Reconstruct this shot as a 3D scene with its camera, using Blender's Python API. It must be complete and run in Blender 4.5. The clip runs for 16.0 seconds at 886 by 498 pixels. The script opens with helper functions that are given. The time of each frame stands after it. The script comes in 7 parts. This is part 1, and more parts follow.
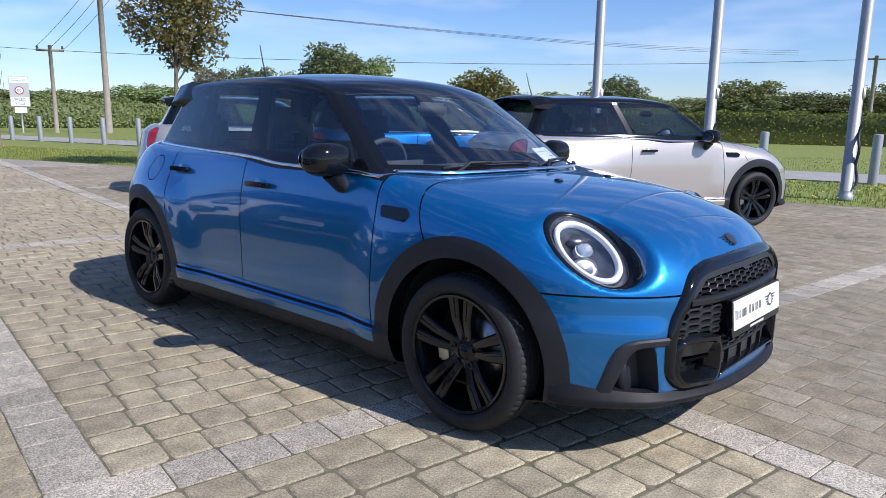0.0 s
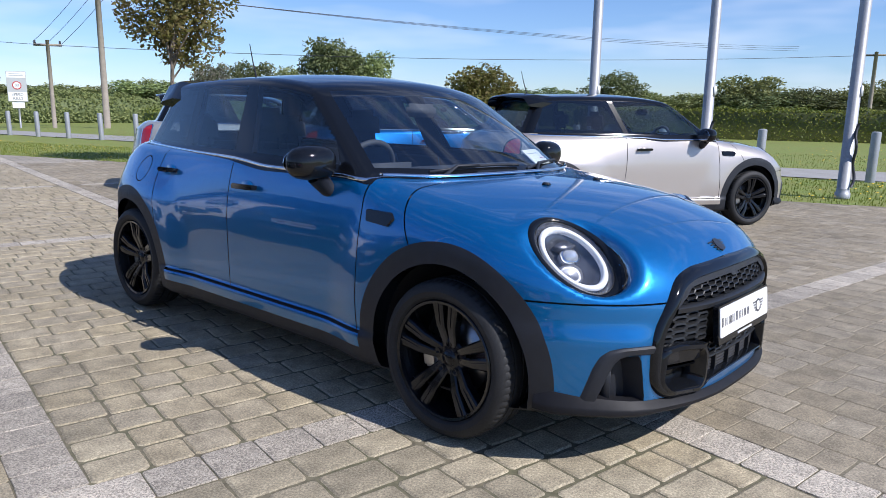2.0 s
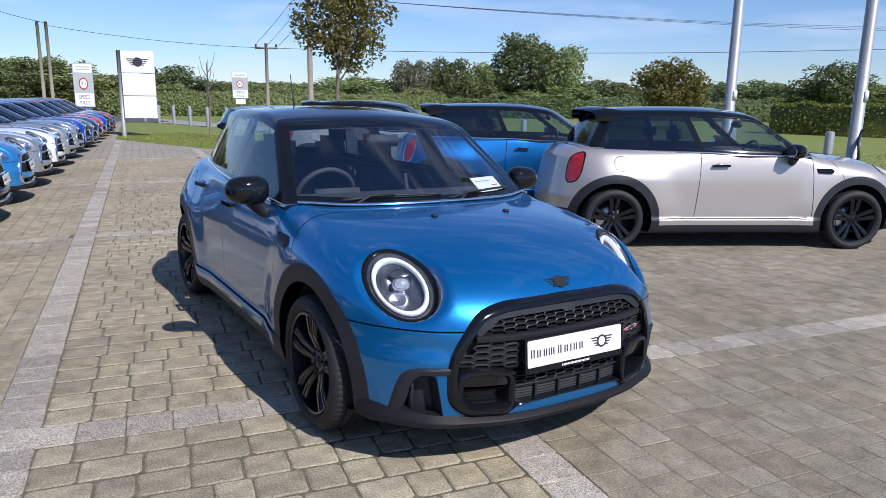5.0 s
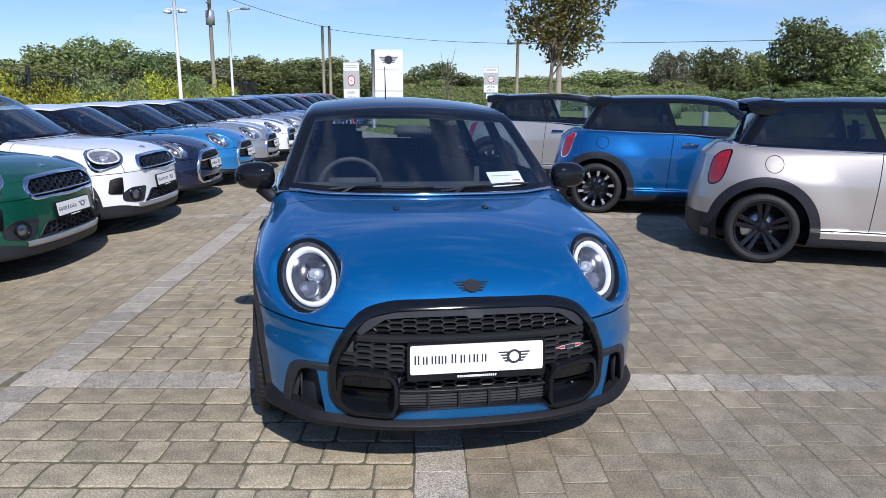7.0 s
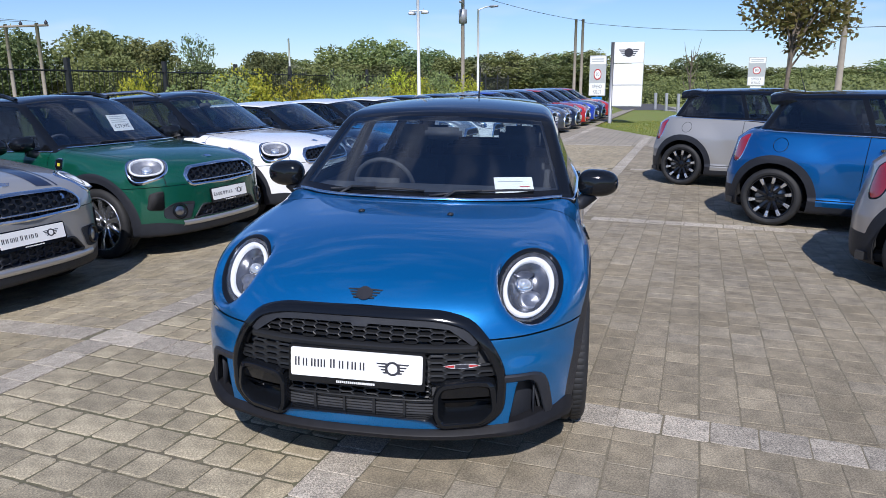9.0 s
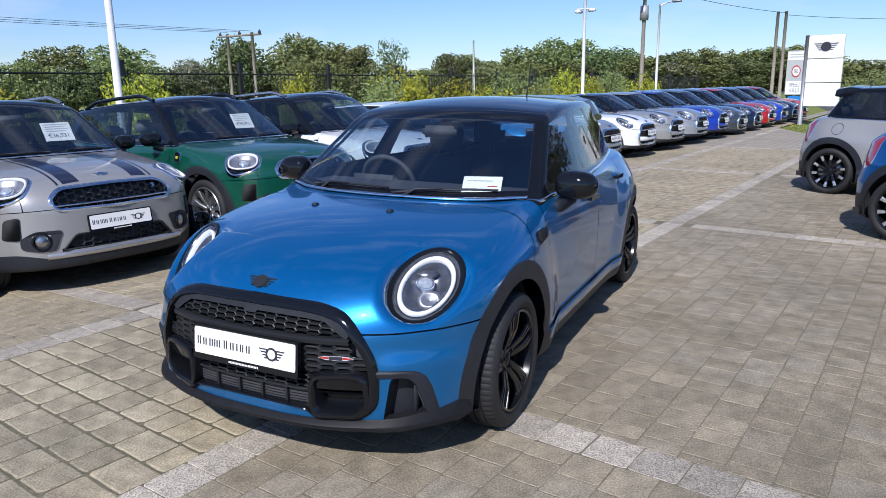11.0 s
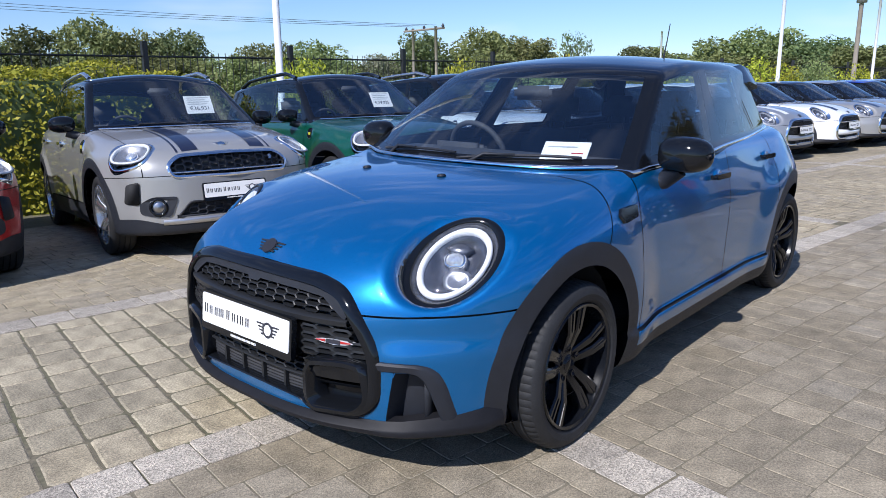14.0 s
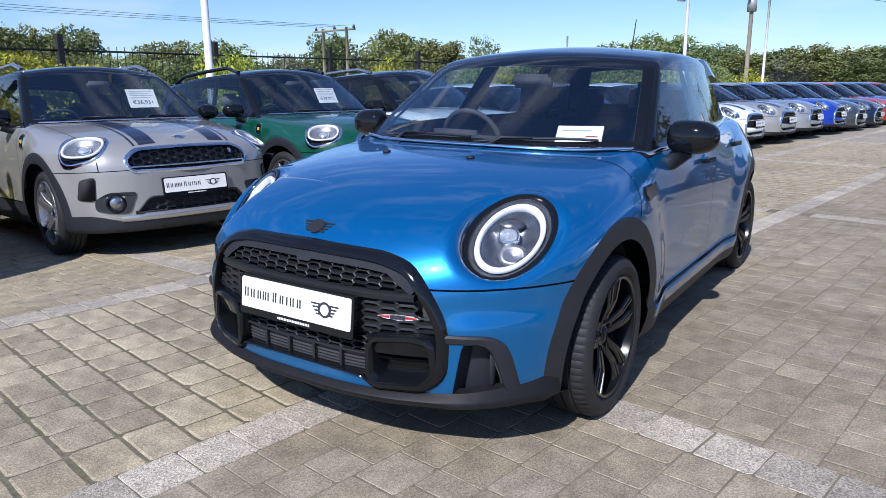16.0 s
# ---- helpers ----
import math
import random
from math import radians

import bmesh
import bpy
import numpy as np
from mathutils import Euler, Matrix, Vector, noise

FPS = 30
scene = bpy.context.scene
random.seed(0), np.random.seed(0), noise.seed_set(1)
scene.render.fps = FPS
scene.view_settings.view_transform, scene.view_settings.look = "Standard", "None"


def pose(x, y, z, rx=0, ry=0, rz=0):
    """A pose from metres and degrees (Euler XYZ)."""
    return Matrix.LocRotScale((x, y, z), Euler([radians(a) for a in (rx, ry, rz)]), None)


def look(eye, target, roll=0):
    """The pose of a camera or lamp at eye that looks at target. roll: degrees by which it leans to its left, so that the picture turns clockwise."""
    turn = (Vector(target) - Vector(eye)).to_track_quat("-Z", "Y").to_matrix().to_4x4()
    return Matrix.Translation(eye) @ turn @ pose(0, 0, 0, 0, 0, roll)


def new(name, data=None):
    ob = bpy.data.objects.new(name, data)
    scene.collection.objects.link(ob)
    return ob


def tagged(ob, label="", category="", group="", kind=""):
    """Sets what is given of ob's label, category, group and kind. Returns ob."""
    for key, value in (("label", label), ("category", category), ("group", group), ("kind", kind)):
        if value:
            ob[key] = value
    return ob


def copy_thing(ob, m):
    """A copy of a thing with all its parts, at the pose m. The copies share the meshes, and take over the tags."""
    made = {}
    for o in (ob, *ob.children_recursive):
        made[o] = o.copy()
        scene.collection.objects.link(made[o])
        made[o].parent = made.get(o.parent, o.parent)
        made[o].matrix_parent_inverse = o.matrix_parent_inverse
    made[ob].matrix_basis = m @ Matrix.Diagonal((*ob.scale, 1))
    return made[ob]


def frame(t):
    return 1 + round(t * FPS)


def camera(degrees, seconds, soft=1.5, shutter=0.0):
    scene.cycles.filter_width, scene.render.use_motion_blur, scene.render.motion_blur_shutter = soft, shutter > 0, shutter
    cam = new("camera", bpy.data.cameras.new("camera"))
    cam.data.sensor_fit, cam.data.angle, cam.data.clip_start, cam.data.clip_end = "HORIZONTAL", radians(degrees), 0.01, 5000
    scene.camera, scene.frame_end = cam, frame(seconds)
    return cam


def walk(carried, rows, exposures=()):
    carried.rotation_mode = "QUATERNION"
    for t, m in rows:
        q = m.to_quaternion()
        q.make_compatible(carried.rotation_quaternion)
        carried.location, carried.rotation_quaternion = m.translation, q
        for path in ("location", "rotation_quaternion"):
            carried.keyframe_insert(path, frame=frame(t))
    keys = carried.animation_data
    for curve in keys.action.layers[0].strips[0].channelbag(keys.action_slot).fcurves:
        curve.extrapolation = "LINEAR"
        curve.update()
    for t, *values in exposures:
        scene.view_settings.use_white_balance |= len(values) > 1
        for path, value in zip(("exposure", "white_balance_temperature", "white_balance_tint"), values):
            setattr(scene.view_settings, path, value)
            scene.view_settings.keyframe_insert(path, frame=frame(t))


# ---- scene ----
cam = camera(64.2, 16.0, soft=0.85)
PATH = [
    (0, (2.956, -2.738, 1.201), (1.635, -1.284, 0.825), 0.7),
    (0.5, (2.96, -2.729, 1.193), (1.64, -1.275, 0.811), 0.7),
    (1, (2.961, -2.732, 1.192), (1.649, -1.274, 0.804), 0.7),
    (1.5, (2.946, -2.718, 1.185), (1.638, -1.255, 0.797), 0.7),
    (2, (2.974, -2.676, 1.234), (1.656, -1.223, 0.845), 0.8),
    (2.5, (3.048, -2.616, 1.293), (1.682, -1.209, 0.9), 0.9),
    (3, (3.195, -2.52, 1.322), (1.773, -1.17, 0.929), 0.9),
    (3.2, (3.298, -2.452, 1.337), (1.846, -1.135, 0.942), 0.9),
    (5.3, (4.255, -1.708, 1.478), (2.541, -0.769, 1.054), 0.6),
    (5.5, (4.335, -1.578, 1.476), (2.587, -0.706, 1.048), 0.5),
    (6, (4.427, -1.226, 1.47), (2.599, -0.538, 1.041), 0.5),
    (6.5, (4.421, -0.895, 1.481), (2.537, -0.379, 1.048), 0.4),
    (7, (4.484, -0.537, 1.459), (2.563, -0.192, 1.02), 0.3),
    (7.5, (4.532, -0.173, 1.466), (2.589, 0.002, 1.025), 0.2),
    (8, (4.492, 0.16, 1.49), (2.543, 0.183, 1.042), 0.2),
    (8.5, (4.457, 0.461, 1.485), (2.515, 0.314, 1.033), 0.0),
    (9, (4.411, 0.817, 1.504), (2.501, 0.439, 1.048), -0.3),
    (9.2, (4.377, 0.937, 1.508), (2.483, 0.487, 1.05), -0.4),
    (11.3, (3.924, 1.972, 1.477), (2.219, 1.029, 1.025), -0.8),
    (11.5, (3.827, 2.0, 1.476), (2.148, 1.013, 1.021), -0.8),
    (12, (3.66, 2.104, 1.479), (2.05, 1.011, 1.022), -1.0),
    (12.5, (3.453, 2.158, 1.478), (1.891, 0.995, 1.021), -1.0),
    (13, (3.311, 2.186, 1.421), (1.791, 0.968, 0.964), -1.0),
    (13.5, (3.253, 2.139, 1.329), (1.768, 0.879, 0.874), -0.9),
    (14, (3.345, 2.052, 1.268), (1.885, 0.762, 0.815), -0.7),
    (14.5, (3.474, 1.881, 1.225), (1.961, 0.652, 0.774), -0.6),
    (15, (3.58, 1.754, 1.211), (1.988, 0.631, 0.759), -0.4),
    (15.5, (3.656, 1.721, 1.224), (2.044, 0.625, 0.775), -0.4),
    (16, (3.691, 1.712, 1.198), (2.073, 0.625, 0.75), -0.3),
]
walk(cam, [(t, look(eye, target, roll)) for t, eye, target, roll in PATH], exposures=[(0.0, 0.24, 6000, 15), (3.0, 0.22, 6000, 15), (5.5, 0.03, 6000, 15), (9.0, 0.02, 6000, 15), (11.5, 0.1, 5930, 15), (14.0, 0.22, 5900, 15), (16.0, 0.22, 5900, 15)])

# ---- world and light ----
SUN_AZ, SUN_EL = 9.0, 43.0          # degrees: from +x towards +y, and above the ground
world = bpy.data.worlds.new("sky")
scene.world = world
world.use_nodes = True
wn = world.node_tree
wn.nodes.clear()
w_out = wn.nodes.new("ShaderNodeOutputWorld")
w_bg = wn.nodes.new("ShaderNodeBackground")
w_sky = wn.nodes.new("ShaderNodeTexSky")
w_sky.sky_type = "NISHITA"
w_sky.sun_disc = False
w_sky.sun_elevation = radians(SUN_EL)
w_sky.sun_rotation = radians(90 - SUN_AZ)
w_sky.air_density, w_sky.dust_density, w_sky.ozone_density = 1.0, 0.05, 3.0
# thin streaks of high cloud
w_tc = wn.nodes.new("ShaderNodeTexCoord")
w_map = wn.nodes.new("ShaderNodeMapping")
w_map.inputs["Scale"].default_value = (2.2, 2.2, 11.0)
w_map.inputs["Location"].default_value = (0.35, 0.1, 0.4)
w_noise = wn.nodes.new("ShaderNodeTexNoise")
w_noise.inputs["Scale"].default_value = 1.6
w_noise.inputs["Detail"].default_value = 3.0
w_noise.inputs["Roughness"].default_value = 0.55
w_ramp = wn.nodes.new("ShaderNodeValToRGB")
w_ramp.color_ramp.elements[0].position = 0.50
w_ramp.color_ramp.elements[1].position = 0.95
w_ramp.color_ramp.elements[1].color = (0.75, 0.75, 0.75, 1)
w_mix = wn.nodes.new("ShaderNodeMix")
w_mix.data_type = "RGBA"
w_mix.inputs["B"].default_value = (8.2, 8.6, 9.2, 1)
w_tint = wn.nodes.new("ShaderNodeVectorMath")
w_tint.operation = "MULTIPLY"
w_tint.inputs[1].default_value = (0.765, 0.882, 1.09)
for a, b in ((w_tc.outputs["Generated"], w_map.inputs["Vector"]), (w_map.outputs[0], w_noise.inputs["Vector"]),
             (w_noise.outputs[0], w_ramp.inputs[0]), (w_ramp.outputs[0], w_mix.inputs["Factor"]),
             (w_sky.outputs[0], w_tint.inputs[0]), (w_tint.outputs[0], w_mix.inputs["A"]), (w_mix.outputs["Result"], w_bg.inputs[0]), (w_bg.outputs[0], w_out.inputs[0])):
    wn.links.new(a, b)
w_bg.inputs[1].default_value = 0.105
sun = new("sun", bpy.data.lights.new("sun", "SUN"))
sun.data.energy, sun.data.angle, sun.data.color = 5.0, radians(0.53), (1.0, 0.95, 0.87)
_az, _el = radians(SUN_AZ), radians(SUN_EL)
sun.matrix_world = look((0, 0, 30), (-30 * math.cos(_az) * math.cos(_el), -30 * math.sin(_az) * math.cos(_el), 30 - 30 * math.sin(_el)))

# ---- materials ----
MATS = {}


def mat(name, color, rough=0.5, metal=0.0, vary=0.0, scale=8.0, bump=0.0, bscale=60.0, coat=0.0, spec=0.5, emit=0.0, per=0.0, island=False, color2=None, subsurf=0.0, grain=0.0):
    """A surface: base colour with two scales of variation, relief, and a random tone for each object (or island)."""
    if name in MATS:
        return MATS[name]
    m = bpy.data.materials.new(name)
    m.use_nodes = True
    nt = m.node_tree
    p = nt.nodes["Principled BSDF"]
    p.inputs["Roughness"].default_value = rough
    p.inputs["Metallic"].default_value = metal
    p.inputs["Specular IOR Level"].default_value = spec
    p.inputs["Coat Weight"].default_value = coat
    p.inputs["Coat Roughness"].default_value = 0.03
    p.inputs["Base Color"].default_value = (*color, 1)
    tc = nt.nodes.new("ShaderNodeTexCoord")
    link = nt.links.new
    if vary or per or color2:
        n1 = nt.nodes.new("ShaderNodeTexNoise")
        n1.inputs["Scale"].default_value = scale
        n1.inputs["Detail"].default_value = 6
        n2 = nt.nodes.new("ShaderNodeTexNoise")
        n2.inputs["Scale"].default_value = scale * 14
        n2.inputs["Detail"].default_value = 3
        link(tc.outputs["Object"], n1.inputs["Vector"])
        link(tc.outputs["Object"], n2.inputs["Vector"])
        add = nt.nodes.new("ShaderNodeMath")
        add.operation = "ADD"
        link(n1.outputs[0], add.inputs[0])
        link(n2.outputs[0], add.inputs[1])
        mr = nt.nodes.new("ShaderNodeMapRange")
        mr.inputs["From Min"].default_value, mr.inputs["From Max"].default_value = 0.65, 1.35
        mr.inputs["To Min"].default_value, mr.inputs["To Max"].default_value = 1 - vary, 1 + vary
        link(add.outputs[0], mr.inputs["Value"])
        val = mr.outputs[0]
        if grain:
            vg = nt.nodes.new("ShaderNodeTexVoronoi")
            vg.inputs["Scale"].default_value = 210
            link(tc.outputs["Object"], vg.inputs["Vector"])
            sg = nt.nodes.new("ShaderNodeSeparateColor")
            link(vg.outputs["Color"], sg.inputs[0])
            mg = nt.nodes.new("ShaderNodeMapRange")
            mg.inputs["To Min"].default_value, mg.inputs["To Max"].default_value = 1 - grain, 1 + grain
            link(sg.outputs[0], mg.inputs["Value"])
            mu = nt.nodes.new("ShaderNodeMath")
            mu.operation = "MULTIPLY"
            link(val, mu.inputs[0])
            link(mg.outputs[0], mu.inputs[1])
            val = mu.outputs[0]
        if per:
            if island:
                rnd = nt.nodes.new("ShaderNodeNewGeometry").outputs["Random Per Island"]
            else:
                rnd = nt.nodes.new("ShaderNodeObjectInfo").outputs["Random"]
            mr2 = nt.nodes.new("ShaderNodeMapRange")
            mr2.inputs["To Min"].default_value, mr2.inputs["To Max"].default_value = 1 - per, 1 + per
            link(rnd, mr2.inputs["Value"])
            mul = nt.nodes.new("ShaderNodeMath")
            mul.operation = "MULTIPLY"
            link(val, mul.inputs[0])
            link(mr2.outputs[0], mul.inputs[1])
            val = mul.outputs[0]
        sc = nt.nodes.new("ShaderNodeVectorMath")
        sc.operation = "SCALE"
        sc.inputs[0].default_value = color
        if color2:
            mx = nt.nodes.new("ShaderNodeMix")
            mx.data_type = "RGBA"
            mx.inputs["A"].default_value, mx.inputs["B"].default_value = (*color, 1), (*color2, 1)
            if per and island:
                link(rnd, mx.inputs["Factor"])
            else:
                rp = nt.nodes.new("ShaderNodeMapRange")
                rp.inputs["From Min"].default_value, rp.inputs["From Max"].default_value = 0.4, 0.6
                link(n1.outputs[0], rp.inputs["Value"])
                link(rp.outputs[0], mx.inputs["Factor"])
            link(mx.outputs["Result"], sc.inputs[0])
        link(val, sc.inputs["Scale"])
        link(sc.outputs[0], p.inputs["Base Color"])
    if bump:
        nb = nt.nodes.new("ShaderNodeTexNoise")
        nb.inputs["Scale"].default_value = bscale
        nb.inputs["Detail"].default_value = 5
        link(tc.outputs["Object"], nb.inputs["Vector"])
        bm_ = nt.nodes.new("ShaderNodeBump")
        bm_.inputs["Strength"].default_value = bump
        bm_.inputs["Distance"].default_value = 0.01
        link(nb.outputs[0], bm_.inputs["Height"])
        link(bm_.outputs[0], p.inputs["Normal"])
    if emit:
        p.inputs["Emission Color"].default_value = (*color, 1)
        p.inputs["Emission Strength"].default_value = emit
    if subsurf:
        p.inputs["Transmission Weight"].default_value = 0
    MATS[name] = m
    return m


def glass(name, tint, rough=0.0, base=0.10):
    """A thin pane: tinted straight-through light with a Fresnel gloss."""
    if name in MATS:
        return MATS[name]
    m = bpy.data.materials.new(name)
    m.use_nodes = True
    nt = m.node_tree
    nt.nodes.clear()
    out = nt.nodes.new("ShaderNodeOutputMaterial")
    tr = nt.nodes.new("ShaderNodeBsdfTransparent")
    tr.inputs[0].default_value = (*tint, 1)
    gl = nt.nodes.new("ShaderNodeBsdfGlossy")
    gl.inputs["Roughness"].default_value = rough
    lw = nt.nodes.new("ShaderNodeLayerWeight")
    lw.inputs[0].default_value = 0.5
    pw = nt.nodes.new("ShaderNodeMath")
    pw.operation = "POWER"
    pw.inputs[1].default_value = 5.0
    fr = nt.nodes.new("ShaderNodeMath")
    fr.operation = "MULTIPLY_ADD"
    fr.inputs[1].default_value, fr.inputs[2].default_value = 0.98 - base, base
    nt.links.new(lw.outputs["Facing"], pw.inputs[0])
    nt.links.new(pw.outputs[0], fr.inputs[0])
    mx = nt.nodes.new("ShaderNodeMixShader")
    for a, b in ((fr.outputs[0], mx.inputs[0]), (tr.outputs[0], mx.inputs[1]), (gl.outputs[0], mx.inputs[2]), (mx.outputs[0], out.inputs[0])):
        nt.links.new(a, b)
    MATS[name] = m
    return m


def paint(name, color, metal=0.55, rough=0.32):
    """Car paint: a fine metal flake under clear lacquer."""
    if name in MATS:
        return MATS[name]
    m = mat(name, color, rough, metal, coat=1.0)
    nt = m.node_tree
    p = nt.nodes["Principled BSDF"]
    p.inputs["Coat Roughness"].default_value = 0.02
    tc = nt.nodes.new("ShaderNodeTexCoord")
    vo = nt.nodes.new("ShaderNodeTexVoronoi")
    vo.inputs["Scale"].default_value = 900
    mr = nt.nodes.new("ShaderNodeMapRange")
    mr.inputs["To Min"].default_value, mr.inputs["To Max"].default_value = rough - 0.06, rough + 0.1
    nt.links.new(tc.outputs["Object"], vo.inputs["Vector"])
    nt.links.new(vo.outputs["Color"], mr.inputs["Value"])
    nt.links.new(mr.outputs[0], p.inputs["Roughness"])
    return m


M_BLUE = paint("blue_paint", (0.0008, 0.143, 0.392), 0.64, 0.31)
M_GLOSSBLACK = mat("gloss_black", (0.006, 0.007, 0.009), 0.09, spec=0.4)
M_GRILLE = mat("grille_black", (0.016, 0.017, 0.019), 0.42, spec=0.35)
M_ROOFBLACK = mat("roof_black", (0.004, 0.007, 0.016), 0.07, spec=0.5)
M_PLASTIC = mat("black_plastic", (0.017, 0.019, 0.025), 0.52, spec=0.4, vary=0.2, scale=30, bump=0.15, bscale=700)
M_SPLITTER = mat("splitter_black", (0.010, 0.010, 0.012), 0.55, spec=0.22, vary=0.25, scale=30)
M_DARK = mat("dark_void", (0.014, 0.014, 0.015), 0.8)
M_CABIN = mat("cabin_trim", (0.050, 0.052, 0.058), 0.7, vary=0.2, bump=0.1, bscale=300)
M_RUBBER = mat("tyre_rubber", (0.020, 0.0205, 0.022), 0.66, spec=0.35, vary=0.3, scale=12, bump=0.1, bscale=200)
M_RIMBLACK = mat("rim_black", (0.0065, 0.0075, 0.010), 0.22, coat=0.3, spec=0.3)
M_ALLOY = mat("rim_alloy", (0.55, 0.56, 0.58), 0.25, 0.9, vary=0.05)
M_CHROME = mat("chrome", (0.8, 0.81, 0.83), 0.08, 1.0)
M_STEEL = mat("disc_steel", (0.4, 0.4, 0.41), 0.3, 1.0, vary=0.15, scale=20)
M_GLASS = glass("window_glass", (0.72, 0.81, 0.84), base=0.09)
M_SCREEN = glass("windscreen_glass", (0.74, 0.83, 0.88), base=0.19)
M_GLASSDARK = glass("privacy_glass", (0.16, 0.19, 0.21))
M_LENS = glass("lamp_lens", (0.95, 0.96, 0.97), base=0.06)
M_LED = mat("led_ring", (0.74, 0.76, 0.79), 0.30, vary=0.08, scale=60, emit=0.05)
M_LEDOFF = mat("led_ring_unlit", (0.62, 0.64, 0.67), 0.28, vary=0.15, scale=60)
M_LAMPSILVER = mat("lamp_reflector_silver", (0.26, 0.27, 0.30), 0.34, 0.75, vary=0.4, scale=40)
M_WHITE = mat("plate_white", (0.82, 0.82, 0.80), 0.35, vary=0.03)
M_PAPER = mat("paper", (0.85, 0.85, 0.83), 0.6, vary=0.03)
M_INK = mat("dark_ink", (0.03, 0.03, 0.04), 0.5)
M_RED = mat("red_enamel", (0.45, 0.02, 0.02), 0.3, coat=0.5)
M_TAIL = mat("tail_lamp_red", (0.34, 0.006, 0.010), 0.12, coat=1.0, vary=0.15, scale=40)
M_SILVERTRIM = mat("silver_trim", (0.55, 0.55, 0.56), 0.3, 0.8)


# ---- mesh helpers ----
def mk(name, verts, faces, material, parent=None, label="", normals=None, smooth=True):
    me = bpy.data.meshes.new(name)
    me.from_pydata([tuple(v) for v in verts], [], [tuple(f) for f in faces])
    if smooth:
        me.polygons.foreach_set("use_smooth", [True] * len(me.polygons))
    if material:
        me.materials.append(material)
    me.update()
    if normals is not None:
        me.normals_split_custom_set_from_vertices([tuple(n) for n in normals])
    ob = new(name, me)
    if parent is not None:
        ob.parent = parent
    if label:
        ob["label"] = label
    return ob


def sharp(ob, deg=35):
    """Edges sharper than deg stay crisp under smooth shading."""
    b = bmesh.new()
    b.from_mesh(ob.data)
    lim = radians(deg)
    for e in b.edges:
        if len(e.link_faces) == 2 and e.calc_face_angle(0) > lim:
            e.smooth = False
    b.to_mesh(ob.data)
    b.free()
    return ob


def join(*geos):
    V, Fc, n = [], [], 0
    for v, f in geos:
        V.extend([tuple(p) for p in v])
        Fc.extend([tuple(i + n for i in q) for q in f])
        n += len(v)
    return V, Fc


def xform(geo, m):
    return [tuple(m @ Vector(p)) for p in geo[0]], geo[1]


def mirrored(geo):
    return [(p[0], -p[1], p[2]) for p in geo[0]], [tuple(reversed(f)) for f in geo[1]]


def g_box(x0, x1, y0, y1, z0, z1, b=0.0):
    """A box with bevelled edges."""
    if b <= 0:
        v = [(x, y, z) for x in (x0, x1) for y in (y0, y1) for z in (z0, z1)]
        return v, [(0, 1, 3, 2), (4, 6, 7, 5), (0, 4, 5, 1), (2, 3, 7, 6), (0, 2, 6, 4), (1, 5, 7, 3)]
    bm_ = bmesh.new()
    bmesh.ops.create_cube(bm_, size=1)
    for v in bm_.verts:
        v.co = Vector((x0 + (v.co.x + .5) * (x1 - x0), y0 + (v.co.y + .5) * (y1 - y0), z0 + (v.co.z + .5) * (z1 - z0)))
    bmesh.ops.bevel(bm_, geom=bm_.edges[:], offset=b, segments=2, affect="EDGES")
    bm_.verts.index_update()
    r = [tuple(v.co) for v in bm_.verts], [tuple(v.index for v in f.verts) for f in bm_.faces]
    bm_.free()
    return r


def g_lathe(profile, n=32, axis="y", close=False):
    """Turns (radius, along) pairs round an axis."""
    V, Fc = [], []
    m = len(profile)
    for i in range(n):
        a = 2 * math.pi * i / n
        c, s = math.cos(a), math.sin(a)
        for r, h in profile:
            V.append({"y": (r * c, h, r * s), "z": (r * c, r * s, h), "x": (h, r * c, r * s)}[axis])
    rng = m if close else m - 1
    for i in range(n):
        j = (i + 1) % n
        for k in range(rng):
            q = (k + 1) % m
            Fc.append((i * m + k, j * m + k, j * m + q, i * m + q))
    return V, Fc


def g_tube(path, radius, n=8, caps=True):
    """A round bar along points; radius may be one number or one for each point."""
    pts = [Vector(p) for p in path]
    V, Fc = [], []
    up = Vector((0, 0, 1))
    for i, p in enumerate(pts):
        d = (pts[min(i + 1, len(pts) - 1)] - pts[max(i - 1, 0)]).normalized()
        side = d.cross(up)
        if side.length < 0.05:
            side = d.cross(Vector((1, 0, 0)))
        side.normalize()
        q = side.cross(d)
        r = radius[i] if isinstance(radius, (list, tuple)) else radius
        for k in range(n):
            a = 2 * math.pi * k / n
            V.append(tuple(p + side * (r * math.cos(a)) + q * (r * math.sin(a))))
    for i in range(len(pts) - 1):
        for k in range(n):
            l = (k + 1) % n
            Fc.append((i * n + k, i * n + l, (i + 1) * n + l, (i + 1) * n + k))
    if caps:
        Fc.append(tuple(range(n)))
        Fc.append(tuple((len(pts) - 1) * n + k for k in reversed(range(n))))
    return V, Fc


def g_prism(poly, h0, h1, to):
    """A polygon of (u, v) pairs extruded from h0 to h1; to(u, v, h) gives the place."""
    n = len(poly)
    V = [tuple(to(u, v, h)) for h in (h0, h1) for u, v in poly]
    Fc = [tuple(reversed(range(n))), tuple(range(n, 2 * n))]
    Fc += [(i, (i + 1) % n, n + (i + 1) % n, n + i) for i in range(n)]
    return V, Fc


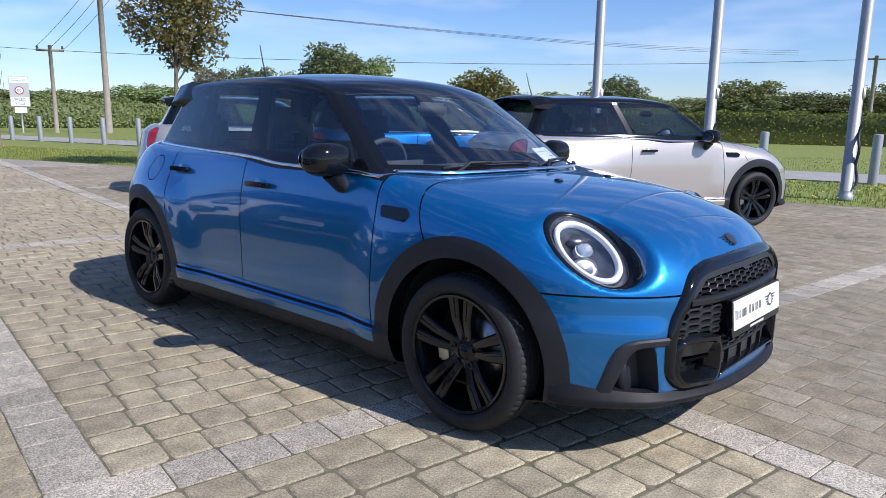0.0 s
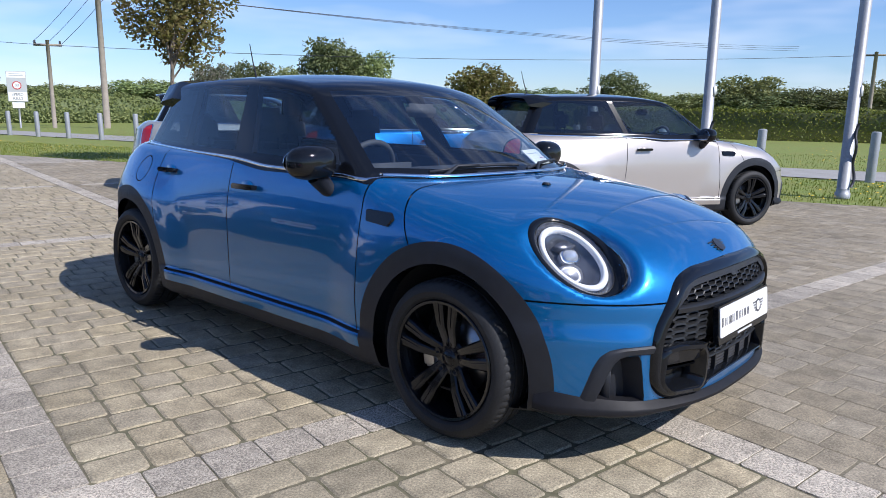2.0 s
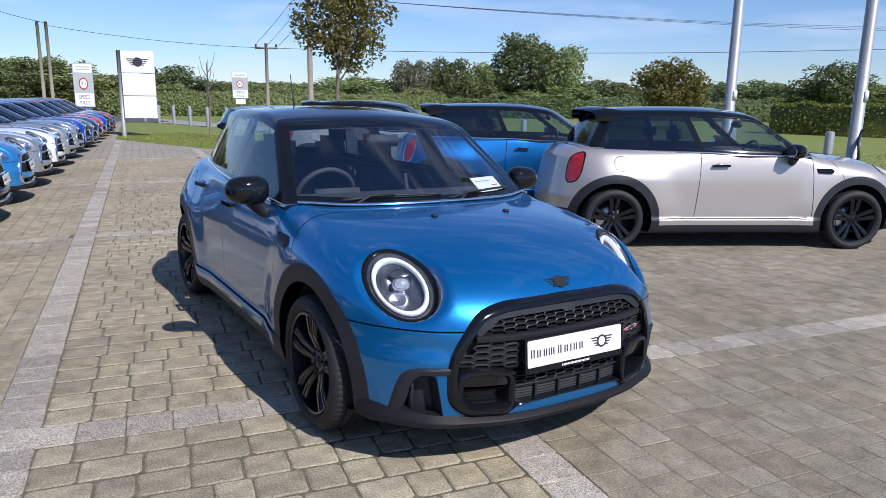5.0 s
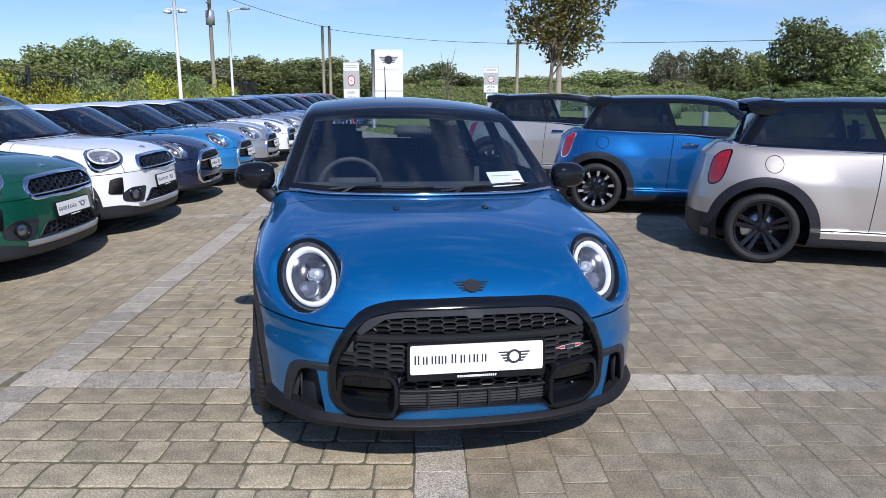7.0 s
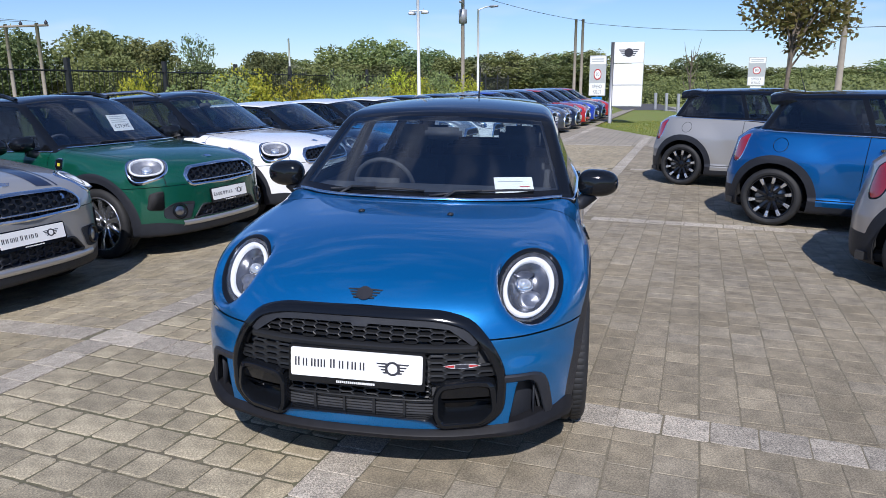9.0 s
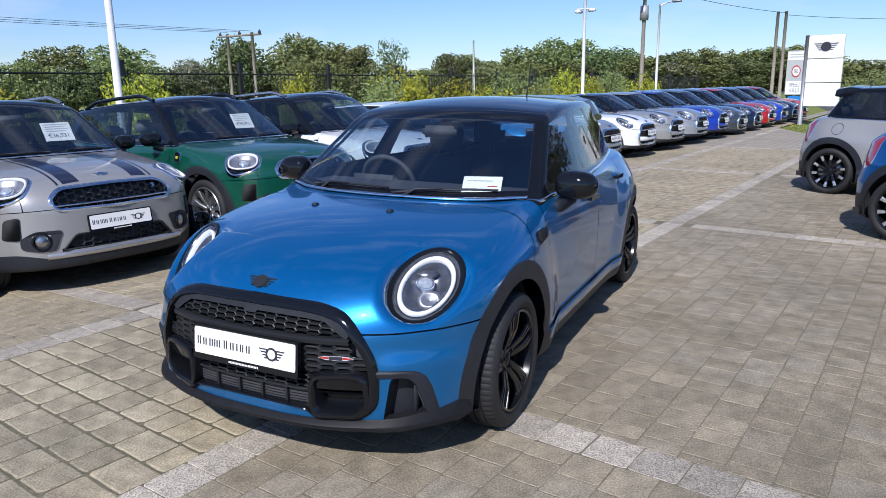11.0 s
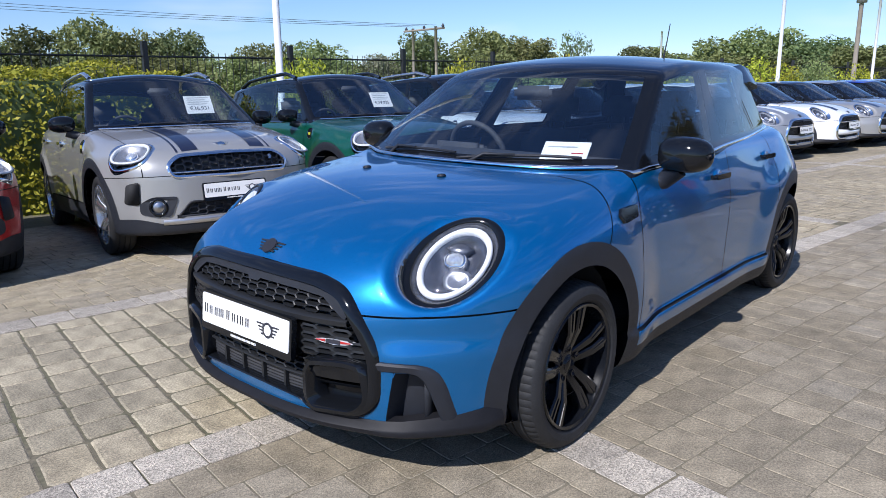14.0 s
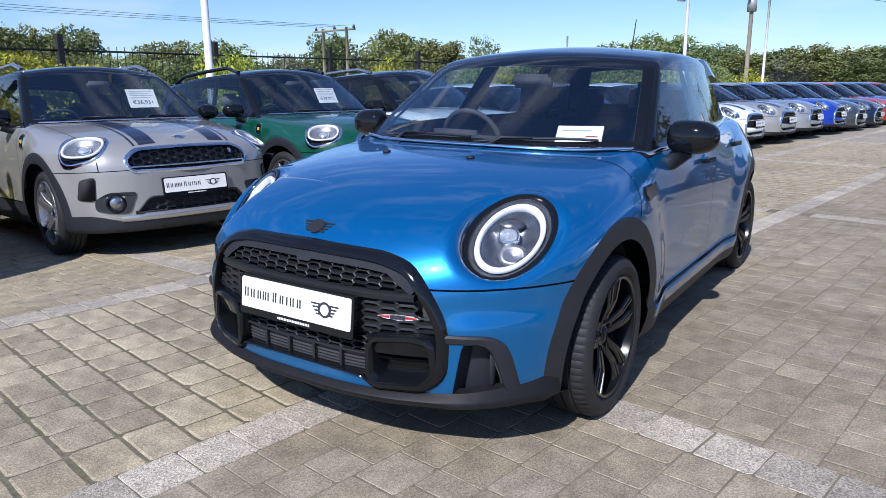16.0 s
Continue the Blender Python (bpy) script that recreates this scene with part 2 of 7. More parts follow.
def round_poly(pts, r, n=4):
    """Rounds a polygon's corners."""
    out = []
    m = len(pts)
    for i in range(m):
        p, a, b = Vector(pts[i]), Vector(pts[i - 1]), Vector(pts[(i + 1) % m])
        d1, d2 = a - p, b - p
        k = min(r, d1.length * 0.45, d2.length * 0.45)
        s, e = p + d1.normalized() * k, p + d2.normalized() * k
        for j in range(n + 1):
            t = j / n
            out.append(tuple((1 - t) ** 2 * s + 2 * t * (1 - t) * p + t * t * e))
    return out

# ---- the car bodies: a smooth solid for each model, meshed and cut into panels ----
def smax(a, b, k):
    h = np.maximum(k - np.abs(a - b), 0) / k
    return np.maximum(a, b) + h * h * k * 0.25


def smin(a, b, k):
    return -smax(-a, -b, k)


def ramp(v, a, b):
    t = np.clip((v - a) / (b - a), 0, 1)
    return t * t * (3 - 2 * t)


LAMP_C = np.array([1.690, 0.605, 0.731])
LAMP_A = np.array([math.cos(radians(40)) * math.cos(radians(27)), math.cos(radians(40)) * math.sin(radians(27)), math.sin(radians(40))])
LAMP_R, LAMP_OVAL = 0.190, 0.68                    # half length of the oval lamp, and its width over its length


def oval_axes(a, turn=37.0):
    """Across and along an oval that leans outwards at its top, on the plane with normal a."""
    u = np.cross((0, 0, 1.0), a)
    u /= np.linalg.norm(u)
    v = np.cross(a, u)
    c, s = math.cos(radians(turn)), math.sin(radians(turn))
    return u * c - v * s, u * s + v * c


LAMP_U, LAMP_V = oval_axes(LAMP_A)
HATCH = dict(suv=0, xf=1.2835, xr=-1.2835, wr=0.305, hub=0.80, hub_r=0.762, wide=0.818, flare=0.038, belt=0.953, belt_up=0.0365, nose=2.07, tail=-1.935, gr=-1.60)
HATCH3 = dict(HATCH, xr=-1.2115, tail=-1.815, gr=-1.50)
SUV = dict(suv=1, xf=1.335, xr=-1.335, wr=0.335, hub=0.81, hub_r=0.81, wide=0.875, flare=0.03, belt=1.04, belt_up=0.03, nose=2.17, tail=-2.08)


def belt_z(S, x):
    return S["belt"] + S["belt_up"] * (0.765 - x)


def field(S, P):
    """The solid's lower body, its cabin, and the cabin's own faces, at points P; below zero is inside."""
    x, y, z = P[:, 0], P[:, 1], P[:, 2]
    ay = np.abs(y)
    suv = S["suv"]
    rf, rr = np.hypot(x - S["xf"], z - S["wr"]), np.hypot(x - S["xr"], z - S["wr"])
    far_ = 0.58 if suv else 0.74
    fl = S["flare"] * (1 - ramp(rf, 0.44, far_)) + S["flare"] * (1.0 if suv else 0.62) * (1 - ramp(rr, 0.44, far_)) * (1 - 0.6 * ramp(S["xr"] - x, 0.15, 0.5))
    ys = S["wide"] + fl - 0.045 * np.clip((x - 1.0) / 0.9, 0, 2) ** 2 - (0.07 if suv else 0.10) * np.clip((-x - 0.9) / 1.0, 0, 2) ** 2 - (0 if suv else 0.06) * np.clip((S["xr"] + 0.03 - x) / 0.6, 0, 2) ** 1.5
    zs = 0.66 + 0.08 * suv
    ys = ys - (0.45 if suv else 0.52) * np.clip(z - zs, 0, 1) ** 2 - 0.42 * np.clip(0.5 - z, 0, 1) ** 2
    if not suv:
        ys = ys - 0.30 * ramp(-0.1 - x, 0.0, 1.0) * np.clip(z - 0.70, 0, 1) ** 1.2
    ys = ys - (0.012 if suv else 0.006) * ramp(0.8 - np.abs(x), 0, 0.4) * (1 - ramp(np.abs(z - 0.45), 0.0, 0.2))
    ys = ys + 0.024 * ramp(0.335 - z, 0, 0.035) * ramp(1.0 - np.abs(x), 0, 0.22) * (1 - suv)
    side = ay - ys
    if suv:
        s = np.clip((x - 0.95) / 1.08, -0.1, 1.4)
        zt = 1.045 - 0.100 * s - 0.10 * np.clip(s, 0, 2) ** 5 + S["belt_up"] * np.clip(0.9 - x, 0, 3)
        crown = (0.02 + 0.055 * np.clip((x - 0.9) / 0.8, 0, 1)) * (ay / 0.75) ** 2.4
        xf = S["nose"] - 0.30 * (ay / 0.85) ** 2.8 - 0.55 * np.clip(z - 0.62, 0, 1) ** 2 - 0.4 * np.clip(0.42 - z, 0, 1) ** 2
    else:
        s = np.clip((x - 0.9) / 1.03, -0.1, 1.4)
        zt = 0.952 + 0.010 * ramp(0.9 - x, 0.0, 0.3) - 0.046 * ramp(0.3 - x, 0.0, 1.8) - 0.045 * s - 0.145 * np.clip(s, 0, 2) ** 4 + S["belt_up"] * np.clip(0.9 - x, 0, 3)
        crown = (0.02 + 0.085 * np.clip((x - 0.85) / 0.8, 0, 1)) * (ay / 0.75) ** 2.2
        xf = S["nose"] - 0.36 * (ay / 0.82) ** 2.8 - 0.9 * np.clip(z - 0.52, 0, 1) ** 2 - 0.5 * np.clip(0.34 - z, 0, 1) ** 2
        xf = xf + 0.024 * ramp(ay, 0.46, 0.62) * ramp(0.545 - z, 0.0, 0.085)
    top = z - (zt - crown)
    front = x - xf
    xr = S["tail"] + 0.26 * (ay / 0.8) ** 3 + (0.95 * np.clip(z - 0.62, 0, 1) ** 2 if suv else 0.24 * np.clip(z - 0.52, 0, 1) + 1.0 * np.clip(z - 0.90, 0, 1)) + 0.5 * np.clip(0.35 - z, 0, 1) ** 2
    rear = xr - x
    low = smax(side, front, 0.22)
    low = smax(low, rear, 0.2)
    low = smax(low, top, 0.13 if suv else 0.13 - 0.08 * ramp(0.95 - x, 0.0, 0.3))
    low = smax(low, 0.165 + 0.03 * suv + 0.03 * (1 - suv) * ramp(x, 1.45, 1.75) - z, 0.05)
    if not suv:
        q = np.stack([x, ay, z], 1) - LAMP_C
        a = q @ LAMP_A
        re = np.hypot(q @ LAMP_U / LAMP_OVAL, q @ LAMP_V)
        er = (re - LAMP_R) * 0.8
        low = smin(low, smax(er - 0.010, a + 0.004 + 0.2 * np.maximum(re - LAMP_R, 0), 0.03), 0.05)
        low = smax(low, -smax(er - 0.004, 0.002 - a, 0.02), 0.055)
    # cabin
    if suv:
        gs = (ay - (0.79 - 0.36 * (np.maximum(z, 1.04) - 1.05) - 0.08 * np.clip((-x - 0.6) / 1.2, 0, 2) ** 2)) * 0.93
        ws = (x - 1.06) * 0.56 + (z - 1.03) * 0.83 + 0.20 * y * y
        roof = z - (1.585 - 0.10 * np.clip((x + 0.2) / 0.75, 0, 2) ** 2.2 - 0.05 * np.clip((-0.3 - x) / 1.4, 0, 2) ** 2 - 0.06 * (ay / 0.6) ** 2)
        gr = ((-1.98 + 0.36 * (z - 1.05) + 0.12 * y * y) - x) * 0.93
    else:
        gs = (ay - (0.765 - 0.42 * (np.maximum(z, 0.95) - 0.96) - 0.155 * np.clip((0.1 - x) / 1.4, 0, 2) ** 1.6 - 0.02 * np.clip(x, 0, 2) ** 2)) * 0.895
        ws = (x - 1.05) * 0.525 + (z - 0.93) * 0.851 + 0.25 * y * y
        roof = z - (1.418 - 0.070 * np.clip((x + 0.3) / 0.70, 0, 2) ** 2 - 0.05 * np.clip((-0.3 - x) / 1.3, 0, 2) ** 2 - 0.05 * (ay / 0.6) ** 2)
        gr = ((S["gr"] + 0.58 * (z - 0.95) + 0.12 * y * y) - x) * 0.93
    cab = smax(gs, ws, 0.022)
    cab = smax(cab, roof, 0.042)
    cab = smax(cab, gr, 0.08)
    cab = np.maximum(cab, 0.8 - z)
    return low, cab, gs, ws, roof, gr


def solid(S, P):
    low, cab = field(S, P)[:2]
    return smin(low, cab, 0.02)


def gradient(S, P, e=0.002):
    g = np.empty_like(P)
    for i in range(3):
        d = np.zeros(3)
        d[i] = e
        g[:, i] = (solid(S, P + d) - solid(S, P - d)) / (2 * e)
    return g / np.maximum(np.linalg.norm(g, axis=1, keepdims=True), 1e-9)


def skin(S, h):
    """The solid's surface as vertices and quads of about h metres."""
    n = [int(math.ceil(4.6 / h)), 2 * int(math.ceil(1.0 / h)), int(math.ceil(1.55 / h))]
    o = np.array([-2.3, -n[1] * h / 2, 0.1])
    ax = [o[i] + h * np.arange(n[i] + 1) for i in range(3)]
    X, Y, Z = np.meshgrid(*ax, indexing="ij")
    val = solid(S, np.stack([X.ravel(), Y.ravel(), Z.ravel()], 1)).reshape(X.shape)
    ins = val < 0
    c = np.zeros([k for k in n], int)
    for i in (0, 1):
        for j in (0, 1):
            for k in (0, 1):
                c += ins[i:n[0] + i, j:n[1] + j, k:n[2] + k]
    act = (c > 0) & (c < 8)
    idx = -np.ones(act.shape, int)
    idx[act] = np.arange(act.sum())
    V = o + (np.argwhere(act) + 0.5) * h
    for _ in range(6):
        e = 0.002
        f0 = solid(S, V)
        g = gradient(S, V)
        V = V - g * np.clip(f0, -h, h)[:, None]
    Q = []
    for a in range(3):
        b, d = (a + 1) % 3, (a + 2) % 3
        s0 = [slice(1, -1)] * 3
        s0[a] = slice(0, -1)
        s1 = list(s0)
        s1[a] = slice(1, None)
        m = ins[tuple(s0)] != ins[tuple(s1)]
        E = np.argwhere(m)
        E[:, b] += 1
        E[:, d] += 1
        flip = ins[tuple(E.T)]
        db, dd = np.zeros(3, int), np.zeros(3, int)
        db[b], dd[d] = 1, 1
        q = np.stack([idx[tuple((E - db - dd).T)], idx[tuple((E - dd).T)], idx[tuple(E.T)], idx[tuple((E - db).T)]], 1)
        q[~flip] = q[~flip][:, ::-1]
        Q.append(q)
    return V, np.concatenate(Q)


class Sheet:
    """A mesh that can be cut along the zero lines of functions of place."""

    def __init__(self, S, V, Q):
        self.S, self.V, self.F = S, V, [tuple(q) for q in Q]
        self.tags = None

    def cut(self, fn, where=None):
        val = fn(self.V)
        val = np.where(np.abs(val) < 1e-6, 1e-6, val)
        pos = val > 0
        okv = where(self.V) if where is not None else np.ones(len(self.V), bool)
        new_v, edge, out = [], {}, []
        base = len(self.V)
        for f in self.F:
            s = [pos[i] for i in f]
            if all(s) or not any(s) or not any(okv[i] for i in f):
                out.append(f)
                continue
            a, b = [], []
            for i in range(len(f)):
                p, q = f[i], f[(i + 1) % len(f)]
                (a if pos[p] else b).append(p)
                if pos[p] != pos[q]:
                    key = (p, q) if p < q else (q, p)
                    if key not in edge:
                        t = val[p] / (val[p] - val[q])
                        edge[key] = base + len(new_v)
                        new_v.append(self.V[p] + t * (self.V[q] - self.V[p]))
                    a.append(edge[key])
                    b.append(edge[key])
            if len(a) > 2:
                out.append(tuple(a))
            if len(b) > 2:
                out.append(tuple(b))
        if new_v:
            nv = np.array(new_v)
            g = gradient(self.S, nv)
            nv = nv - g * solid(self.S, nv)[:, None]
            self.V = np.concatenate([self.V, nv])
        self.F = out

    def centres(self):
        return np.array([self.V[list(f)].mean(0) for f in self.F])


def poly_dist(pts):
    """The signed distance to a polygon in a plane, below zero inside."""
    pts = np.array(pts, float)

    def fn(u, v):
        d = np.full(u.shape, 1e9)
        inside = np.zeros(u.shape, bool)
        for i in range(len(pts)):
            a, b = pts[i], pts[(i + 1) % len(pts)]
            e = b - a
            t = np.clip(((u - a[0]) * e[0] + (v - a[1]) * e[1]) / (e @ e), 0, 1)
            d = np.minimum(d, np.hypot(u - a[0] - t * e[0], v - a[1] - t * e[1]))
            cross = ((a[1] > v) != (b[1] > v))
            with np.errstate(divide="ignore", invalid="ignore"):
                xi = (b[0] - a[0]) * (v - a[1]) / (b[1] - a[1]) + a[0]
            inside ^= cross & (u < xi)
        return np.where(inside, -d, d)
    return fn


def surface_x(S, y, z, side=1):
    """Where the nose (side 1) or tail (-1) lies at the given y and z."""
    y, z = np.atleast_1d(np.asarray(y, float)), np.atleast_1d(np.asarray(z, float))
    lo, hi = np.zeros(y.shape), np.full(y.shape, 2.5 * side)
    for _ in range(30):
        mid = (lo + hi) / 2
        f = solid(S, np.stack([mid, y, z], 1))
        lo, hi = np.where(f < 0, mid, lo), np.where(f < 0, hi, mid)
    return lo


def surface_y(S, x, z):
    """The half width of the solid at the given x and z."""
    x, z = np.atleast_1d(np.asarray(x, float)), np.atleast_1d(np.asarray(z, float))
    lo, hi = np.zeros(x.shape), np.full(x.shape, 1.2)
    for _ in range(30):
        mid = (lo + hi) / 2
        f = solid(S, np.stack([x, mid, z], 1))
        lo, hi = np.where(f < 0, mid, lo), np.where(f < 0, hi, mid)
    return lo


def surface_z(S, x, y):
    x, y = np.atleast_1d(np.asarray(x, float)), np.atleast_1d(np.asarray(y, float))
    lo, hi = np.full(x.shape, 0.4), np.full(x.shape, 1.8)
    for _ in range(30):
        mid = (lo + hi) / 2
        f = solid(S, np.stack([x, y, mid], 1))
        lo, hi = np.where(f < 0, mid, lo), np.where(f < 0, hi, mid)
    return lo


def line_x(x0, z0, x1, z1):
    """Signed distance across a line in the side view, positive ahead of it."""
    dx, dz = x1 - x0, z1 - z0
    n = math.hypot(dx, dz)
    return lambda P: ((P[:, 0] - x0) * dz - (P[:, 2] - z0) * dx) / n


GRILLE = round_poly([(-.418, .667), (-.31, .695), (0, .701), (.31, .695), (.418, .667), (.486, .592), (.545, .47), (.540, .318), (.48, .260), (.31, .257), (.275, .292), (-.275, .292), (-.31, .257), (-.48, .260), (-.540, .318), (-.545, .47), (-.486, .592)], .055, 3)
BAND_OUT = [(.535, .460), (.590, .460), (.640, .456), (.668, .446), (.688, .424), (.702, .380), (.712, .320), (.720, .262), (.726, .216)]
BAND_IN = [(.535, .428), (.590, .430), (.622, .428), (.640, .420), (.653, .404), (.666, .366), (.678, .312), (.688, .258), (.694, .216)]
CURTAIN = BAND_OUT + BAND_IN[::-1]
POCKET = [(.585, .429), (.622, .427), (.640, .419), (.653, .403), (.666, .365), (.678, .311), (.688, .257), (.692, .228), (.552, .228), (.560, .28), (.574, .36)]
SUVGRILLE = round_poly([(-.40, .818), (0, .828), (.40, .818), (.50, .74), (.47, .645), (0, .635), (-.47, .645), (-.50, .74)], .05, 3)
SUVLOWER = round_poly([(-.36, .455), (.36, .455), (.46, .335), (-.46, .335)], .03, 2)


def lamp_axes(S, c):
    """The frame of a round lamp let into the skin near c: centre on the skin, outward axis, across, up."""
    p = np.array([c], float)
    for _ in range(8):
        p = p - gradient(S, p) * solid(S, p)[:, None]
    a = gradient(S, p)[0] if S["suv"] else LAMP_A
    if not S["suv"]:
        return p[0], a, LAMP_U * LAMP_OVAL, LAMP_V
    u = np.cross((0, 0, 1.0), a)
    u /= np.linalg.norm(u)
    return p[0], a, u, np.cross(a, u)


BODY = {}


def body_panels(kind, h):
    """Cuts the skin of a model into named panels: name -> (vertices, faces, normals)."""
    if kind in BODY:
        return BODY[kind]
    S = {"5door": HATCH, "3door": HATCH3, "suv": SUV}[kind]
    suv = S["suv"]
    V, Q = skin(S, h)
    sh = Sheet(S, V, Q)
    wr = S["wr"]
    r_in, r_out = wr + 0.062, wr + 0.144
    sides = lambda P: (np.abs(P[:, 1]) > 0.45) & (P[:, 2] < 1.0)
    rF = lambda P: np.hypot(P[:, 0] - S["xf"], P[:, 2] - wr)
    rR = lambda P: np.hypot(P[:, 0] - S["xr"], P[:, 2] - wr)
    for r in (rF, rR):
        sh.cut(lambda P: r(P) - r_in, sides)
        sh.cut(lambda P: r(P) - r_out, sides)
    z_door, z_sill = (0.325, 0.255) if not suv else (0.40, 0.30)
    mid = lambda P: (np.abs(P[:, 1]) > 0.5) & (P[:, 2] < 0.6)
    sh.cut(lambda P: P[:, 2] - z_door, mid)
    sh.cut(lambda P: P[:, 2] - (z_door - 0.012), mid)
    sh.cut(lambda P: P[:, 2] - z_sill, mid)
    shelf = lambda P: P[:, 2] > 0.8
    fld = lambda P: field(S, P)
    junction = lambda P: (lambda f: f[0] - f[1])(fld(P))
    sh.cut(lambda P: junction(P) + 0.010, shelf)
    sh.cut(lambda P: junction(P) - 0.012, shelf)
    sh.cut(lambda P: junction(P) - 0.030, shelf)
    up = lambda P: (P[:, 2] > belt_z(S, P[:, 0]) - 0.05)
    ws_side = lambda P: (lambda f: f[3] - f[2] - 0.055)(fld(P))
    ws_roof = lambda P: (lambda f: f[3] - f[4] - 0.018)(fld(P))
    gr_side = lambda P: (lambda f: f[5] - f[2] - 0.07)(fld(P))
    gr_roof = lambda P: (lambda f: f[5] - f[4] - 0.05)(fld(P))
    gs_roof = lambda P: (lambda f: f[2] - f[4] - 0.035)(fld(P))
    roof_cut = lambda P: (lambda f: f[4] - np.maximum(f[2], np.maximum(f[3], f[5])))(fld(P))
    for fn in (ws_side, ws_roof, gr_side, gr_roof, gs_roof, roof_cut):
        sh.cut(fn, up)
    zt, b0 = (1.29, 0.97) if not suv else (1.40, 1.06)
    if kind == "5door":
        edges = [line_x(.615, b0, .365, zt), line_x(-.06, b0, -.195, zt), line_x(-.24, b0, -.315, zt), line_x(-.76, b0, -.85, zt), line_x(-.865, b0, -.945, zt), line_x(-1.44, b0, -1.26, zt)]
        windows = [("front_window", 0, 1), ("rear_window", 2, 3), ("quarter_window", 4, 5)]
    elif kind == "3door":
        edges = [line_x(.615, b0, .365, zt), line_x(-.29, b0, -.42, zt), line_x(-.345, b0, -.475, zt), line_x(-1.36, b0, -1.18, zt)]
        windows = [("front_window", 0, 1), ("rear_window", 2, 3)]
    else:
        edges = [line_x(.64, b0, .40, zt), line_x(-.14, b0, -.22, zt), line_x(-.20, b0, -.28, zt), line_x(-.98, b0, -1.04, zt), line_x(-1.06, b0, -1.12, zt), line_x(-1.55, b0, -1.45, zt)]
        windows = [("front_window", 0, 1), ("rear_window", 2, 3), ("quarter_window", 4, 5)]
    upside = lambda P: up(P) & (np.abs(P[:, 1]) > 0.4)
    for e in edges:
        sh.cut(e, upside)
    # joints between panels
    low_side = lambda P: (np.abs(P[:, 1]) > 0.55) & (P[:, 2] > z_door - .02) & (P[:, 2] < belt_z(S, P[:, 0]) + 0.04)
    if kind == "5door":
        joints = [line_x(.815, .3, .80, 1), line_x(-.205, .3, -.19, 1), line_x(-.88, .3, -1.0, 1)]
    elif kind == "3door":
        joints = [line_x(.815, .3, .80, 1), line_x(-.40, .3, -.35, 1)]
    else:
        joints = [line_x(.83, .3, .80, 1), line_x(-.22, .3, -.20, 1), line_x(-1.02, .3, -1.14, 1)]
    fender = line_x(1.13, .70, .985, .96) if not suv else line_x(.98, .6, .98, 1.1)
    for e in joints + [fender]:
        for o in (-.0032, .0032):
            sh.cut(lambda P: e(P) - o, low_side)
    seam_z = 0.597 if not suv else 0.66
    nose = lambda P: P[:, 0] > 1.3
    for o in (-.003, .003):
        sh.cut(lambda P: P[:, 2] - seam_z - o, nose)
    bonnet_y = None
    if suv:
        bonnet_y = lambda P: np.abs(P[:, 1]) - (0.70 - 0.04 * (P[:, 0] - 1))
        for o in (-.003, .003):
            sh.cut(lambda P: bonnet_y(P) - o, lambda P: (P[:, 0] > .9) & (P[:, 2] > .66))
    flap = (-1.16, 0.86) if kind != "suv" else (-1.3, .95)
    flap_r = lambda P: np.hypot(P[:, 0] - flap[0], P[:, 2] - flap[1]) - 0.072
    if kind != "suv":
        for o in (-.0028, .0028):
            sh.cut(lambda P: flap_r(P) - o, lambda P: (P[:, 0] < -.9) & (P[:, 1] < -.5) & (P[:, 2] < 1))
    # lamps and grille
    C = LAMP_C if not suv else (1.81, 0.655, 0.785)
    pc, pa, pu, pv = lamp_axes(S, C)

    def lamp(P):
        q = np.stack([P[:, 0], np.abs(P[:, 1]), P[:, 2]], 1) - pc
        u, v = q @ pu, q @ pv
        if suv:
            return ((np.abs(u) / 0.178) ** 2.6 + (np.abs(v) / 0.152) ** 2.6) ** (1 / 2.6) * 0.15 - 0.15
        return np.hypot(u / LAMP_OVAL ** 2, v) - LAMP_R
    near_lamp = lambda P: (P[:, 0] > 1.35) & (np.abs(P[:, 1]) > .3) & (P[:, 2] > .5)
    sh.cut(lamp, near_lamp)
    gpoly = poly_dist(SUVGRILLE if suv else GRILLE)
    grille = lambda P: gpoly(np.abs(P[:, 1]), P[:, 2])
    fr = lambda P: P[:, 0] > 1.5
    sh.cut(grille, fr)
    cpoly, ppoly = poly_dist(CURTAIN), poly_dist(POCKET)
    curtain = lambda P: cpoly(np.abs(P[:, 1]), P[:, 2])
    pocket = lambda P: ppoly(np.abs(P[:, 1]), P[:, 2])
    lpoly = poly_dist(SUVLOWER)
    lower = lambda P: lpoly(np.abs(P[:, 1]), P[:, 2])
    lip_z = 0.222 if not suv else 0.0
    if suv:
        sh.cut(lower, fr)
        skirt = lambda P: P[:, 2] - (0.285 + 0.05 * ramp(np.abs(P[:, 1]), .5, .75))
        sh.cut(skirt, lambda P: np.abs(P[:, 0]) > 1.4)
    else:
        for fn in (curtain, pocket):
            sh.cut(fn, fr)
        lipfn = lambda P: P[:, 2] - (0.222 + 0.06 * ramp(np.abs(P[:, 1]), .64, .82))
        sh.cut(lipfn, lambda P: (P[:, 0] > 1.2) & (P[:, 2] < .35))
        rearlow = lambda P: P[:, 2] - 0.40
        sh.cut(rearlow, lambda P: (P[:, 0] < -1.3) & (P[:, 2] < .5))
    tail_p = poly_dist(round_poly([(.585, .70), (.80, .72), (.80, .915), (.60, .935)], .03, 2) if not suv else round_poly([(.62, .80), (.8, .80), (.8, 1.02), (.64, 1.02)], .03, 2))
    tail = lambda P: tail_p(np.abs(P[:, 1]), P[:, 2])
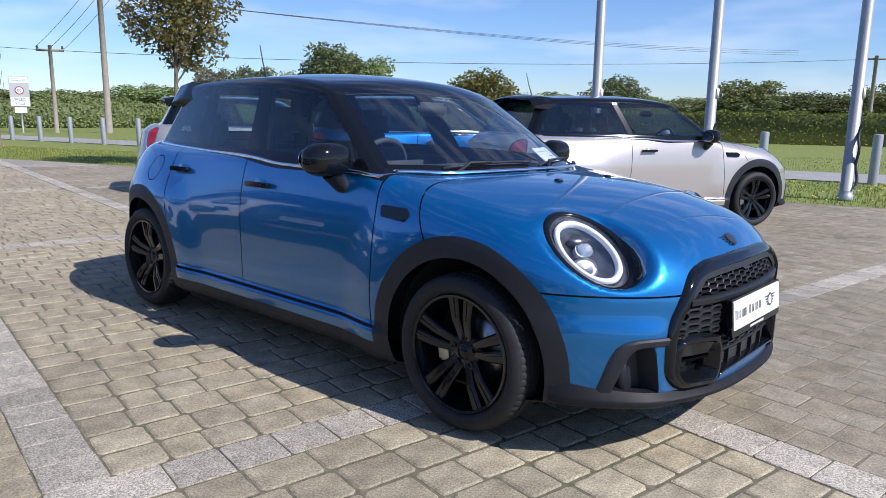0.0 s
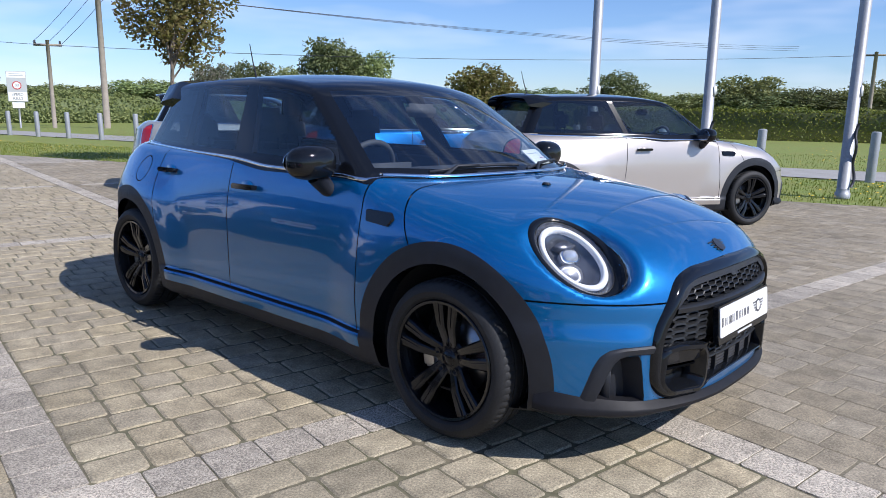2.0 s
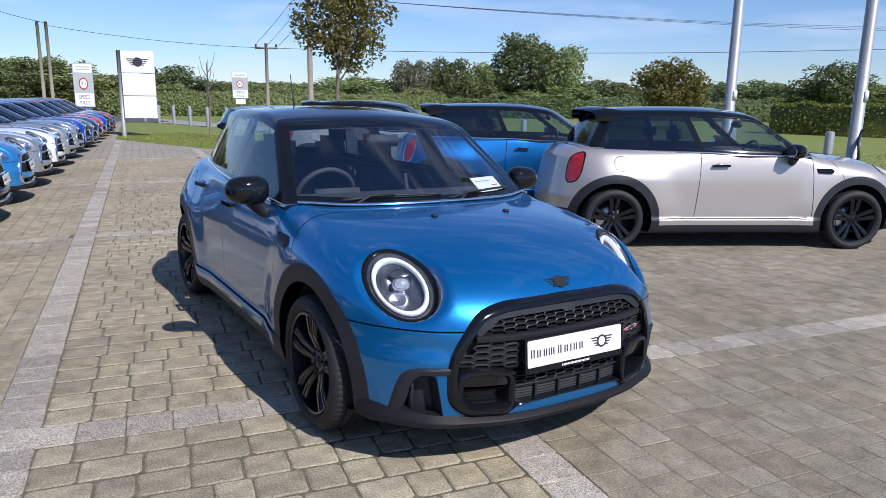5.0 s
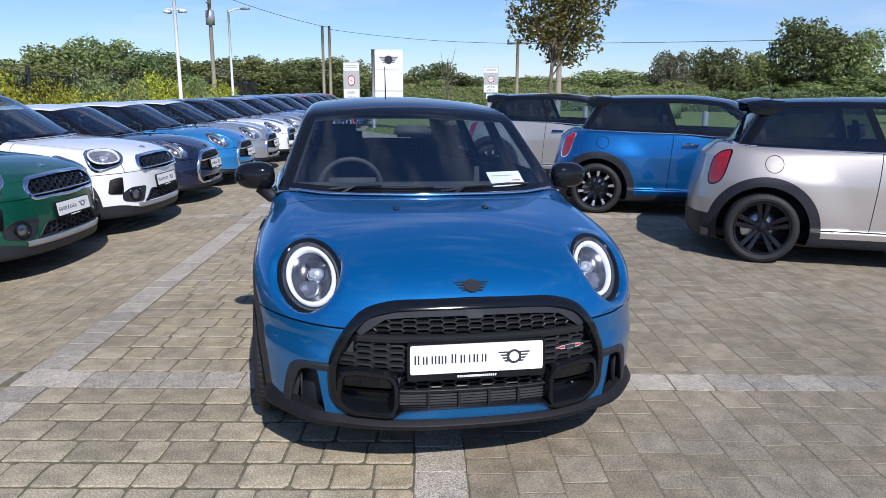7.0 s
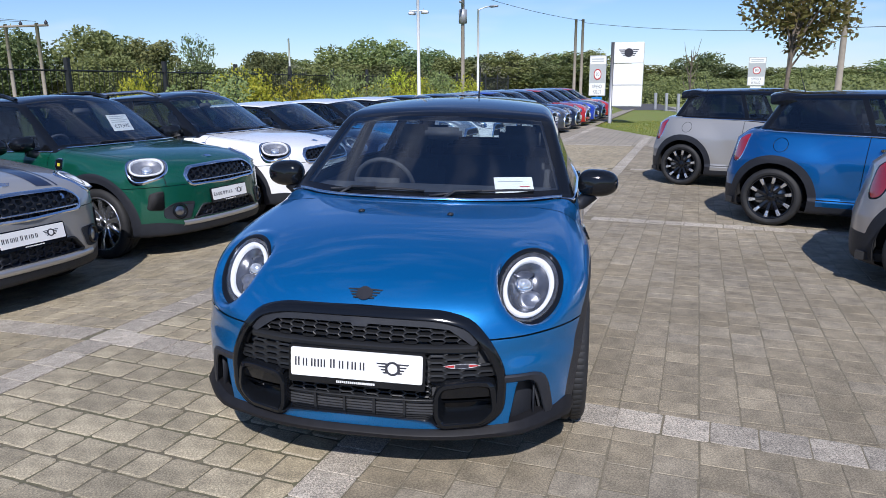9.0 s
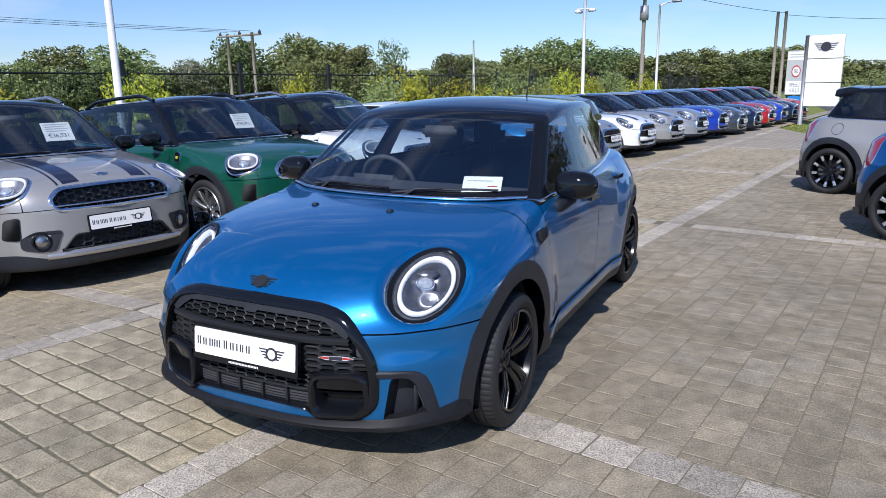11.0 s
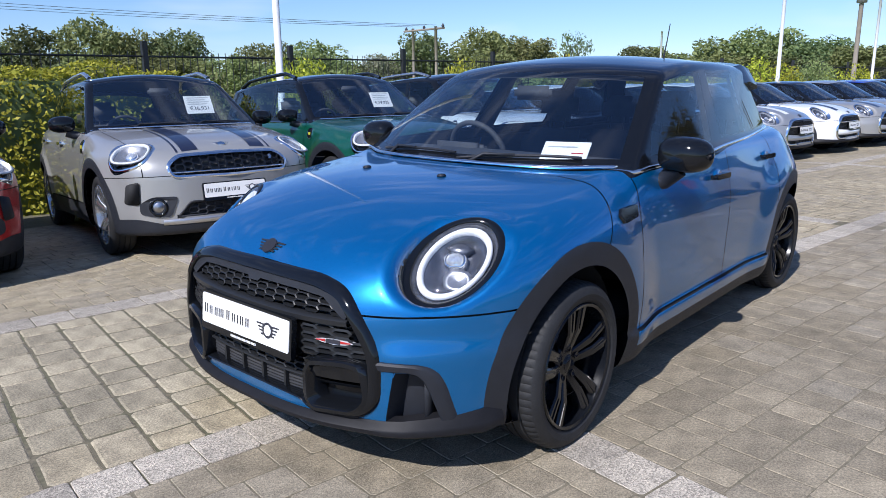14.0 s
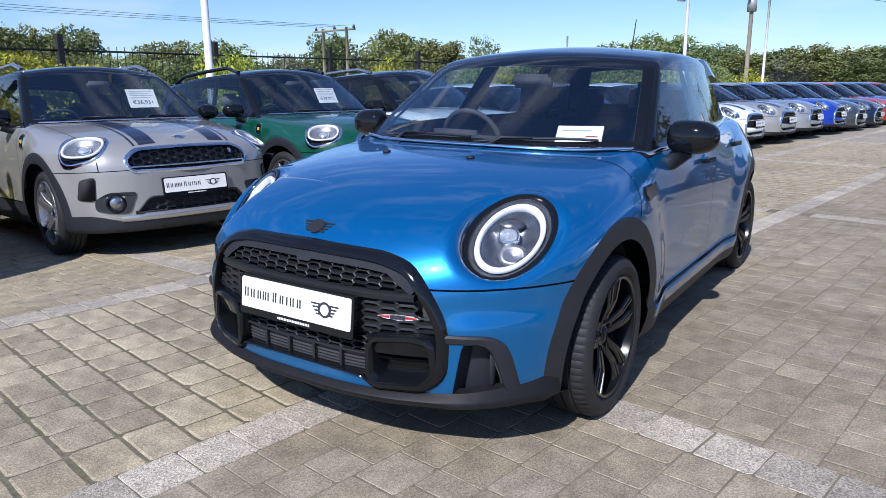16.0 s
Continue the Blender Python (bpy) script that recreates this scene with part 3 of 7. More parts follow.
    if not suv:
        def tail(P, grow=0.0):
            u = .66 * (P[:, 0] - S["tail"] - .13) + .75 * (np.abs(P[:, 1]) - .70)
            v = P[:, 2] - .81 - .25 * u
            return ((np.abs(u) / (.082 + grow)) ** 2.8 + (np.abs(v) / (.138 + grow)) ** 2.8) ** (1 / 2.8) * .11 - .11
        sh.cut(lambda P: tail(P, .014), lambda P: P[:, 0] < -1.2)
    sh.cut(tail, lambda P: P[:, 0] < -1.3)
    tail_x = lambda P: P[:, 0] - (S["tail"] + .275)
    if suv:
        sh.cut(tail_x, lambda P: (P[:, 0] < -1.2) & (P[:, 2] > .6) & (P[:, 2] < 1.1))

    # name every face by where it lies
    c = sh.centres()
    N = gradient(S, c)
    ay, z, x = np.abs(c[:, 1]), c[:, 2], c[:, 0]
    names = np.full(len(c), "body_side", object)
    J = junction(c)
    is_cab = J > 0.0
    tight = lambda e: np.abs(e(c)) < .0032
    names[(x > 1.6)] = "front_bumper"
    names[(x < -1.45)] = "rear_quarter"
    rear_door_edge = joints[-1](c)
    fd, bd = joints[0](c), joints[1](c)
    below = ~is_cab & (ay > .5) & (z > z_door)
    names[below & (fd < 0) & (bd > 0)] = "front_door"
    if kind != "3door":
        names[below & (bd < 0) & (rear_door_edge > 0)] = "rear_door"
        names[below & (rear_door_edge < 0)] = "rear_quarter"
    else:
        names[below & (bd < 0)] = "rear_quarter"
    names[below & (fd > 0) & (fender(c) < 0)] = "side_scuttle_panel"
    if suv:
        names[~is_cab & (z > seam_z) & (x > .9) & (bonnet_y(c) < 0)] = "bonnet"
        names[~is_cab & (z > .55) & (fender(c) > 0) & (bonnet_y(c) > 0) & (x > .9)] = "front_wing"
        names[(x > 1.5) & (z < seam_z)] = "front_bumper"
    else:
        names[~is_cab & (z > seam_z) & (fender(c) > 0)] = "bonnet"
        names[~is_cab & (z > .9) & (x > .75) & (ay < .74) & (names != "front_door")] = "bonnet"
        names[(x > 1.3) & (z < seam_z)] = "front_bumper"
    # joints
    gap = below & (tight(joints[0]) | tight(joints[1]) | tight(joints[-1])) | (~is_cab & (ay > .55) & tight(fender) & (z > .6))
    gap |= (np.abs(z - seam_z) < .003) & (x > 1.3) & ~is_cab
    gap |= (z < z_door) & (z > z_door - .012) & (np.abs(x) < 1.1) & (ay > .55)
    if kind != "suv":
        gap |= (np.abs(flap_r(c)) < .0028) & (x < -.9) & (c[:, 1] < -.5) & (z < 1)
        names[(flap_r(c) < -.0028) & (x < -.9) & (c[:, 1] < -.5)] = "fuel_flap"
    else:
        gap |= (np.abs(bonnet_y(c)) < .003) & (x > .95) & (z > seam_z) & ~is_cab
    names[gap] = "panel_gap"
    names[(z < z_door - .012) & (ay > .5) & (np.abs(x) < 1.2)] = "side_skirt"
    names[(z < z_sill) & (ay > .5) & (np.abs(x) < 1.2)] = "sill_trim"
    # cabin
    f = fld(c)
    names[is_cab] = "pillar_trim"
    names[is_cab & (roof_cut(c) > 0)] = "roof"
    names[is_cab & (ws_side(c) > 0) & (ws_roof(c) > 0) & (J > .030)] = "windscreen"
    names[is_cab & (gr_side(c) > 0) & (gr_roof(c) > 0) & (J > .030) & (z > belt_z(S, x) + .03)] = "rear_screen"
    on_side = is_cab & (gs_roof(c) > 0) & (J > .030) & (f[2] > f[3] + 0.02) & (f[2] > f[5] + 0.03)
    for nm, a, b in windows:
        names[on_side & (edges[a](c) < 0) & (edges[b](c) > 0)] = nm
    strip = (J > -.010) & (J < .012) & (x > -1.72)
    names[strip] = "pillar_trim"
    names[strip & (x < -1.3)] = "rear_quarter"
    # nose and tail
    names[(lamp(c) < 0) & near_lamp(c)] = "lamp_hole"
    names[(grille(c) < 0) & (x > 1.5)] = "grille_hole"
    if suv:
        low_trim = (skirt(c) < 0) & (np.abs(x) > 1.4)
        names[low_trim] = "bumper_trim"
        names[(lower(c) < 0) & (x > 1.5)] = "intake_hole"
        names[(z < 0.26) & (np.abs(x) > 1.2)] = "bumper_trim"
    else:
        names[(curtain(c) < 0) & (x > 1.4)] = "air_curtain_trim"
        names[(pocket(c) < 0) & (x > 1.4)] = "air_curtain_pocket"
        names[(lipfn(c) < 0) & (x > 1.2)] = "front_lip"
        names[(rearlow(c) < 0) & (x < -1.3)] = "rear_valance"
    if suv:
        names[(tail(c) < 0) & (tail_x(c) < 0)] = "tail_lamp"
    else:
        names[(tail(c, .014) < 0) & (x < -1.2) & ~is_cab] = "tail_lamp_bezel"
        names[(tail(c) < 0) & (x < -1.2) & ~is_cab] = "tail_lamp"
    # arches
    for r in (rF, rR):
        q = r(c)
        arch = (q < r_out) & (ay > .6) & (z < 1.0)
        if suv:
            arch &= (ay > .7)
        names[arch] = "wheel_arch_trim"
        names[(q < r_in) & (ay > .5)] = "arch_hole"
    names[(N[:, 2] < -.6) & (z < .35)] = "underbody"
    out = {}
    F = sh.F
    NV = gradient(S, sh.V)
    for nm in set(names):
        sel = [i for i in range(len(F)) if names[i] == nm]
        if nm in ("body_side", "front_door", "rear_door", "rear_quarter", "front_wing", "front_window", "rear_window", "quarter_window", "tail_lamp", "tail_lamp_bezel", "side_scuttle_panel",
                  "wheel_arch_trim", "side_skirt", "sill_trim", "panel_gap", "air_curtain_trim", "air_curtain_pocket", "lamp_hole", "front_bumper"):
            groups = [[i for i in sel if c[i, 1] > 0], [i for i in sel if c[i, 1] <= 0]] if nm != "front_bumper" else [sel]
        else:
            groups = [sel]
        if nm == "bumper_trim":
            groups = [[i for i in sel if (c[i, 0] > 0) == s] for s in (True, False)]
        if nm == "wheel_arch_trim":
            groups = [[i for i in g if (c[i, 0] > 0) == s] for g in groups for s in (True, False)]
        out[nm] = []
        for g in groups:
            if not g:
                continue
            used = sorted({v for i in g for v in F[i]})
            re_ = {v: k for k, v in enumerate(used)}
            out[nm].append((sh.V[used], [tuple(re_[v] for v in F[i]) for i in g], NV[used]))
    BODY[kind] = (S, out)
    return BODY[kind]


def wheel_geo(R, style):
    """Tyre, rim, spokes, disc, caliper and centre cap for a wheel whose outer face looks to +y, hub at the origin."""
    w = 0.2
    rr = 0.752 * R
    out = 0.014                                    # the tyre stands this far outboard of the hub
    n_t = 264 if style == "twin" else 72
    half = [(R - .002, .037), (R - .010, .038), (R - .010, .046), (R - .002, .047), (R - .001, .062), (R - .004, .076), (R - .010, .088), (R - .020, .098), (R - .034, .104), (rr + .034, .106), (rr + .014, .101), (rr, .088)]
    tyre = g_lathe([(r_, -y_) for r_, y_ in reversed(half)] + [(R + .001, -.004), (R - .009, -.003), (R - .009, .005), (R + .001, .006)] + half, n_t)
    m_ = len(half) * 2 + 4
    # shoulder sipes, cut in at even steps
    tyre = [(p[0] * c_, p[1] + out, p[2] * c_) for i, p in enumerate(tyre[0]) for c_ in ((1 - .005 / R) if n_t > 100 and (i // m_) % 4 == 0 and i % m_ in (20, 21, 6, 7) else 1.0,)], tyre[1]
    rim = g_lathe([(rr, -w / 2 + .01), (rr - .012, -w / 2 + .012), (rr - .022, -.05), (rr - .022, .04), (rr - .014, .078), (rr - .012, w / 2 - .006), (rr - .002, w / 2 - .002), (rr + .003, w / 2 - .008), (rr, w / 2 - .02)], 56)
    rim = [(p[0], p[1] + out, p[2]) for p in rim[0]], rim[1]
    spokes = []

    def bar(a0, a1, r0, r1, w0, w1, y0, y1, th):
        """A tapered spoke from angle a0 at r0 to a1 at r1."""
        p0, p1 = np.array([math.cos(a0), math.sin(a0)]) * r0, np.array([math.cos(a1), math.sin(a1)]) * r1
        d = (p1 - p0) / np.linalg.norm(p1 - p0)
        n = np.array([-d[1], d[0]])
        V = []
        for p, ww, yy in ((p0, w0, y0), ((p0 + p1) / 2, (w0 + w1) / 2, (y0 + y1) / 2 + .012), (p1, w1, y1)):
            for s, h in ((-1, -th), (-1, -.006), (-.7, 0), (.7, 0), (1, -.006), (1, -th)):
                V.append((p[0] + n[0] * s * ww, yy + h, p[1] + n[1] * s * ww))
        Fc = []
        for k in range(2):
            for j in range(6):
                q = (j + 1) % 6
                Fc.append((k * 6 + j, k * 6 + q, (k + 1) * 6 + q, (k + 1) * 6 + j))
        return V, Fc
    faces_ = []
    n_sp = 5 if style in ("twin", "alloy5") else 10
    for i in range(n_sp):
        a = 2 * math.pi * i / n_sp + math.pi / 2
        if style == "twin":
            spokes.append(join(*[bar(a + s * .34, a + s * .172, .045, rr - .010, .0135, .0250, .062, .086 + out, .04) for s in (-1, 1)], *[bar(a + s * .30, a + s * .150, .06, rr - .012, .0035, .0065, .064, .090 + out, .03) for s in (-1, 1)], bar(a, a, .05, .085, .016, .008, .056, .062, .03)))
        elif style == "alloy5":
            spokes.append(join(bar(a + .05, a + .05, .05, rr - .012, .026, .034, .062, .086 + out, .04), bar(a + .5, a + .38, .05, rr - .012, .012, .014, .055, .082 + out, .03)))
        else:
            spokes.append(bar(a, a + .12, .05, rr - .012, .016, .0255 if style == "multi" else .020, .062, .086 + out, .04))
            if style == "two_tone":
                faces_.append(bar(a + .055, a + .12, .105, rr - .016, .012, .021, .072, .090 + out, .012))
    hub = g_lathe([(.0001, .068), (.03, .068), (.034, .064), (.066, .058), (.072, .05), (.072, .02), (.0001, .02)], 24)
    lugs = []
    for i in range(5):
        a = 2 * math.pi * i / 5 + math.pi / 2 + (0 if style == "twin" else math.pi / 5)
        lugs.append(xform(g_lathe([(.0001, .062), (.009, .062), (.010, .070), (.013, .070), (.014, .05), (.014, .03)], 10), pose(.056 * math.cos(a), 0, .056 * math.sin(a))))
    cap = g_lathe([(.0001, .073), (.026, .072), (.029, .066)], 20)
    disc = g_lathe([(.05, .012), (.145, .012), (.147, .0), (.145, -.012), (.05, -.012)], 40)
    cal = g_box(-.05, .05, -.035, .04, .09, .165, .012)
    cal = xform(cal, pose(0, 0, 0, 0, 100, 0))
    back = g_lathe([(.0001, -.05), (rr - .02, -.05)], 32)
    return dict(tyre=tyre, rim=rim, spoke=spokes, spoke_face=faces_, hub=join(hub, *lugs), centre_cap=cap, brake_disc=disc, brake_caliper=cal, backing=back)


WHEELS = {}


def add_wheels(root, S, style, rim_mat, hub_mat=None, cap_mat=None, face_mat=None, steer=0.0):
    key = (S["wr"], style)
    if key not in WHEELS:
        WHEELS[key] = {k: None for k in wheel_geo(*key)}
        geo = wheel_geo(*key)
        for k, g in geo.items():
            WHEELS[key][k] = g
    geo = WHEELS[key]
    mats = dict(tyre=M_RUBBER, rim=rim_mat, spoke=rim_mat, spoke_face=face_mat, hub=hub_mat or rim_mat, centre_cap=cap_mat or M_GLOSSBLACK, brake_disc=M_STEEL, brake_caliper=M_STEEL, backing=M_DARK)
    first = None
    for xw in (S["xf"], S["xr"]):
        for s in (1, -1):
            m = pose(xw, s * (S["hub" if xw > 0 else "hub_r"] - .068), S["wr"], 0, 0, (0 if s > 0 else 180) + (steer if xw > 0 else 0))
            if first is None:
                w = mk("wheel", *geo["tyre"], M_RUBBER, root)
                sharp(w, 24)
                w.data.name = "tyre"
                for k, g in geo.items():
                    if k != "tyre":
                        for g1 in (g if isinstance(g, list) else [g]):
                            o = mk(k, *g1, mats[k], w)
                            if k in ("rim", "hub", "brake_caliper", "spoke", "spoke_face"):
                                sharp(o, 32)
                w.matrix_basis = m
                first = w
            else:
                copy_thing(first, m).parent = root
    return first


def ring_on(S, c, radii, offs, n=48, squash=None):
    """Rings round a lamp on the skin: for each radius an offset from the skin along the lamp's axis."""
    pc, pa, pu, pv = c
    V, Fc = [], []
    for r, o in zip(radii, offs):
        P = []
        for i in range(n):
            a = 2 * math.pi * i / n
            ca, sa = math.cos(a), math.sin(a)
            if squash:
                k = (abs(ca / squash[0]) ** 2.6 + abs(sa / squash[1]) ** 2.6) ** (-1 / 2.6)
                P.append(pc + pu * ca * k * r + pv * sa * k * r)
            else:
                P.append(pc + pu * ca * r + pv * sa * r)
        P = np.array(P)
        t = np.zeros(n)
        lo, hi = np.full(n, -.2), np.full(n, .2)
        for _ in range(26):
            mid = (lo + hi) / 2
            f = solid(S, P + pa * mid[:, None])
            lo, hi = np.where(f < 0, mid, lo), np.where(f < 0, hi, mid)
        V.extend((P + pa * (lo[:, None] + o)).tolist())
    m = len(radii)
    for k in range(m - 1):
        for i in range(n):
            j = (i + 1) % n
            Fc.append((k * n + i, k * n + j, (k + 1) * n + j, (k + 1) * n + i))
    return V, Fc


def flat_ring(c, prof, n=40, squash=None):
    """Rings on the plane of a lamp: (radius, height) pairs."""
    pc, pa, pu, pv = c
    V, Fc = [], []
    for r, h in prof:
        for i in range(n):
            a = 2 * math.pi * i / n
            ca, sa = math.cos(a), math.sin(a)
            k = (abs(ca / squash[0]) ** 2.6 + abs(sa / squash[1]) ** 2.6) ** (-1 / 2.6) if squash else 1
            V.append(tuple(pc + pu * ca * r * k + pv * sa * r * k + pa * h))
    for k in range(len(prof) - 1):
        for i in range(n):
            j = (i + 1) % n
            Fc.append((k * n + i, k * n + j, (k + 1) * n + j, (k + 1) * n + i))
    return V, Fc


def add_lamps(root, S, n=48, lit=True, bright=False):
    suv = S["suv"]
    c = lamp_axes(S, LAMP_C if not suv else (1.81, 0.655, 0.785))
    if not suv:
        k = LAMP_R
        surround = ring_on(S, c, [k + .006, k + .002, k - .010, k - .024, k - .028], [-.006, .004, .007, .003, -.022], n)
        ring = flat_ring(c, [(k - .045, -.020), (k - .047, -.009), (k - .056, -.006), (k - .066, -.010), (k - .069, -.028)], n)
        bowl = flat_ring(c, [(k - .026, -.008), (k - .037, -.016), (k - .041, -.026), (k - .073, -.028), (k - .090, -.048), (.060, -.066), (.001, -.068)], n)
        lens = ring_on(S, c, [k - .025, k * .75, k * .45, .002], [.003, .010, .015, .017], n)
        pc_, pa_, pu_, pv_ = c
        pu2 = np.array([-LAMP_A[1], LAMP_A[0], 0]) / math.hypot(LAMP_A[0], LAMP_A[1])
        pv2 = np.cross(LAMP_A, pu2)
        c2 = (pc_ - pu2 * .006 + pv2 * .022, pa_, pu2, pv2)
        proj = flat_ring(c2, [(.040, -.07), (.038, -.036), (.031, -.034)], 24, (1.0, .80))
        eye = flat_ring(c2, [(.031, -.036), (.024, -.026), (.012, -.020), (.001, -.018)], 12, (1.0, .80))
        brow = flat_ring((pc_ + pv2 * .062 + pu2 * .004, pa_, pu2, pv2), [(.050, -.062), (.048, -.036), (.040, -.033), (.001, -.032)], 6, (1.0, .42))
        chin = flat_ring((pc_ - pv2 * .045 + pu2 * .010, pa_, pu2, pv2), [(.050, -.066), (.046, -.045), (.030, -.050), (.001, -.056)], 24, (1.0, .8))
    else:
        q = (1.0, 0.86)
        surround = ring_on(S, c, [.184, .180, .170, .160, .158], [-.004, .010, .013, .004, -.03], n, q)
        ring = flat_ring(c, [(.150, -.020), (.148, -.010), (.141, -.007), (.134, -.011), (.131, -.03)], n, q)
        bowl = flat_ring(c, [(.160, -.012), (.154, -.026), (.130, -.030), (.10, -.055), (.05, -.066), (.001, -.066)], n, q)
        lens = ring_on(S, c, [.160, .08, .002], [.004, .010, .012], n, q)
        proj = flat_ring(c, [(.052, -.07), (.050, -.04), (.044, -.038)], 24)
        eye = flat_ring(c, [(.044, -.040), (.034, -.030), (.016, -.024), (.001, -.022)], 24)
    for flip in (False, True):
        f = (lambda g: mirrored(g)) if flip else (lambda g: g)
        hl = mk("headlight", *f(surround), M_GLOSSBLACK if not suv and not bright else M_CHROME, root)
        mk("daytime_ring", *f(ring), M_LEDOFF if suv else M_LED if not bright else M_SILVERTRIM, hl, "white daytime light ring")
        mk("reflector", *f(bowl), (MATS.get("lamp_bowl") or mat("lamp_bowl", (0.10, 0.106, 0.125), 0.22, 0.55, vary=0.7, scale=22)) if not suv else (MATS.get("lamp_bowl_grey") or mat("lamp_bowl_grey", (0.36, 0.365, 0.38), 0.25, 0.7, vary=0.4, scale=30)), hl)
        mk("projector", *f(proj), M_CHROME, hl)
        mk("projector_lens", *f(eye), MATS.get("projector_glass") or mat("projector_glass", (0.62, 0.65, 0.68), 0.10, 0.6, coat=0.8, vary=0.5, scale=60), hl)
        if not suv:
            mk("upper_module", *f(brow), MATS["lamp_bowl"], hl)
            mk("lower_reflector", *f(chin), M_LAMPSILVER, hl)
        mk("lens_cover", *f(lens), M_LENS, hl).visible_shadow = False


def hex_mesh(S, poly, W, H, depth, wall0, top, bottom, half, inset, heavy=False):
    """Ribs of a honeycomb grille that follows the nose, inside a polygon."""
    inside = poly_dist(poly)
    geos = []
    rows = int((top - bottom) / H) + 2
    cells = []
    k = int(half / (.82 * W)) + 1
    for i in range(-k, k + 1):
        for r in range(rows):
            cells.append((i * .82 * W, top - H * (r + (.5 if i % 2 else 0))))
    d = inside(np.array([abs(q[0]) for q in cells]), np.array([q[1] for q in cells]))
    for (yc, zc), dd in zip(cells, d):
        if dd > -.006 or (heavy and abs(yc) > .285 and zc < .445):
            continue
        wall = wall0 + (.0035 * min(max((abs(yc) - .24) / .1, 0), 1) if heavy else 0)
        hx = [(-.5, 0), (-.32, .5), (.32, .5), (.5, 0), (.32, -.5), (-.32, -.5)]
        o = [(yc + u * W, zc + v * H) for u, v in hx]
        n = [(yc + u * (W - 2.6 * wall), zc + v * (H - 2.0 * wall)) for u, v in hx]
        pts = o + n
        X = surface_x(S, [abs(p[0]) for p in pts], [p[1] for p in pts]) - inset
        V = [(X[i], pts[i][0], pts[i][1]) for i in range(6)]
        V += [(X[6 + i] + .002, pts[6 + i][0], pts[6 + i][1]) for i in range(6)]
        V += [(X[6 + i] - depth, pts[6 + i][0], pts[6 + i][1] + .002) for i in range(6)]
        Fc = []
        for i in range(6):
            j = (i + 1) % 6
            Fc += [(i, j, 6 + j, 6 + i), (6 + i, 6 + j, 12 + j, 12 + i)]
        geos.append((V, Fc))
    return join(*geos)


def follow_frame(S, poly, prof, width=None):
    """A frame round a polygon on the nose: prof gives (inward offset, height over the skin) pairs."""
    pts = np.array(poly)
    n = len(pts)
    V, Fc = [], []
    nrm = []
    for i in range(n):
        e = pts[(i + 1) % n] - pts[i - 1]
        q = np.array([-e[1], e[0]])
        nrm.append(q / np.linalg.norm(q))
    nrm = np.array(nrm)
    cen = pts.mean(0)
    if ((cen - pts) * nrm).sum() < 0:
        nrm = -nrm
    for o, h in prof:
        p = pts + nrm * o * (np.array([width(q) for q in pts])[:, None] if width and o > 0 else 1.0)
        X = surface_x(S, np.abs(p[:, 0]), p[:, 1]) + h
        V += [(X[i], p[i, 0], p[i, 1]) for i in range(n)]
    for k in range(len(prof) - 1):
        for i in range(n):
            j = (i + 1) % n
            Fc.append((k * n + i, k * n + j, (k + 1) * n + j, (k + 1) * n + i))
    return V, Fc


def strip_on_nose(S, outer, inner, prof):
    """A raised band on the nose between two edges: prof gives (share of the way across, height over the skin) pairs."""
    V, k, n = [], len(prof), len(outer)
    for o, i in zip(outer, inner):
        pts = [(o[0] + (i[0] - o[0]) * t, o[1] + (i[1] - o[1]) * t) for t, h in prof]
        X = surface_x(S, [p[0] for p in pts], [p[1] for p in pts])
        V += [(X[j] + prof[j][1], pts[j][0], pts[j][1]) for j in range(k)]
    Fc = [(i * k + j, i * k + j + 1, (i + 1) * k + j + 1, (i + 1) * k + j) for i in range(n - 1) for j in range(k - 1)]
    return V, Fc + [tuple(range(k)), tuple(reversed(range((n - 1) * k, n * k)))]


def patch_on_nose(S, poly, off, thick=.006):
    """A small flat emblem that follows the nose."""
    pts = list(poly)
    n = len(pts)
    X = surface_x(S, [abs(p[0]) for p in pts], [p[1] for p in pts])
    V = [(X[i] + off, pts[i][0], pts[i][1]) for i in range(n)] + [(X[i] + off - thick, pts[i][0], pts[i][1]) for i in range(n)]
    return V, [tuple(range(n)), tuple(reversed(range(n, 2 * n)))] + [(i, n + i, n + (i + 1) % n, (i + 1) % n) for i in range(n)]


def wing_badge(to, s=1.0):
    """A round boss between two pairs of short wings; to(u, v, h) places it."""
    geos = [g_prism([(s * .029 * math.cos(a * math.pi / 10), s * .029 * math.sin(a * math.pi / 10)) for a in range(20)], 0, .006, to)]
    for sg in (-1, 1):
        for k in range(4):
            v = (.018 - .012 * k) * s
            L = (.068 - .009 * k) * s
            q = [(sg * .024 * s, v - .003 * s), (sg * L * .93, v - .003 * s), (sg * L, v + .003 * s), (sg * .024 * s, v + .003 * s)]
            geos.append(g_prism(q if sg > 0 else q[::-1], 0, .004, to))
    return join(*geos)


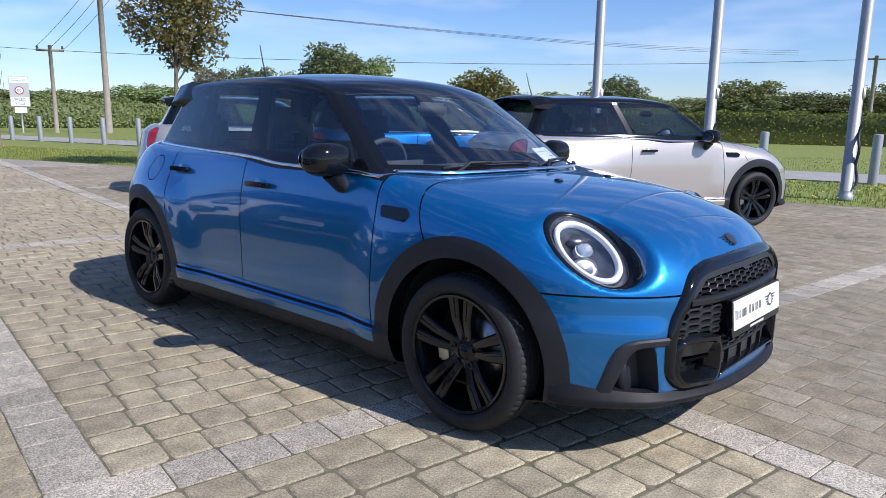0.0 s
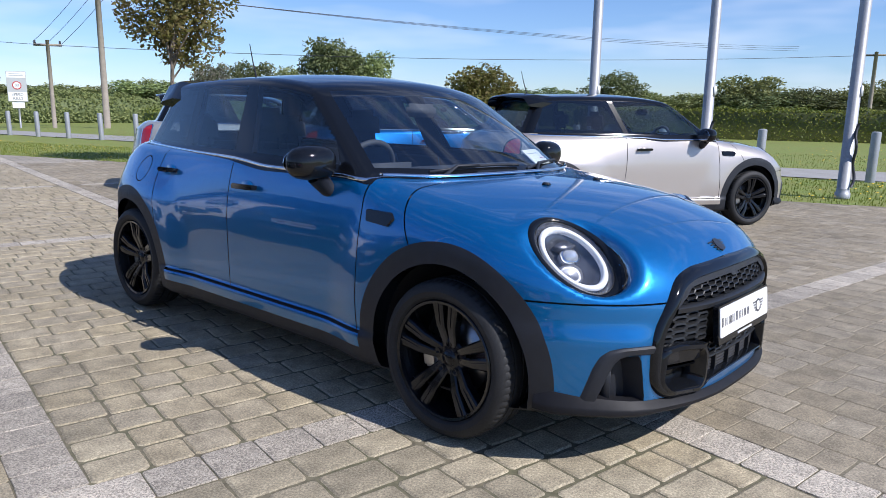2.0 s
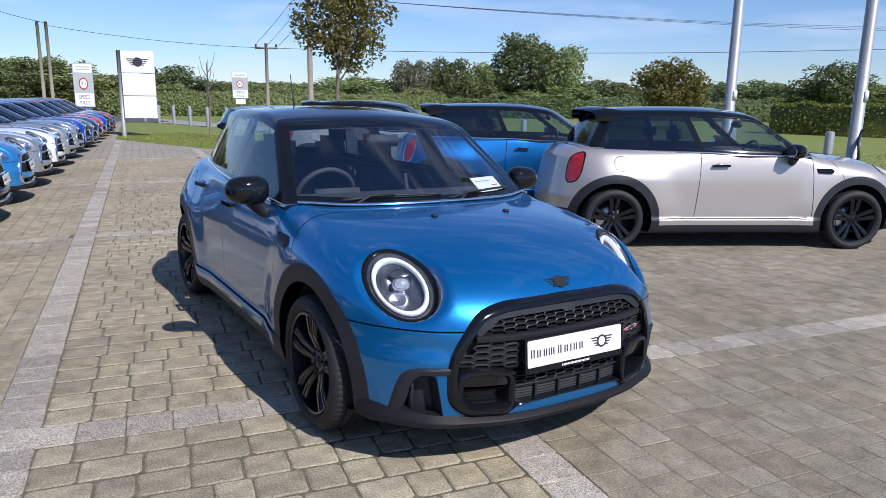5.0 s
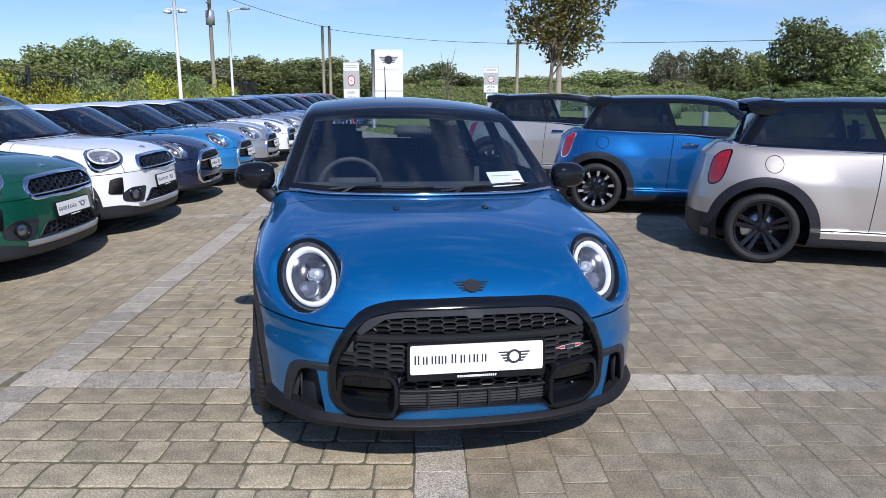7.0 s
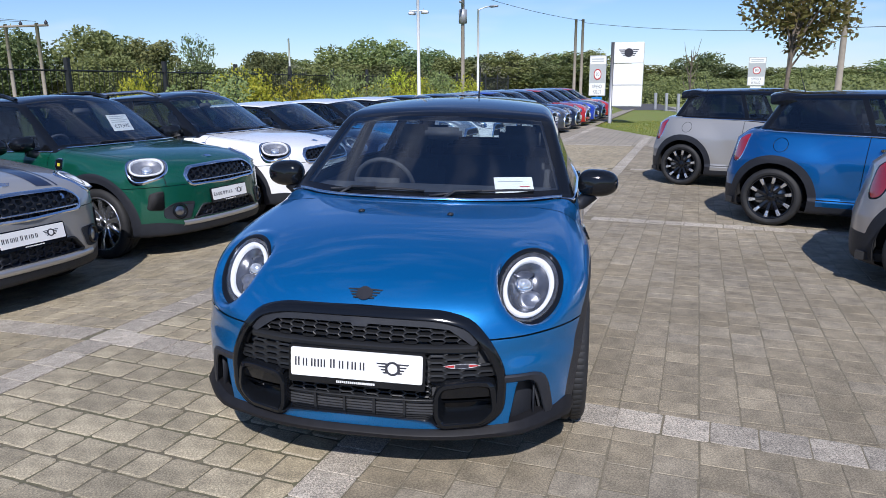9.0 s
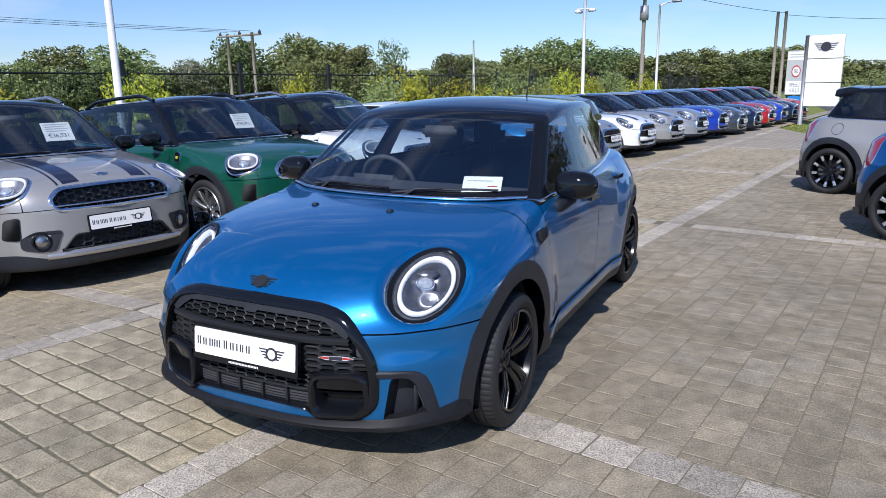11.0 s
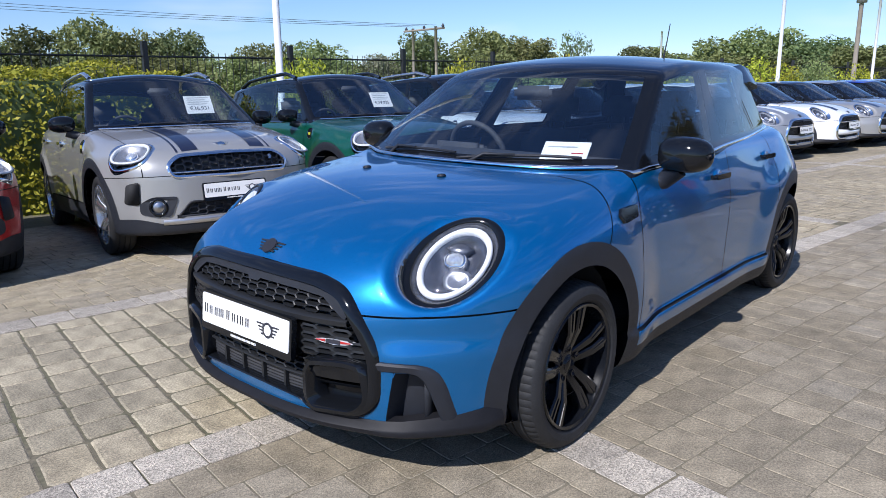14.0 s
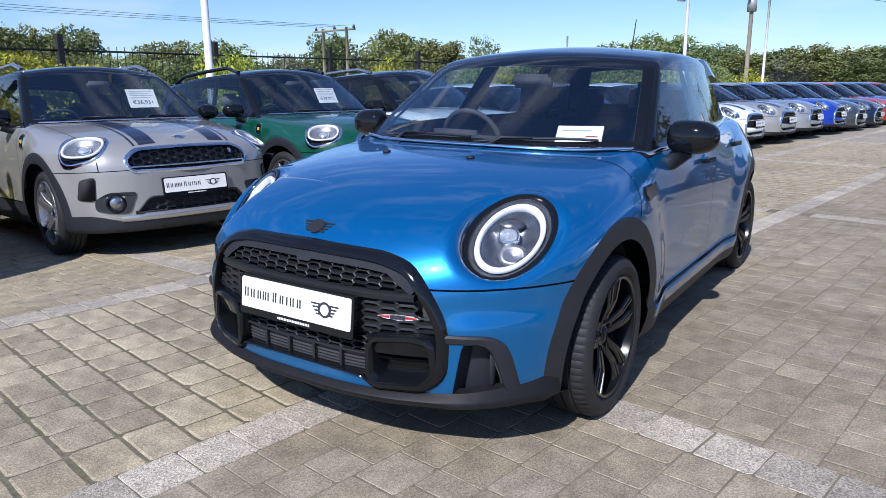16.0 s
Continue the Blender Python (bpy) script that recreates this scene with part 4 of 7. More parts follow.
def add_badge(root, to, s, m, name="bonnet_badge", flat_=False):
    """The bonnet badge: a round boss, and a comb-shaped wing on either side."""
    ob = mk(name, *g_prism([(s * .029 * math.cos(a * math.pi / 10), s * .029 * math.sin(a * math.pi / 10)) for a in range(20)], 0, .006, to), m, root, smooth=False)
    for sg in (-1, 1):
        V, Fc = [], []
        for h in (0, .004):
            for k in range(4):
                v, L = (.018 - .012 * k) * s, (.068 - .009 * k) * s
                V += [to(sg * .020 * s, v - .003 * s, h), to(sg * .030 * s, v - .003 * s, h), to(sg * L * .93, v - .003 * s, h), to(sg * L, v + .003 * s, h), to(sg * .030 * s, v + .003 * s, h), to(sg * .020 * s, v + .003 * s, h)]
        for t in (0, 24):
            for k in range(4):
                b = t + 6 * k
                Fc += [(b, b + 1, b + 4, b + 5), (b + 1, b + 2, b + 3, b + 4)]
                if k < 3:
                    Fc.append((b + 6 + 5, b + 6 + 4, b + 1, b))
        for k in range(4):
            b = 6 * k
            Fc += [(b + i, b + (i + 1) % 6, b + 24 + (i + 1) % 6, b + 24 + i) for i in (1, 2, 3)]
        mk("badge_wing", V, Fc, m, root if flat_ else ob, smooth=False)
    if flat_:
        mk("emblem_face", *g_prism([(s * .020 * math.cos(a * math.pi / 10), s * .020 * math.sin(a * math.pi / 10)) for a in range(20)], .004, .0075, to), M_WHITE, root, smooth=False)


def add_plate(root, S, z0, with_note=True, x_push=.02):
    """A white dealer plate in a black holder; the lettering is drawn as plain bars."""
    xs = float(surface_x(S, [0], [z0])[0]) + x_push
    lean = 0.10
    to = lambda u, v, h: (xs + h - v * lean - .25 * u * u * 0, u, z0 + v)
    hold = g_prism(round_poly([(-.262, -.078), (.262, -.078), (.262, .063), (-.262, .063)], .012, 2), -.02, 0, to)
    plate = sharp(mk("number_plate", *hold, M_GLOSSBLACK, root, "white dealer plate in a black holder"))
    mk("plate_face", *g_prism(round_poly([(-.252, -.052), (.252, -.052), (.252, .055), (-.252, .055)], .008, 2), 0, .003, to), M_WHITE, plate, smooth=False)
    letters, u = [], -.236
    for i, wd in enumerate((.027, .029, .022, .032, 0, .030, .028, .014, .028, .028)):
        if wd:
            top_ = .019 if i in (0, 5) else .015
            for q in range(max(1, round(wd / .012))):
                a0 = u + q * .012
                letters.append(g_prism([(a0, -.015), (a0 + .0062, -.015), (a0 + .0062, top_), (a0, top_)], .003, .0038, to))
        u += (wd or .010) + .0035
    mk("lettering", *join(*letters), M_INK, plate, "dark bars of lettering", smooth=False)
    add_badge(plate, lambda u_, v_, h_: to(u_ + .140, v_, h_ * .15 + .003), .92, M_INK, "emblem", True)
    mk("caption", *join(*[g_prism([(-.075 + .0075 * q, -.0705), (-.0702 + .0075 * q, -.0705), (-.0702 + .0075 * q, -.0625), (-.075 + .0075 * q, -.0625)], 0, .001, to) for q in range(20)]), M_WHITE, plate, smooth=False)
    return plate


def add_mouldings(root, S, m):
    """Bright strips along the foot of the side windows and of the windscreen."""
    n = 40
    xs = np.linspace(.83 if not S["suv"] else .86, -1.50 if S["xr"] < -1.25 else -1.42, n)
    zb = belt_z(S, xs)
    lo, hi = zb - .12, zb + .12
    y = None
    for _ in range(30):
        md = (lo + hi) / 2
        yl, yh = np.full(n, .3), np.full(n, 1.1)
        for _ in range(26):
            ym = (yl + yh) / 2
            f = field(S, np.stack([xs, ym, md], 1))[1]
            yl, yh = np.where(f < 0, ym, yl), np.where(f < 0, yh, ym)
        low = field(S, np.stack([xs, yl, md], 1))[0]
        lo, hi, y = np.where(low < 0, md, lo), np.where(low < 0, hi, md), yl
    prof = [(.000, -.008), (.009, -.007), (.012, .000), (.009, .007), (.000, .010), (-.012, .0)]
    V = [(xs[i], y[i] + a + .004, lo[i] + b) for i in range(n) for a, b in prof]
    k = len(prof)
    Fc = [(i * k + j, (i + 1) * k + j, (i + 1) * k + (j + 1) % k, i * k + (j + 1) % k) for i in range(n - 1) for j in range(k)] + [tuple(range(k)), tuple(reversed(range((n - 1) * k, n * k)))]
    for fl in (False, True):
        mk("belt_moulding", *(mirrored((V, Fc)) if fl else (V, Fc)), m, root, "bright chrome strip")
    ys = np.linspace(-.70, .70, 41)
    za, zc = np.full(41, S["belt"] - .15), np.full(41, S["belt"] + .15)
    X = None
    for _ in range(30):
        md = (za + zc) / 2
        xl, xh = np.full(41, .3), np.full(41, 1.5)
        for _ in range(26):
            xm = (xl + xh) / 2
            f = field(S, np.stack([xm, ys, md], 1))[1]
            xl, xh = np.where(f < 0, xm, xl), np.where(f < 0, xh, xm)
        low = field(S, np.stack([xl, ys, md], 1))[0]
        za, zc, X = np.where(low < 0, md, za), np.where(low < 0, zc, md), xl
    V = [(X[i] + a + .012, ys[i], za[i] + b + .010) for i in range(41) for a, b in ((-.012, .002), (.0, .009), (.012, .006), (.016, -.003))]
    mk("screen_moulding", V, [(i * 4 + j, i * 4 + (j + 1) % 4, (i + 1) * 4 + (j + 1) % 4, (i + 1) * 4 + j) for i in range(40) for j in range(4)], m, root, "bright strip at the windscreen's foot")


def add_lip(root, S):
    """The black splitter under the nose, carried round to the wheel arches."""
    ys = np.concatenate([np.linspace(0, .70, 15), [.75, .79]])
    X = surface_x(S, ys, np.full(len(ys), .245))
    pts = [(X[i], ys[i]) for i in range(len(ys))]
    yw = float(surface_y(S, [1.72], [.28])[0])
    pts = [p for p in pts if p[0] > 1.76] + [(1.735, yw - .004), (1.665, yw + .006)]
    full = [(x, -y) for x, y in reversed(pts[1:])] + pts
    n = len(full)
    V = []
    for i in range(n):
        a, b = full[max(i - 1, 0)], full[min(i + 1, n - 1)]
        d = np.array([b[0] - a[0], b[1] - a[1]])
        d /= np.linalg.norm(d)
        q = np.array([d[1], -d[0]])
        k_ = min(abs(full[i][1]) / .80, 1.0) ** 4
        for o, z in ((-.03, .256 + .045 * k_), (.003, .252 + .045 * k_), (.009, .246 + .040 * k_), (.022, .239 + .014 * k_), (.026, .234 + .008 * k_), (.024, .222), (.012, .213), (-.06, .204)):
            V.append((full[i][0] + q[0] * o, full[i][1] + q[1] * o, z))
    k = 8
    Fc = [(i * k + j, i * k + j + 1, (i + 1) * k + j + 1, (i + 1) * k + j) for i in range(n - 1) for j in range(k - 1)]
    sharp(mk("front_splitter", V, Fc, M_SPLITTER, root), 40)


def add_mirror(root, S, cap_mat):
    zb = S["belt"]
    for s in (1, -1):
        f = (lambda g: g) if s > 0 else mirrored
        c = Vector((.56, .885, zb + .045)) if not S["suv"] else Vector((.60, .945, zb + .06))
        # a rounded shell, fuller in front
        V, Fc = [], []
        nu, nv = 16, 22
        for i in range(nu + 1):
            th = math.pi * i / nu
            for j in range(nv):
                ph = 2 * math.pi * j / nv
                ux, uy, uz = math.cos(th), math.sin(th) * math.cos(ph), math.sin(th) * math.sin(ph)
                pw = lambda t, k: math.copysign(abs(t) ** k, t)
                V.append((c.x + pw(ux, .8) * (.085 if ux > 0 else .05), c.y + pw(uy, .72) * .105 - .02 * (ux > 0) * ux, c.z + pw(uz, .75) * .073 * (1 - .12 * uy)))
        for i in range(nu):
            for j in range(nv):
                k = (j + 1) % nv
                Fc.append((i * nv + j, (i + 1) * nv + j, (i + 1) * nv + k, i * nv + k))
        ob = mk("door_mirror", *f((V, Fc)), cap_mat, root, "glossy rounded door mirror")
        arm = g_tube([(.575 + .05 * S["suv"], .735 + .07 * S["suv"], zb - .085 + .04 * S["suv"]), (.575 + .05 * S["suv"], .80 + .06 * S["suv"], zb - .065 + .03 * S["suv"]), (.570 + .04 * S["suv"], .855 + .05 * S["suv"], zb - .010)], [.034, .036, .042], 12)
        mk("mirror_foot", *f(arm), M_PLASTIC, ob)
        gl = g_prism([(.09 * math.cos(a * math.pi / 12), .058 * math.sin(a * math.pi / 12)) for a in range(24)], -.004, .0, lambda u, v, h: (c.x - .051 + h, c.y + u, c.z + v))
        mk("mirror_glass", *f(gl), M_CHROME, ob, smooth=False)


def add_handle(root, S, x, z, s, mat_, paint_m):
    y = float(surface_y(S, [x], [z])[0])
    to = lambda u, v, h: (x + u, s * (y + h), z + v)
    pod = g_prism(round_poly([(-.085, -.013), (.085, -.010), (.092, .004), (.08, .014), (-.08, .013), (-.092, 0)], .01, 3), .018, .034, to)
    feet = [g_prism([(q - .014, -.01), (q + .014, -.01), (q + .014, .01), (q - .014, .01)], -.01, .02, to) for q in (-.068, .068)]
    cup = g_prism([(.055 * math.cos(a * math.pi / 8), -.004 + .034 * math.sin(a * math.pi / 8)) for a in range(16)], -.004, .002, to)
    ob = mk("door_handle", *join(pod, *feet), mat_, root)
    sharp(ob, 40)
    mk("handle_cup", *cup, paint_m, ob)
    return ob


def seat_geo(x, y, zf, rear=False):
    w = .23 if not rear else .58
    geos = [g_box(x - .02, x + .48, y - w, y + w, zf, zf + .20, .05)]
    back = g_box(-.06, .06, -w, w, 0, .60 if not rear else .52, .055)
    geos.append(xform(back, pose(x - .02, y, zf + .12, 0, -16, 0)))
    heads = []
    for q in ((0,) if not rear else (-.35, .35)):
        heads.append(xform(g_box(-.05, .05, -.13, .13, 0, .19, .045), pose(x - .22, y + q, zf + (.74 if not rear else .66), 0, -10, 0)))
        heads.append(g_tube([(x - .2, y + q - .05, zf + .62), (x - .215, y + q - .05, zf + .76)], .007, 6))
        heads.append(g_tube([(x - .2, y + q + .05, zf + .62), (x - .215, y + q + .05, zf + .76)], .007, 6))
    return join(*geos), join(*heads)


def add_cabin(root, S, full=True):
    z0 = .30 + .10 * S["suv"]
    for y in (-.36, .36):
        a, b = seat_geo(-.25, y, z0)
        ob = mk("front_seat", *a, M_CABIN, root)
        mk("headrest", *b, M_CABIN, ob)
    a, b = seat_geo(-1.02, 0, z0 + .03, True)
    ob = mk("rear_bench", *a, M_CABIN, root)
    mk("headrest", *b, M_CABIN, ob)
    zb = S["belt"]
    dash = [(.42, -.02), (.50, .0), (.70, -.005), (.97, -.055), (.97, -.35), (.45, -.35)]
    V = [(x, s * .68 if x < .8 else s * .60, zb + z) for s in (-1, 1) for x, z in dash]
    n = len(dash)
    sharp(mk("dashboard", V, [tuple(range(n)), tuple(reversed(range(n, 2 * n)))] + [(i, (i + 1) % n, n + (i + 1) % n, n + i) for i in range(n)], M_CABIN, root), 20)
    if full:
        binn = xform(g_box(-.05, .06, -.17, .17, -.06, .045, .04), pose(.50, -.36, zb - .02))
        mk("instrument_pod", *binn, M_CABIN, root)
    wh = xform(g_lathe([(.175 + .015 * math.cos(t * math.pi / 4), .015 * math.sin(t * math.pi / 4)) for t in range(8)], 32, "x", True), pose(.33, -.36, zb - .045, 0, 22, 0))
    sp = xform(join(g_box(-.012, .012, -.165, .165, -.018, .018, .008), g_box(-.012, .012, -.018, .018, -.165, .0, .008), g_box(-.03, .02, -.06, .06, -.055, .045, .02)), pose(.33, -.36, zb - .045, 0, 22, 0))
    mk("steering_wheel", *join(wh, sp), M_CABIN, root)
    mir = xform(g_box(-.02, .02, -.11, .11, -.035, .035, .018), pose(.36, 0, S["belt"] + .275 + .07 * S["suv"]))
    mk("interior_mirror", *mir, M_CABIN, root)


def build_car(kind, paint_m, roof_m, h=0.035, wheel="twin", rim_mat=None, hub_mat=None, trim="black", detail=0, lit=True, stripes=None, rails=None, moulding=None, face_mat=None):
    """A whole car at the origin, facing +x."""
    S, panels = body_panels(kind, h)
    suv = S["suv"]
    root = new("car")
    mats = dict(roof=roof_m, pillar_trim=M_GLOSSBLACK, panel_gap=M_DARK, underbody=M_DARK, sill_trim=M_PLASTIC, front_lip=M_SPLITTER, rear_valance=M_PLASTIC,
                bumper_trim=M_PLASTIC, wheel_arch_trim=M_PLASTIC, air_curtain_trim=M_PLASTIC, air_curtain_pocket=M_PLASTIC, tail_lamp=M_TAIL, tail_lamp_bezel=M_GLOSSBLACK if trim == "black" else M_CHROME,
                windscreen=M_SCREEN, front_window=M_GLASS, rear_window=M_GLASS if kind == "5door" else M_GLASSDARK, quarter_window=M_GLASSDARK, rear_screen=M_GLASS)
    if suv:
        mats["side_skirt"] = M_PLASTIC
    plain_nose = not suv and trim != "black"
    if plain_nose:
        mats["air_curtain_trim"] = mats["air_curtain_pocket"] = paint_m
    lining, head_lining = [], []
    for nm, groups in sorted(panels.items()):
        if nm in ("lamp_hole", "grille_hole", "arch_hole", "intake_hole"):
            if nm in ("grille_hole", "intake_hole"):
                for v, f, n in groups:
                    lining.append((v - np.array([.06, 0, 0]), f))
            elif nm == "lamp_hole":
                for v, f, n in groups:
                    lining.append((v - n * .10, f))
            continue
        for v, f, n in groups:
            m = mats.get(nm, paint_m)
            if nm == "panel_gap":
                v = v - n * .010
            if nm == "air_curtain_pocket" and not plain_nose:
                v = v - np.array([.075, 0, 0])
            ob = mk(nm, v, f, m, root, normals=n)
            if "window" in nm or nm in ("windscreen", "rear_screen"):
                ob.visible_shadow = False
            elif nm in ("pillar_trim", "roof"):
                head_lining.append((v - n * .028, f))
            elif nm not in ("underbody", "wheel_arch_trim", "sill_trim", "front_lip", "side_skirt"):
                lining.append((v - n * .028, f))
    mk("inner_lining", *join(*lining), M_CABIN, root)
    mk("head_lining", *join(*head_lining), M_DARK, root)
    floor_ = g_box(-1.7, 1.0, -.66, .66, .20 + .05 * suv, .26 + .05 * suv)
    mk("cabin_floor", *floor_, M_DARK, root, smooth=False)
    # wheel housings
    for xw in (S["xf"], S["xr"]):
        for s in (1, -1):
            r = S["wr"] + .070
            prof = [(math.pi * (-.08 + 1.16 * i / 20)) for i in range(21)]
            V = [(xw + r * math.cos(a), s * yy, S["wr"] + r * math.sin(a)) for yy in (S["hub" if xw > 0 else "hub_r"] - .030, .50) for a in prof] + [(xw, s * .50, S["wr"])]
            Fc = [(i, i + 1, 22 + i, 21 + i) for i in range(20)] + [(21 + i, 22 + i, 42) for i in range(20)]
            mk("wheel_housing", V, Fc, M_DARK, root)
    add_wheels(root, S, wheel, rim_mat or M_RIMBLACK, hub_mat, face_mat=face_mat, steer=0.6 if kind == "5door" else 0.0)
    add_lamps(root, S, 56 if detail else 32, lit, trim != "black")
    add_mirror(root, S, M_GLOSSBLACK)
    add_mouldings(root, S, moulding or M_CHROME)
    if not suv:
        add_lip(root, S)
    add_cabin(root, S, bool(detail))
    # grille
    if not suv:
        fr_m = M_GLOSSBLACK if trim == "black" else M_CHROME
        fr = follow_frame(S, GRILLE, [(-.004, -.02), (-.004, .006), (.003, .016), (.014, .020), (.026, .017), (.036, -.002), (.039, -.05)], lambda p: .30 if p[1] < .30 and abs(p[0]) < .30 else 1.0)
        g = sharp(mk("grille_frame", *fr, fr_m, root), 40)
        # the matt brow under the frame's top, stepped in the middle
        bo = [(-.440, .590), (-.405, .632), (-.355, .659), (-.25, .664), (-.034, .667), (-.020, .667), (.020, .667), (.034, .667), (.25, .664), (.355, .659), (.405, .632), (.440, .590)]
        bi = [(-.425, .574), (-.380, .606), (-.335, .634), (-.25, .641), (-.034, .644), (-.026, .634), (.026, .634), (.034, .644), (.25, .641), (.335, .634), (.380, .606), (.425, .574)]
        V, kk = [], 4
        for o, i in zip(bo, bi):
            X = surface_x(S, [abs(o[0]), abs(i[0])], [o[1], i[1]])
            V += [(X[0] - .03, *o), (X[0] + .004, *o), (X[1] - .006, *i), (X[1] - .04, *i)]
        Fc = [(q * kk + j, q * kk + j + 1, (q + 1) * kk + j + 1, (q + 1) * kk + j) for q in range(len(bo) - 1) for j in range(3)]
        sharp(mk("grille_brow", V, Fc, M_PLASTIC, g), 30)
        # upper honeycomb, side bars, lower honeycomb
        up_ = [(-.34, .640), (.34, .640), (.425, .577), (-.425, .577)]
        mk("grille_mesh", *hex_mesh(S, up_, .0600, .0210, .030, .0030, .6330, .575, .46, .016), M_GRILLE, g, smooth=False)
        for sg in (-1, 1):
            sd_ = [(.245, .555), (.445, .555), (.490, .50), (.495, .438), (.245, .438)]
            cells = hex_mesh(S, sd_, .072, .0258, .020, .0072, .5440, .436, .50, .012)
            keep = [f_ for f_ in cells[1] if (cells[0][f_[0]][1] > 0) == (sg > 0)]
            ids = sorted({q for f_ in keep for q in f_})
            re_ = {q: i for i, q in enumerate(ids)}
            mk("grille_side_mesh", [cells[0][q] for q in ids], [tuple(re_[q] for q in f_) for f_ in keep], M_GRILLE, g, smooth=False)
        lo_ = [(-.30, .428), (.30, .428), (.288, .358), (-.288, .358)]
        mk("lower_mesh", *hex_mesh(S, lo_, .0600, .0215, .030, .0032, .4200, .356, .30, .020), M_GRILLE, g, smooth=False)
        ys = np.linspace(-.44, .44, 25)
        X = surface_x(S, np.abs(ys), np.full(25, .563)) - .002
        V = [(X[i] + o, ys[i], zz) for i in range(25) for o, zz in ((-.004, .578), (.004, .572), (.002, .556), (-.03, .554), (-.03, .578))]
        Fc = [(i * 5 + k, i * 5 + (k + 1) % 5, (i + 1) * 5 + (k + 1) % 5, (i + 1) * 5 + k) for i in range(24) for k in range(5)]
        sharp(mk("grille_bar", V, Fc, M_GRILLE if trim == "black" else M_CHROME, g), 40)
        # lower radiator slats
        M_SLAT = MATS.get("slat_grey") or mat("slat_grey", (0.045, 0.046, 0.050), 0.45, vary=0.2, scale=30)
        for k in range(5):
            zz = .304 + .0115 * k
            ys = np.linspace(-.285, .285, 13)
            X = surface_x(S, np.abs(ys), np.full(13, zz)) - .026
            V = [(X[i] + o, ys[i], zz + q) for i in range(13) for o, q in ((0, .0036), (0, -.0036), (-.03, -.0036), (-.03, .0036))]
            sharp(mk("radiator_slat", V, [(i * 4 + k2, i * 4 + (k2 + 1) % 4, (i + 1) * 4 + (k2 + 1) % 4, (i + 1) * 4 + k2) for i in range(12) for k2 in range(4)], M_SLAT, g))
        for yy in (-.175, -.058, .058, .175):
            X = float(surface_x(S, [abs(yy)], [.32])[0])
            mk("slat_divider", *g_box(X - .05, X - .012, yy - .005, yy + .005, .292, .362), M_GRILLE, g, smooth=False)
        ys = np.linspace(-.29, .29, 13)
        X = surface_x(S, np.abs(ys), np.full(13, .359)) - .014
        V = [(X[i] + o, ys[i], zz) for i in range(13) for o, zz in ((0, .364), (.002, .359), (-.04, .354), (-.04, .364))]
        mk("intake_bar", V, [(i * 4 + k, i * 4 + (k + 1) % 4, (i + 1) * 4 + (k + 1) % 4, (i + 1) * 4 + k) for i in range(12) for k in range(4)], M_GRILLE, g)
        if plain_nose:
            ys = np.linspace(-.538, .538, 31)
            V = []
            for i, yy in enumerate(ys):
                zt_ = .418 + .03 * (abs(yy) / .54) ** 2
                for q, (zz, o) in enumerate(((zt_, -.02), (zt_ - .006, .010), (.375, .016), (.345, .010), (.338, -.02))):
                    V.append((float(surface_x(S, [abs(yy)], [zz])[0]) + o, yy, zz))
            mk("bumper_bar", V, [(i * 5 + k, i * 5 + k + 1, (i + 1) * 5 + k + 1, (i + 1) * 5 + k) for i in range(30) for k in range(4)], paint_m, root)
        # fins and pockets at the corners of the bumper
        for s in (() if plain_nose else (1, -1)):
            f = (lambda q: q) if s > 0 else mirrored
            fin = sharp(mk("air_curtain_fin", *f(strip_on_nose(S, BAND_OUT, BAND_IN, [(0, -.01), (.04, .008), (.25, .014), (.85, .010), (1, .002), (1.0, -.06)])), M_PLASTIC, root), 35)
            n_ = len(POCKET)
            px_ = np.array(POCKET)
            X = surface_x(S, px_[:, 0], px_[:, 1])
            V = [(X[i] - d_, px_[i, 0], px_[i, 1]) for d_ in (-.002, .08) for i in range(n_)]
            mk("pocket_wall", *f((V, [(i, (i + 1) % n_, n_ + (i + 1) % n_, n_ + i) for i in range(n_)])), M_PLASTIC, fin, smooth=False)
            xx = float(surface_x(S, [.655], [.33])[0])
            mk("pocket_blade", *f(g_box(xx - .07, xx - .012, .640, .648, .232, .405, .003)), M_PLASTIC, fin)
        # framed brake-air inlets at both ends
        for s in (() if plain_nose else (1, -1)):
            f = (lambda q: q) if s > 0 else mirrored
            po = round_poly([(.315, .440), (.44, .452), (.508, .437), (.522, .32), (.470, .266), (.315, .258), (.288, .30), (.288, .40)], .03, 3)
            pod = follow_frame(S, po, [(-.004, -.05), (-.003, .008), (.005, .020), (.018, .022), (.026, .010), (.032, -.050)])
            o = sharp(mk("inlet_frame", *f(pod), M_GLOSSBLACK, root), 40)
            xx = float(surface_x(S, [.39], [.34])[0])
            ys = np.linspace(.298, .50, 9)
            for nm_, zt_, zb_, d0, d1 in (("inlet_visor", .437, .378, .016, .000), ("inlet_blade", .362, .352, -.012, -.018)):
                X = surface_x(S, ys, np.full(9, .38))
                V = [(X[i] + q[0], ys[i], q[1]) for i in range(9) for q in ((-.06, zt_), (d0, zt_ - .002), (d1, zb_), (-.06, zb_))]
                sharp(mk(nm_, *f((V, [(i * 4 + k, i * 4 + (k + 1) % 4, (i + 1) * 4 + (k + 1) % 4, (i + 1) * 4 + k) for i in range(8) for k in range(4)])), M_GLOSSBLACK, o), 30)
            X = surface_x(S, ys, np.full(9, .34))
            V = [(X[i] - .055, ys[i], z_) for i in range(9) for z_ in (.262, .440)]
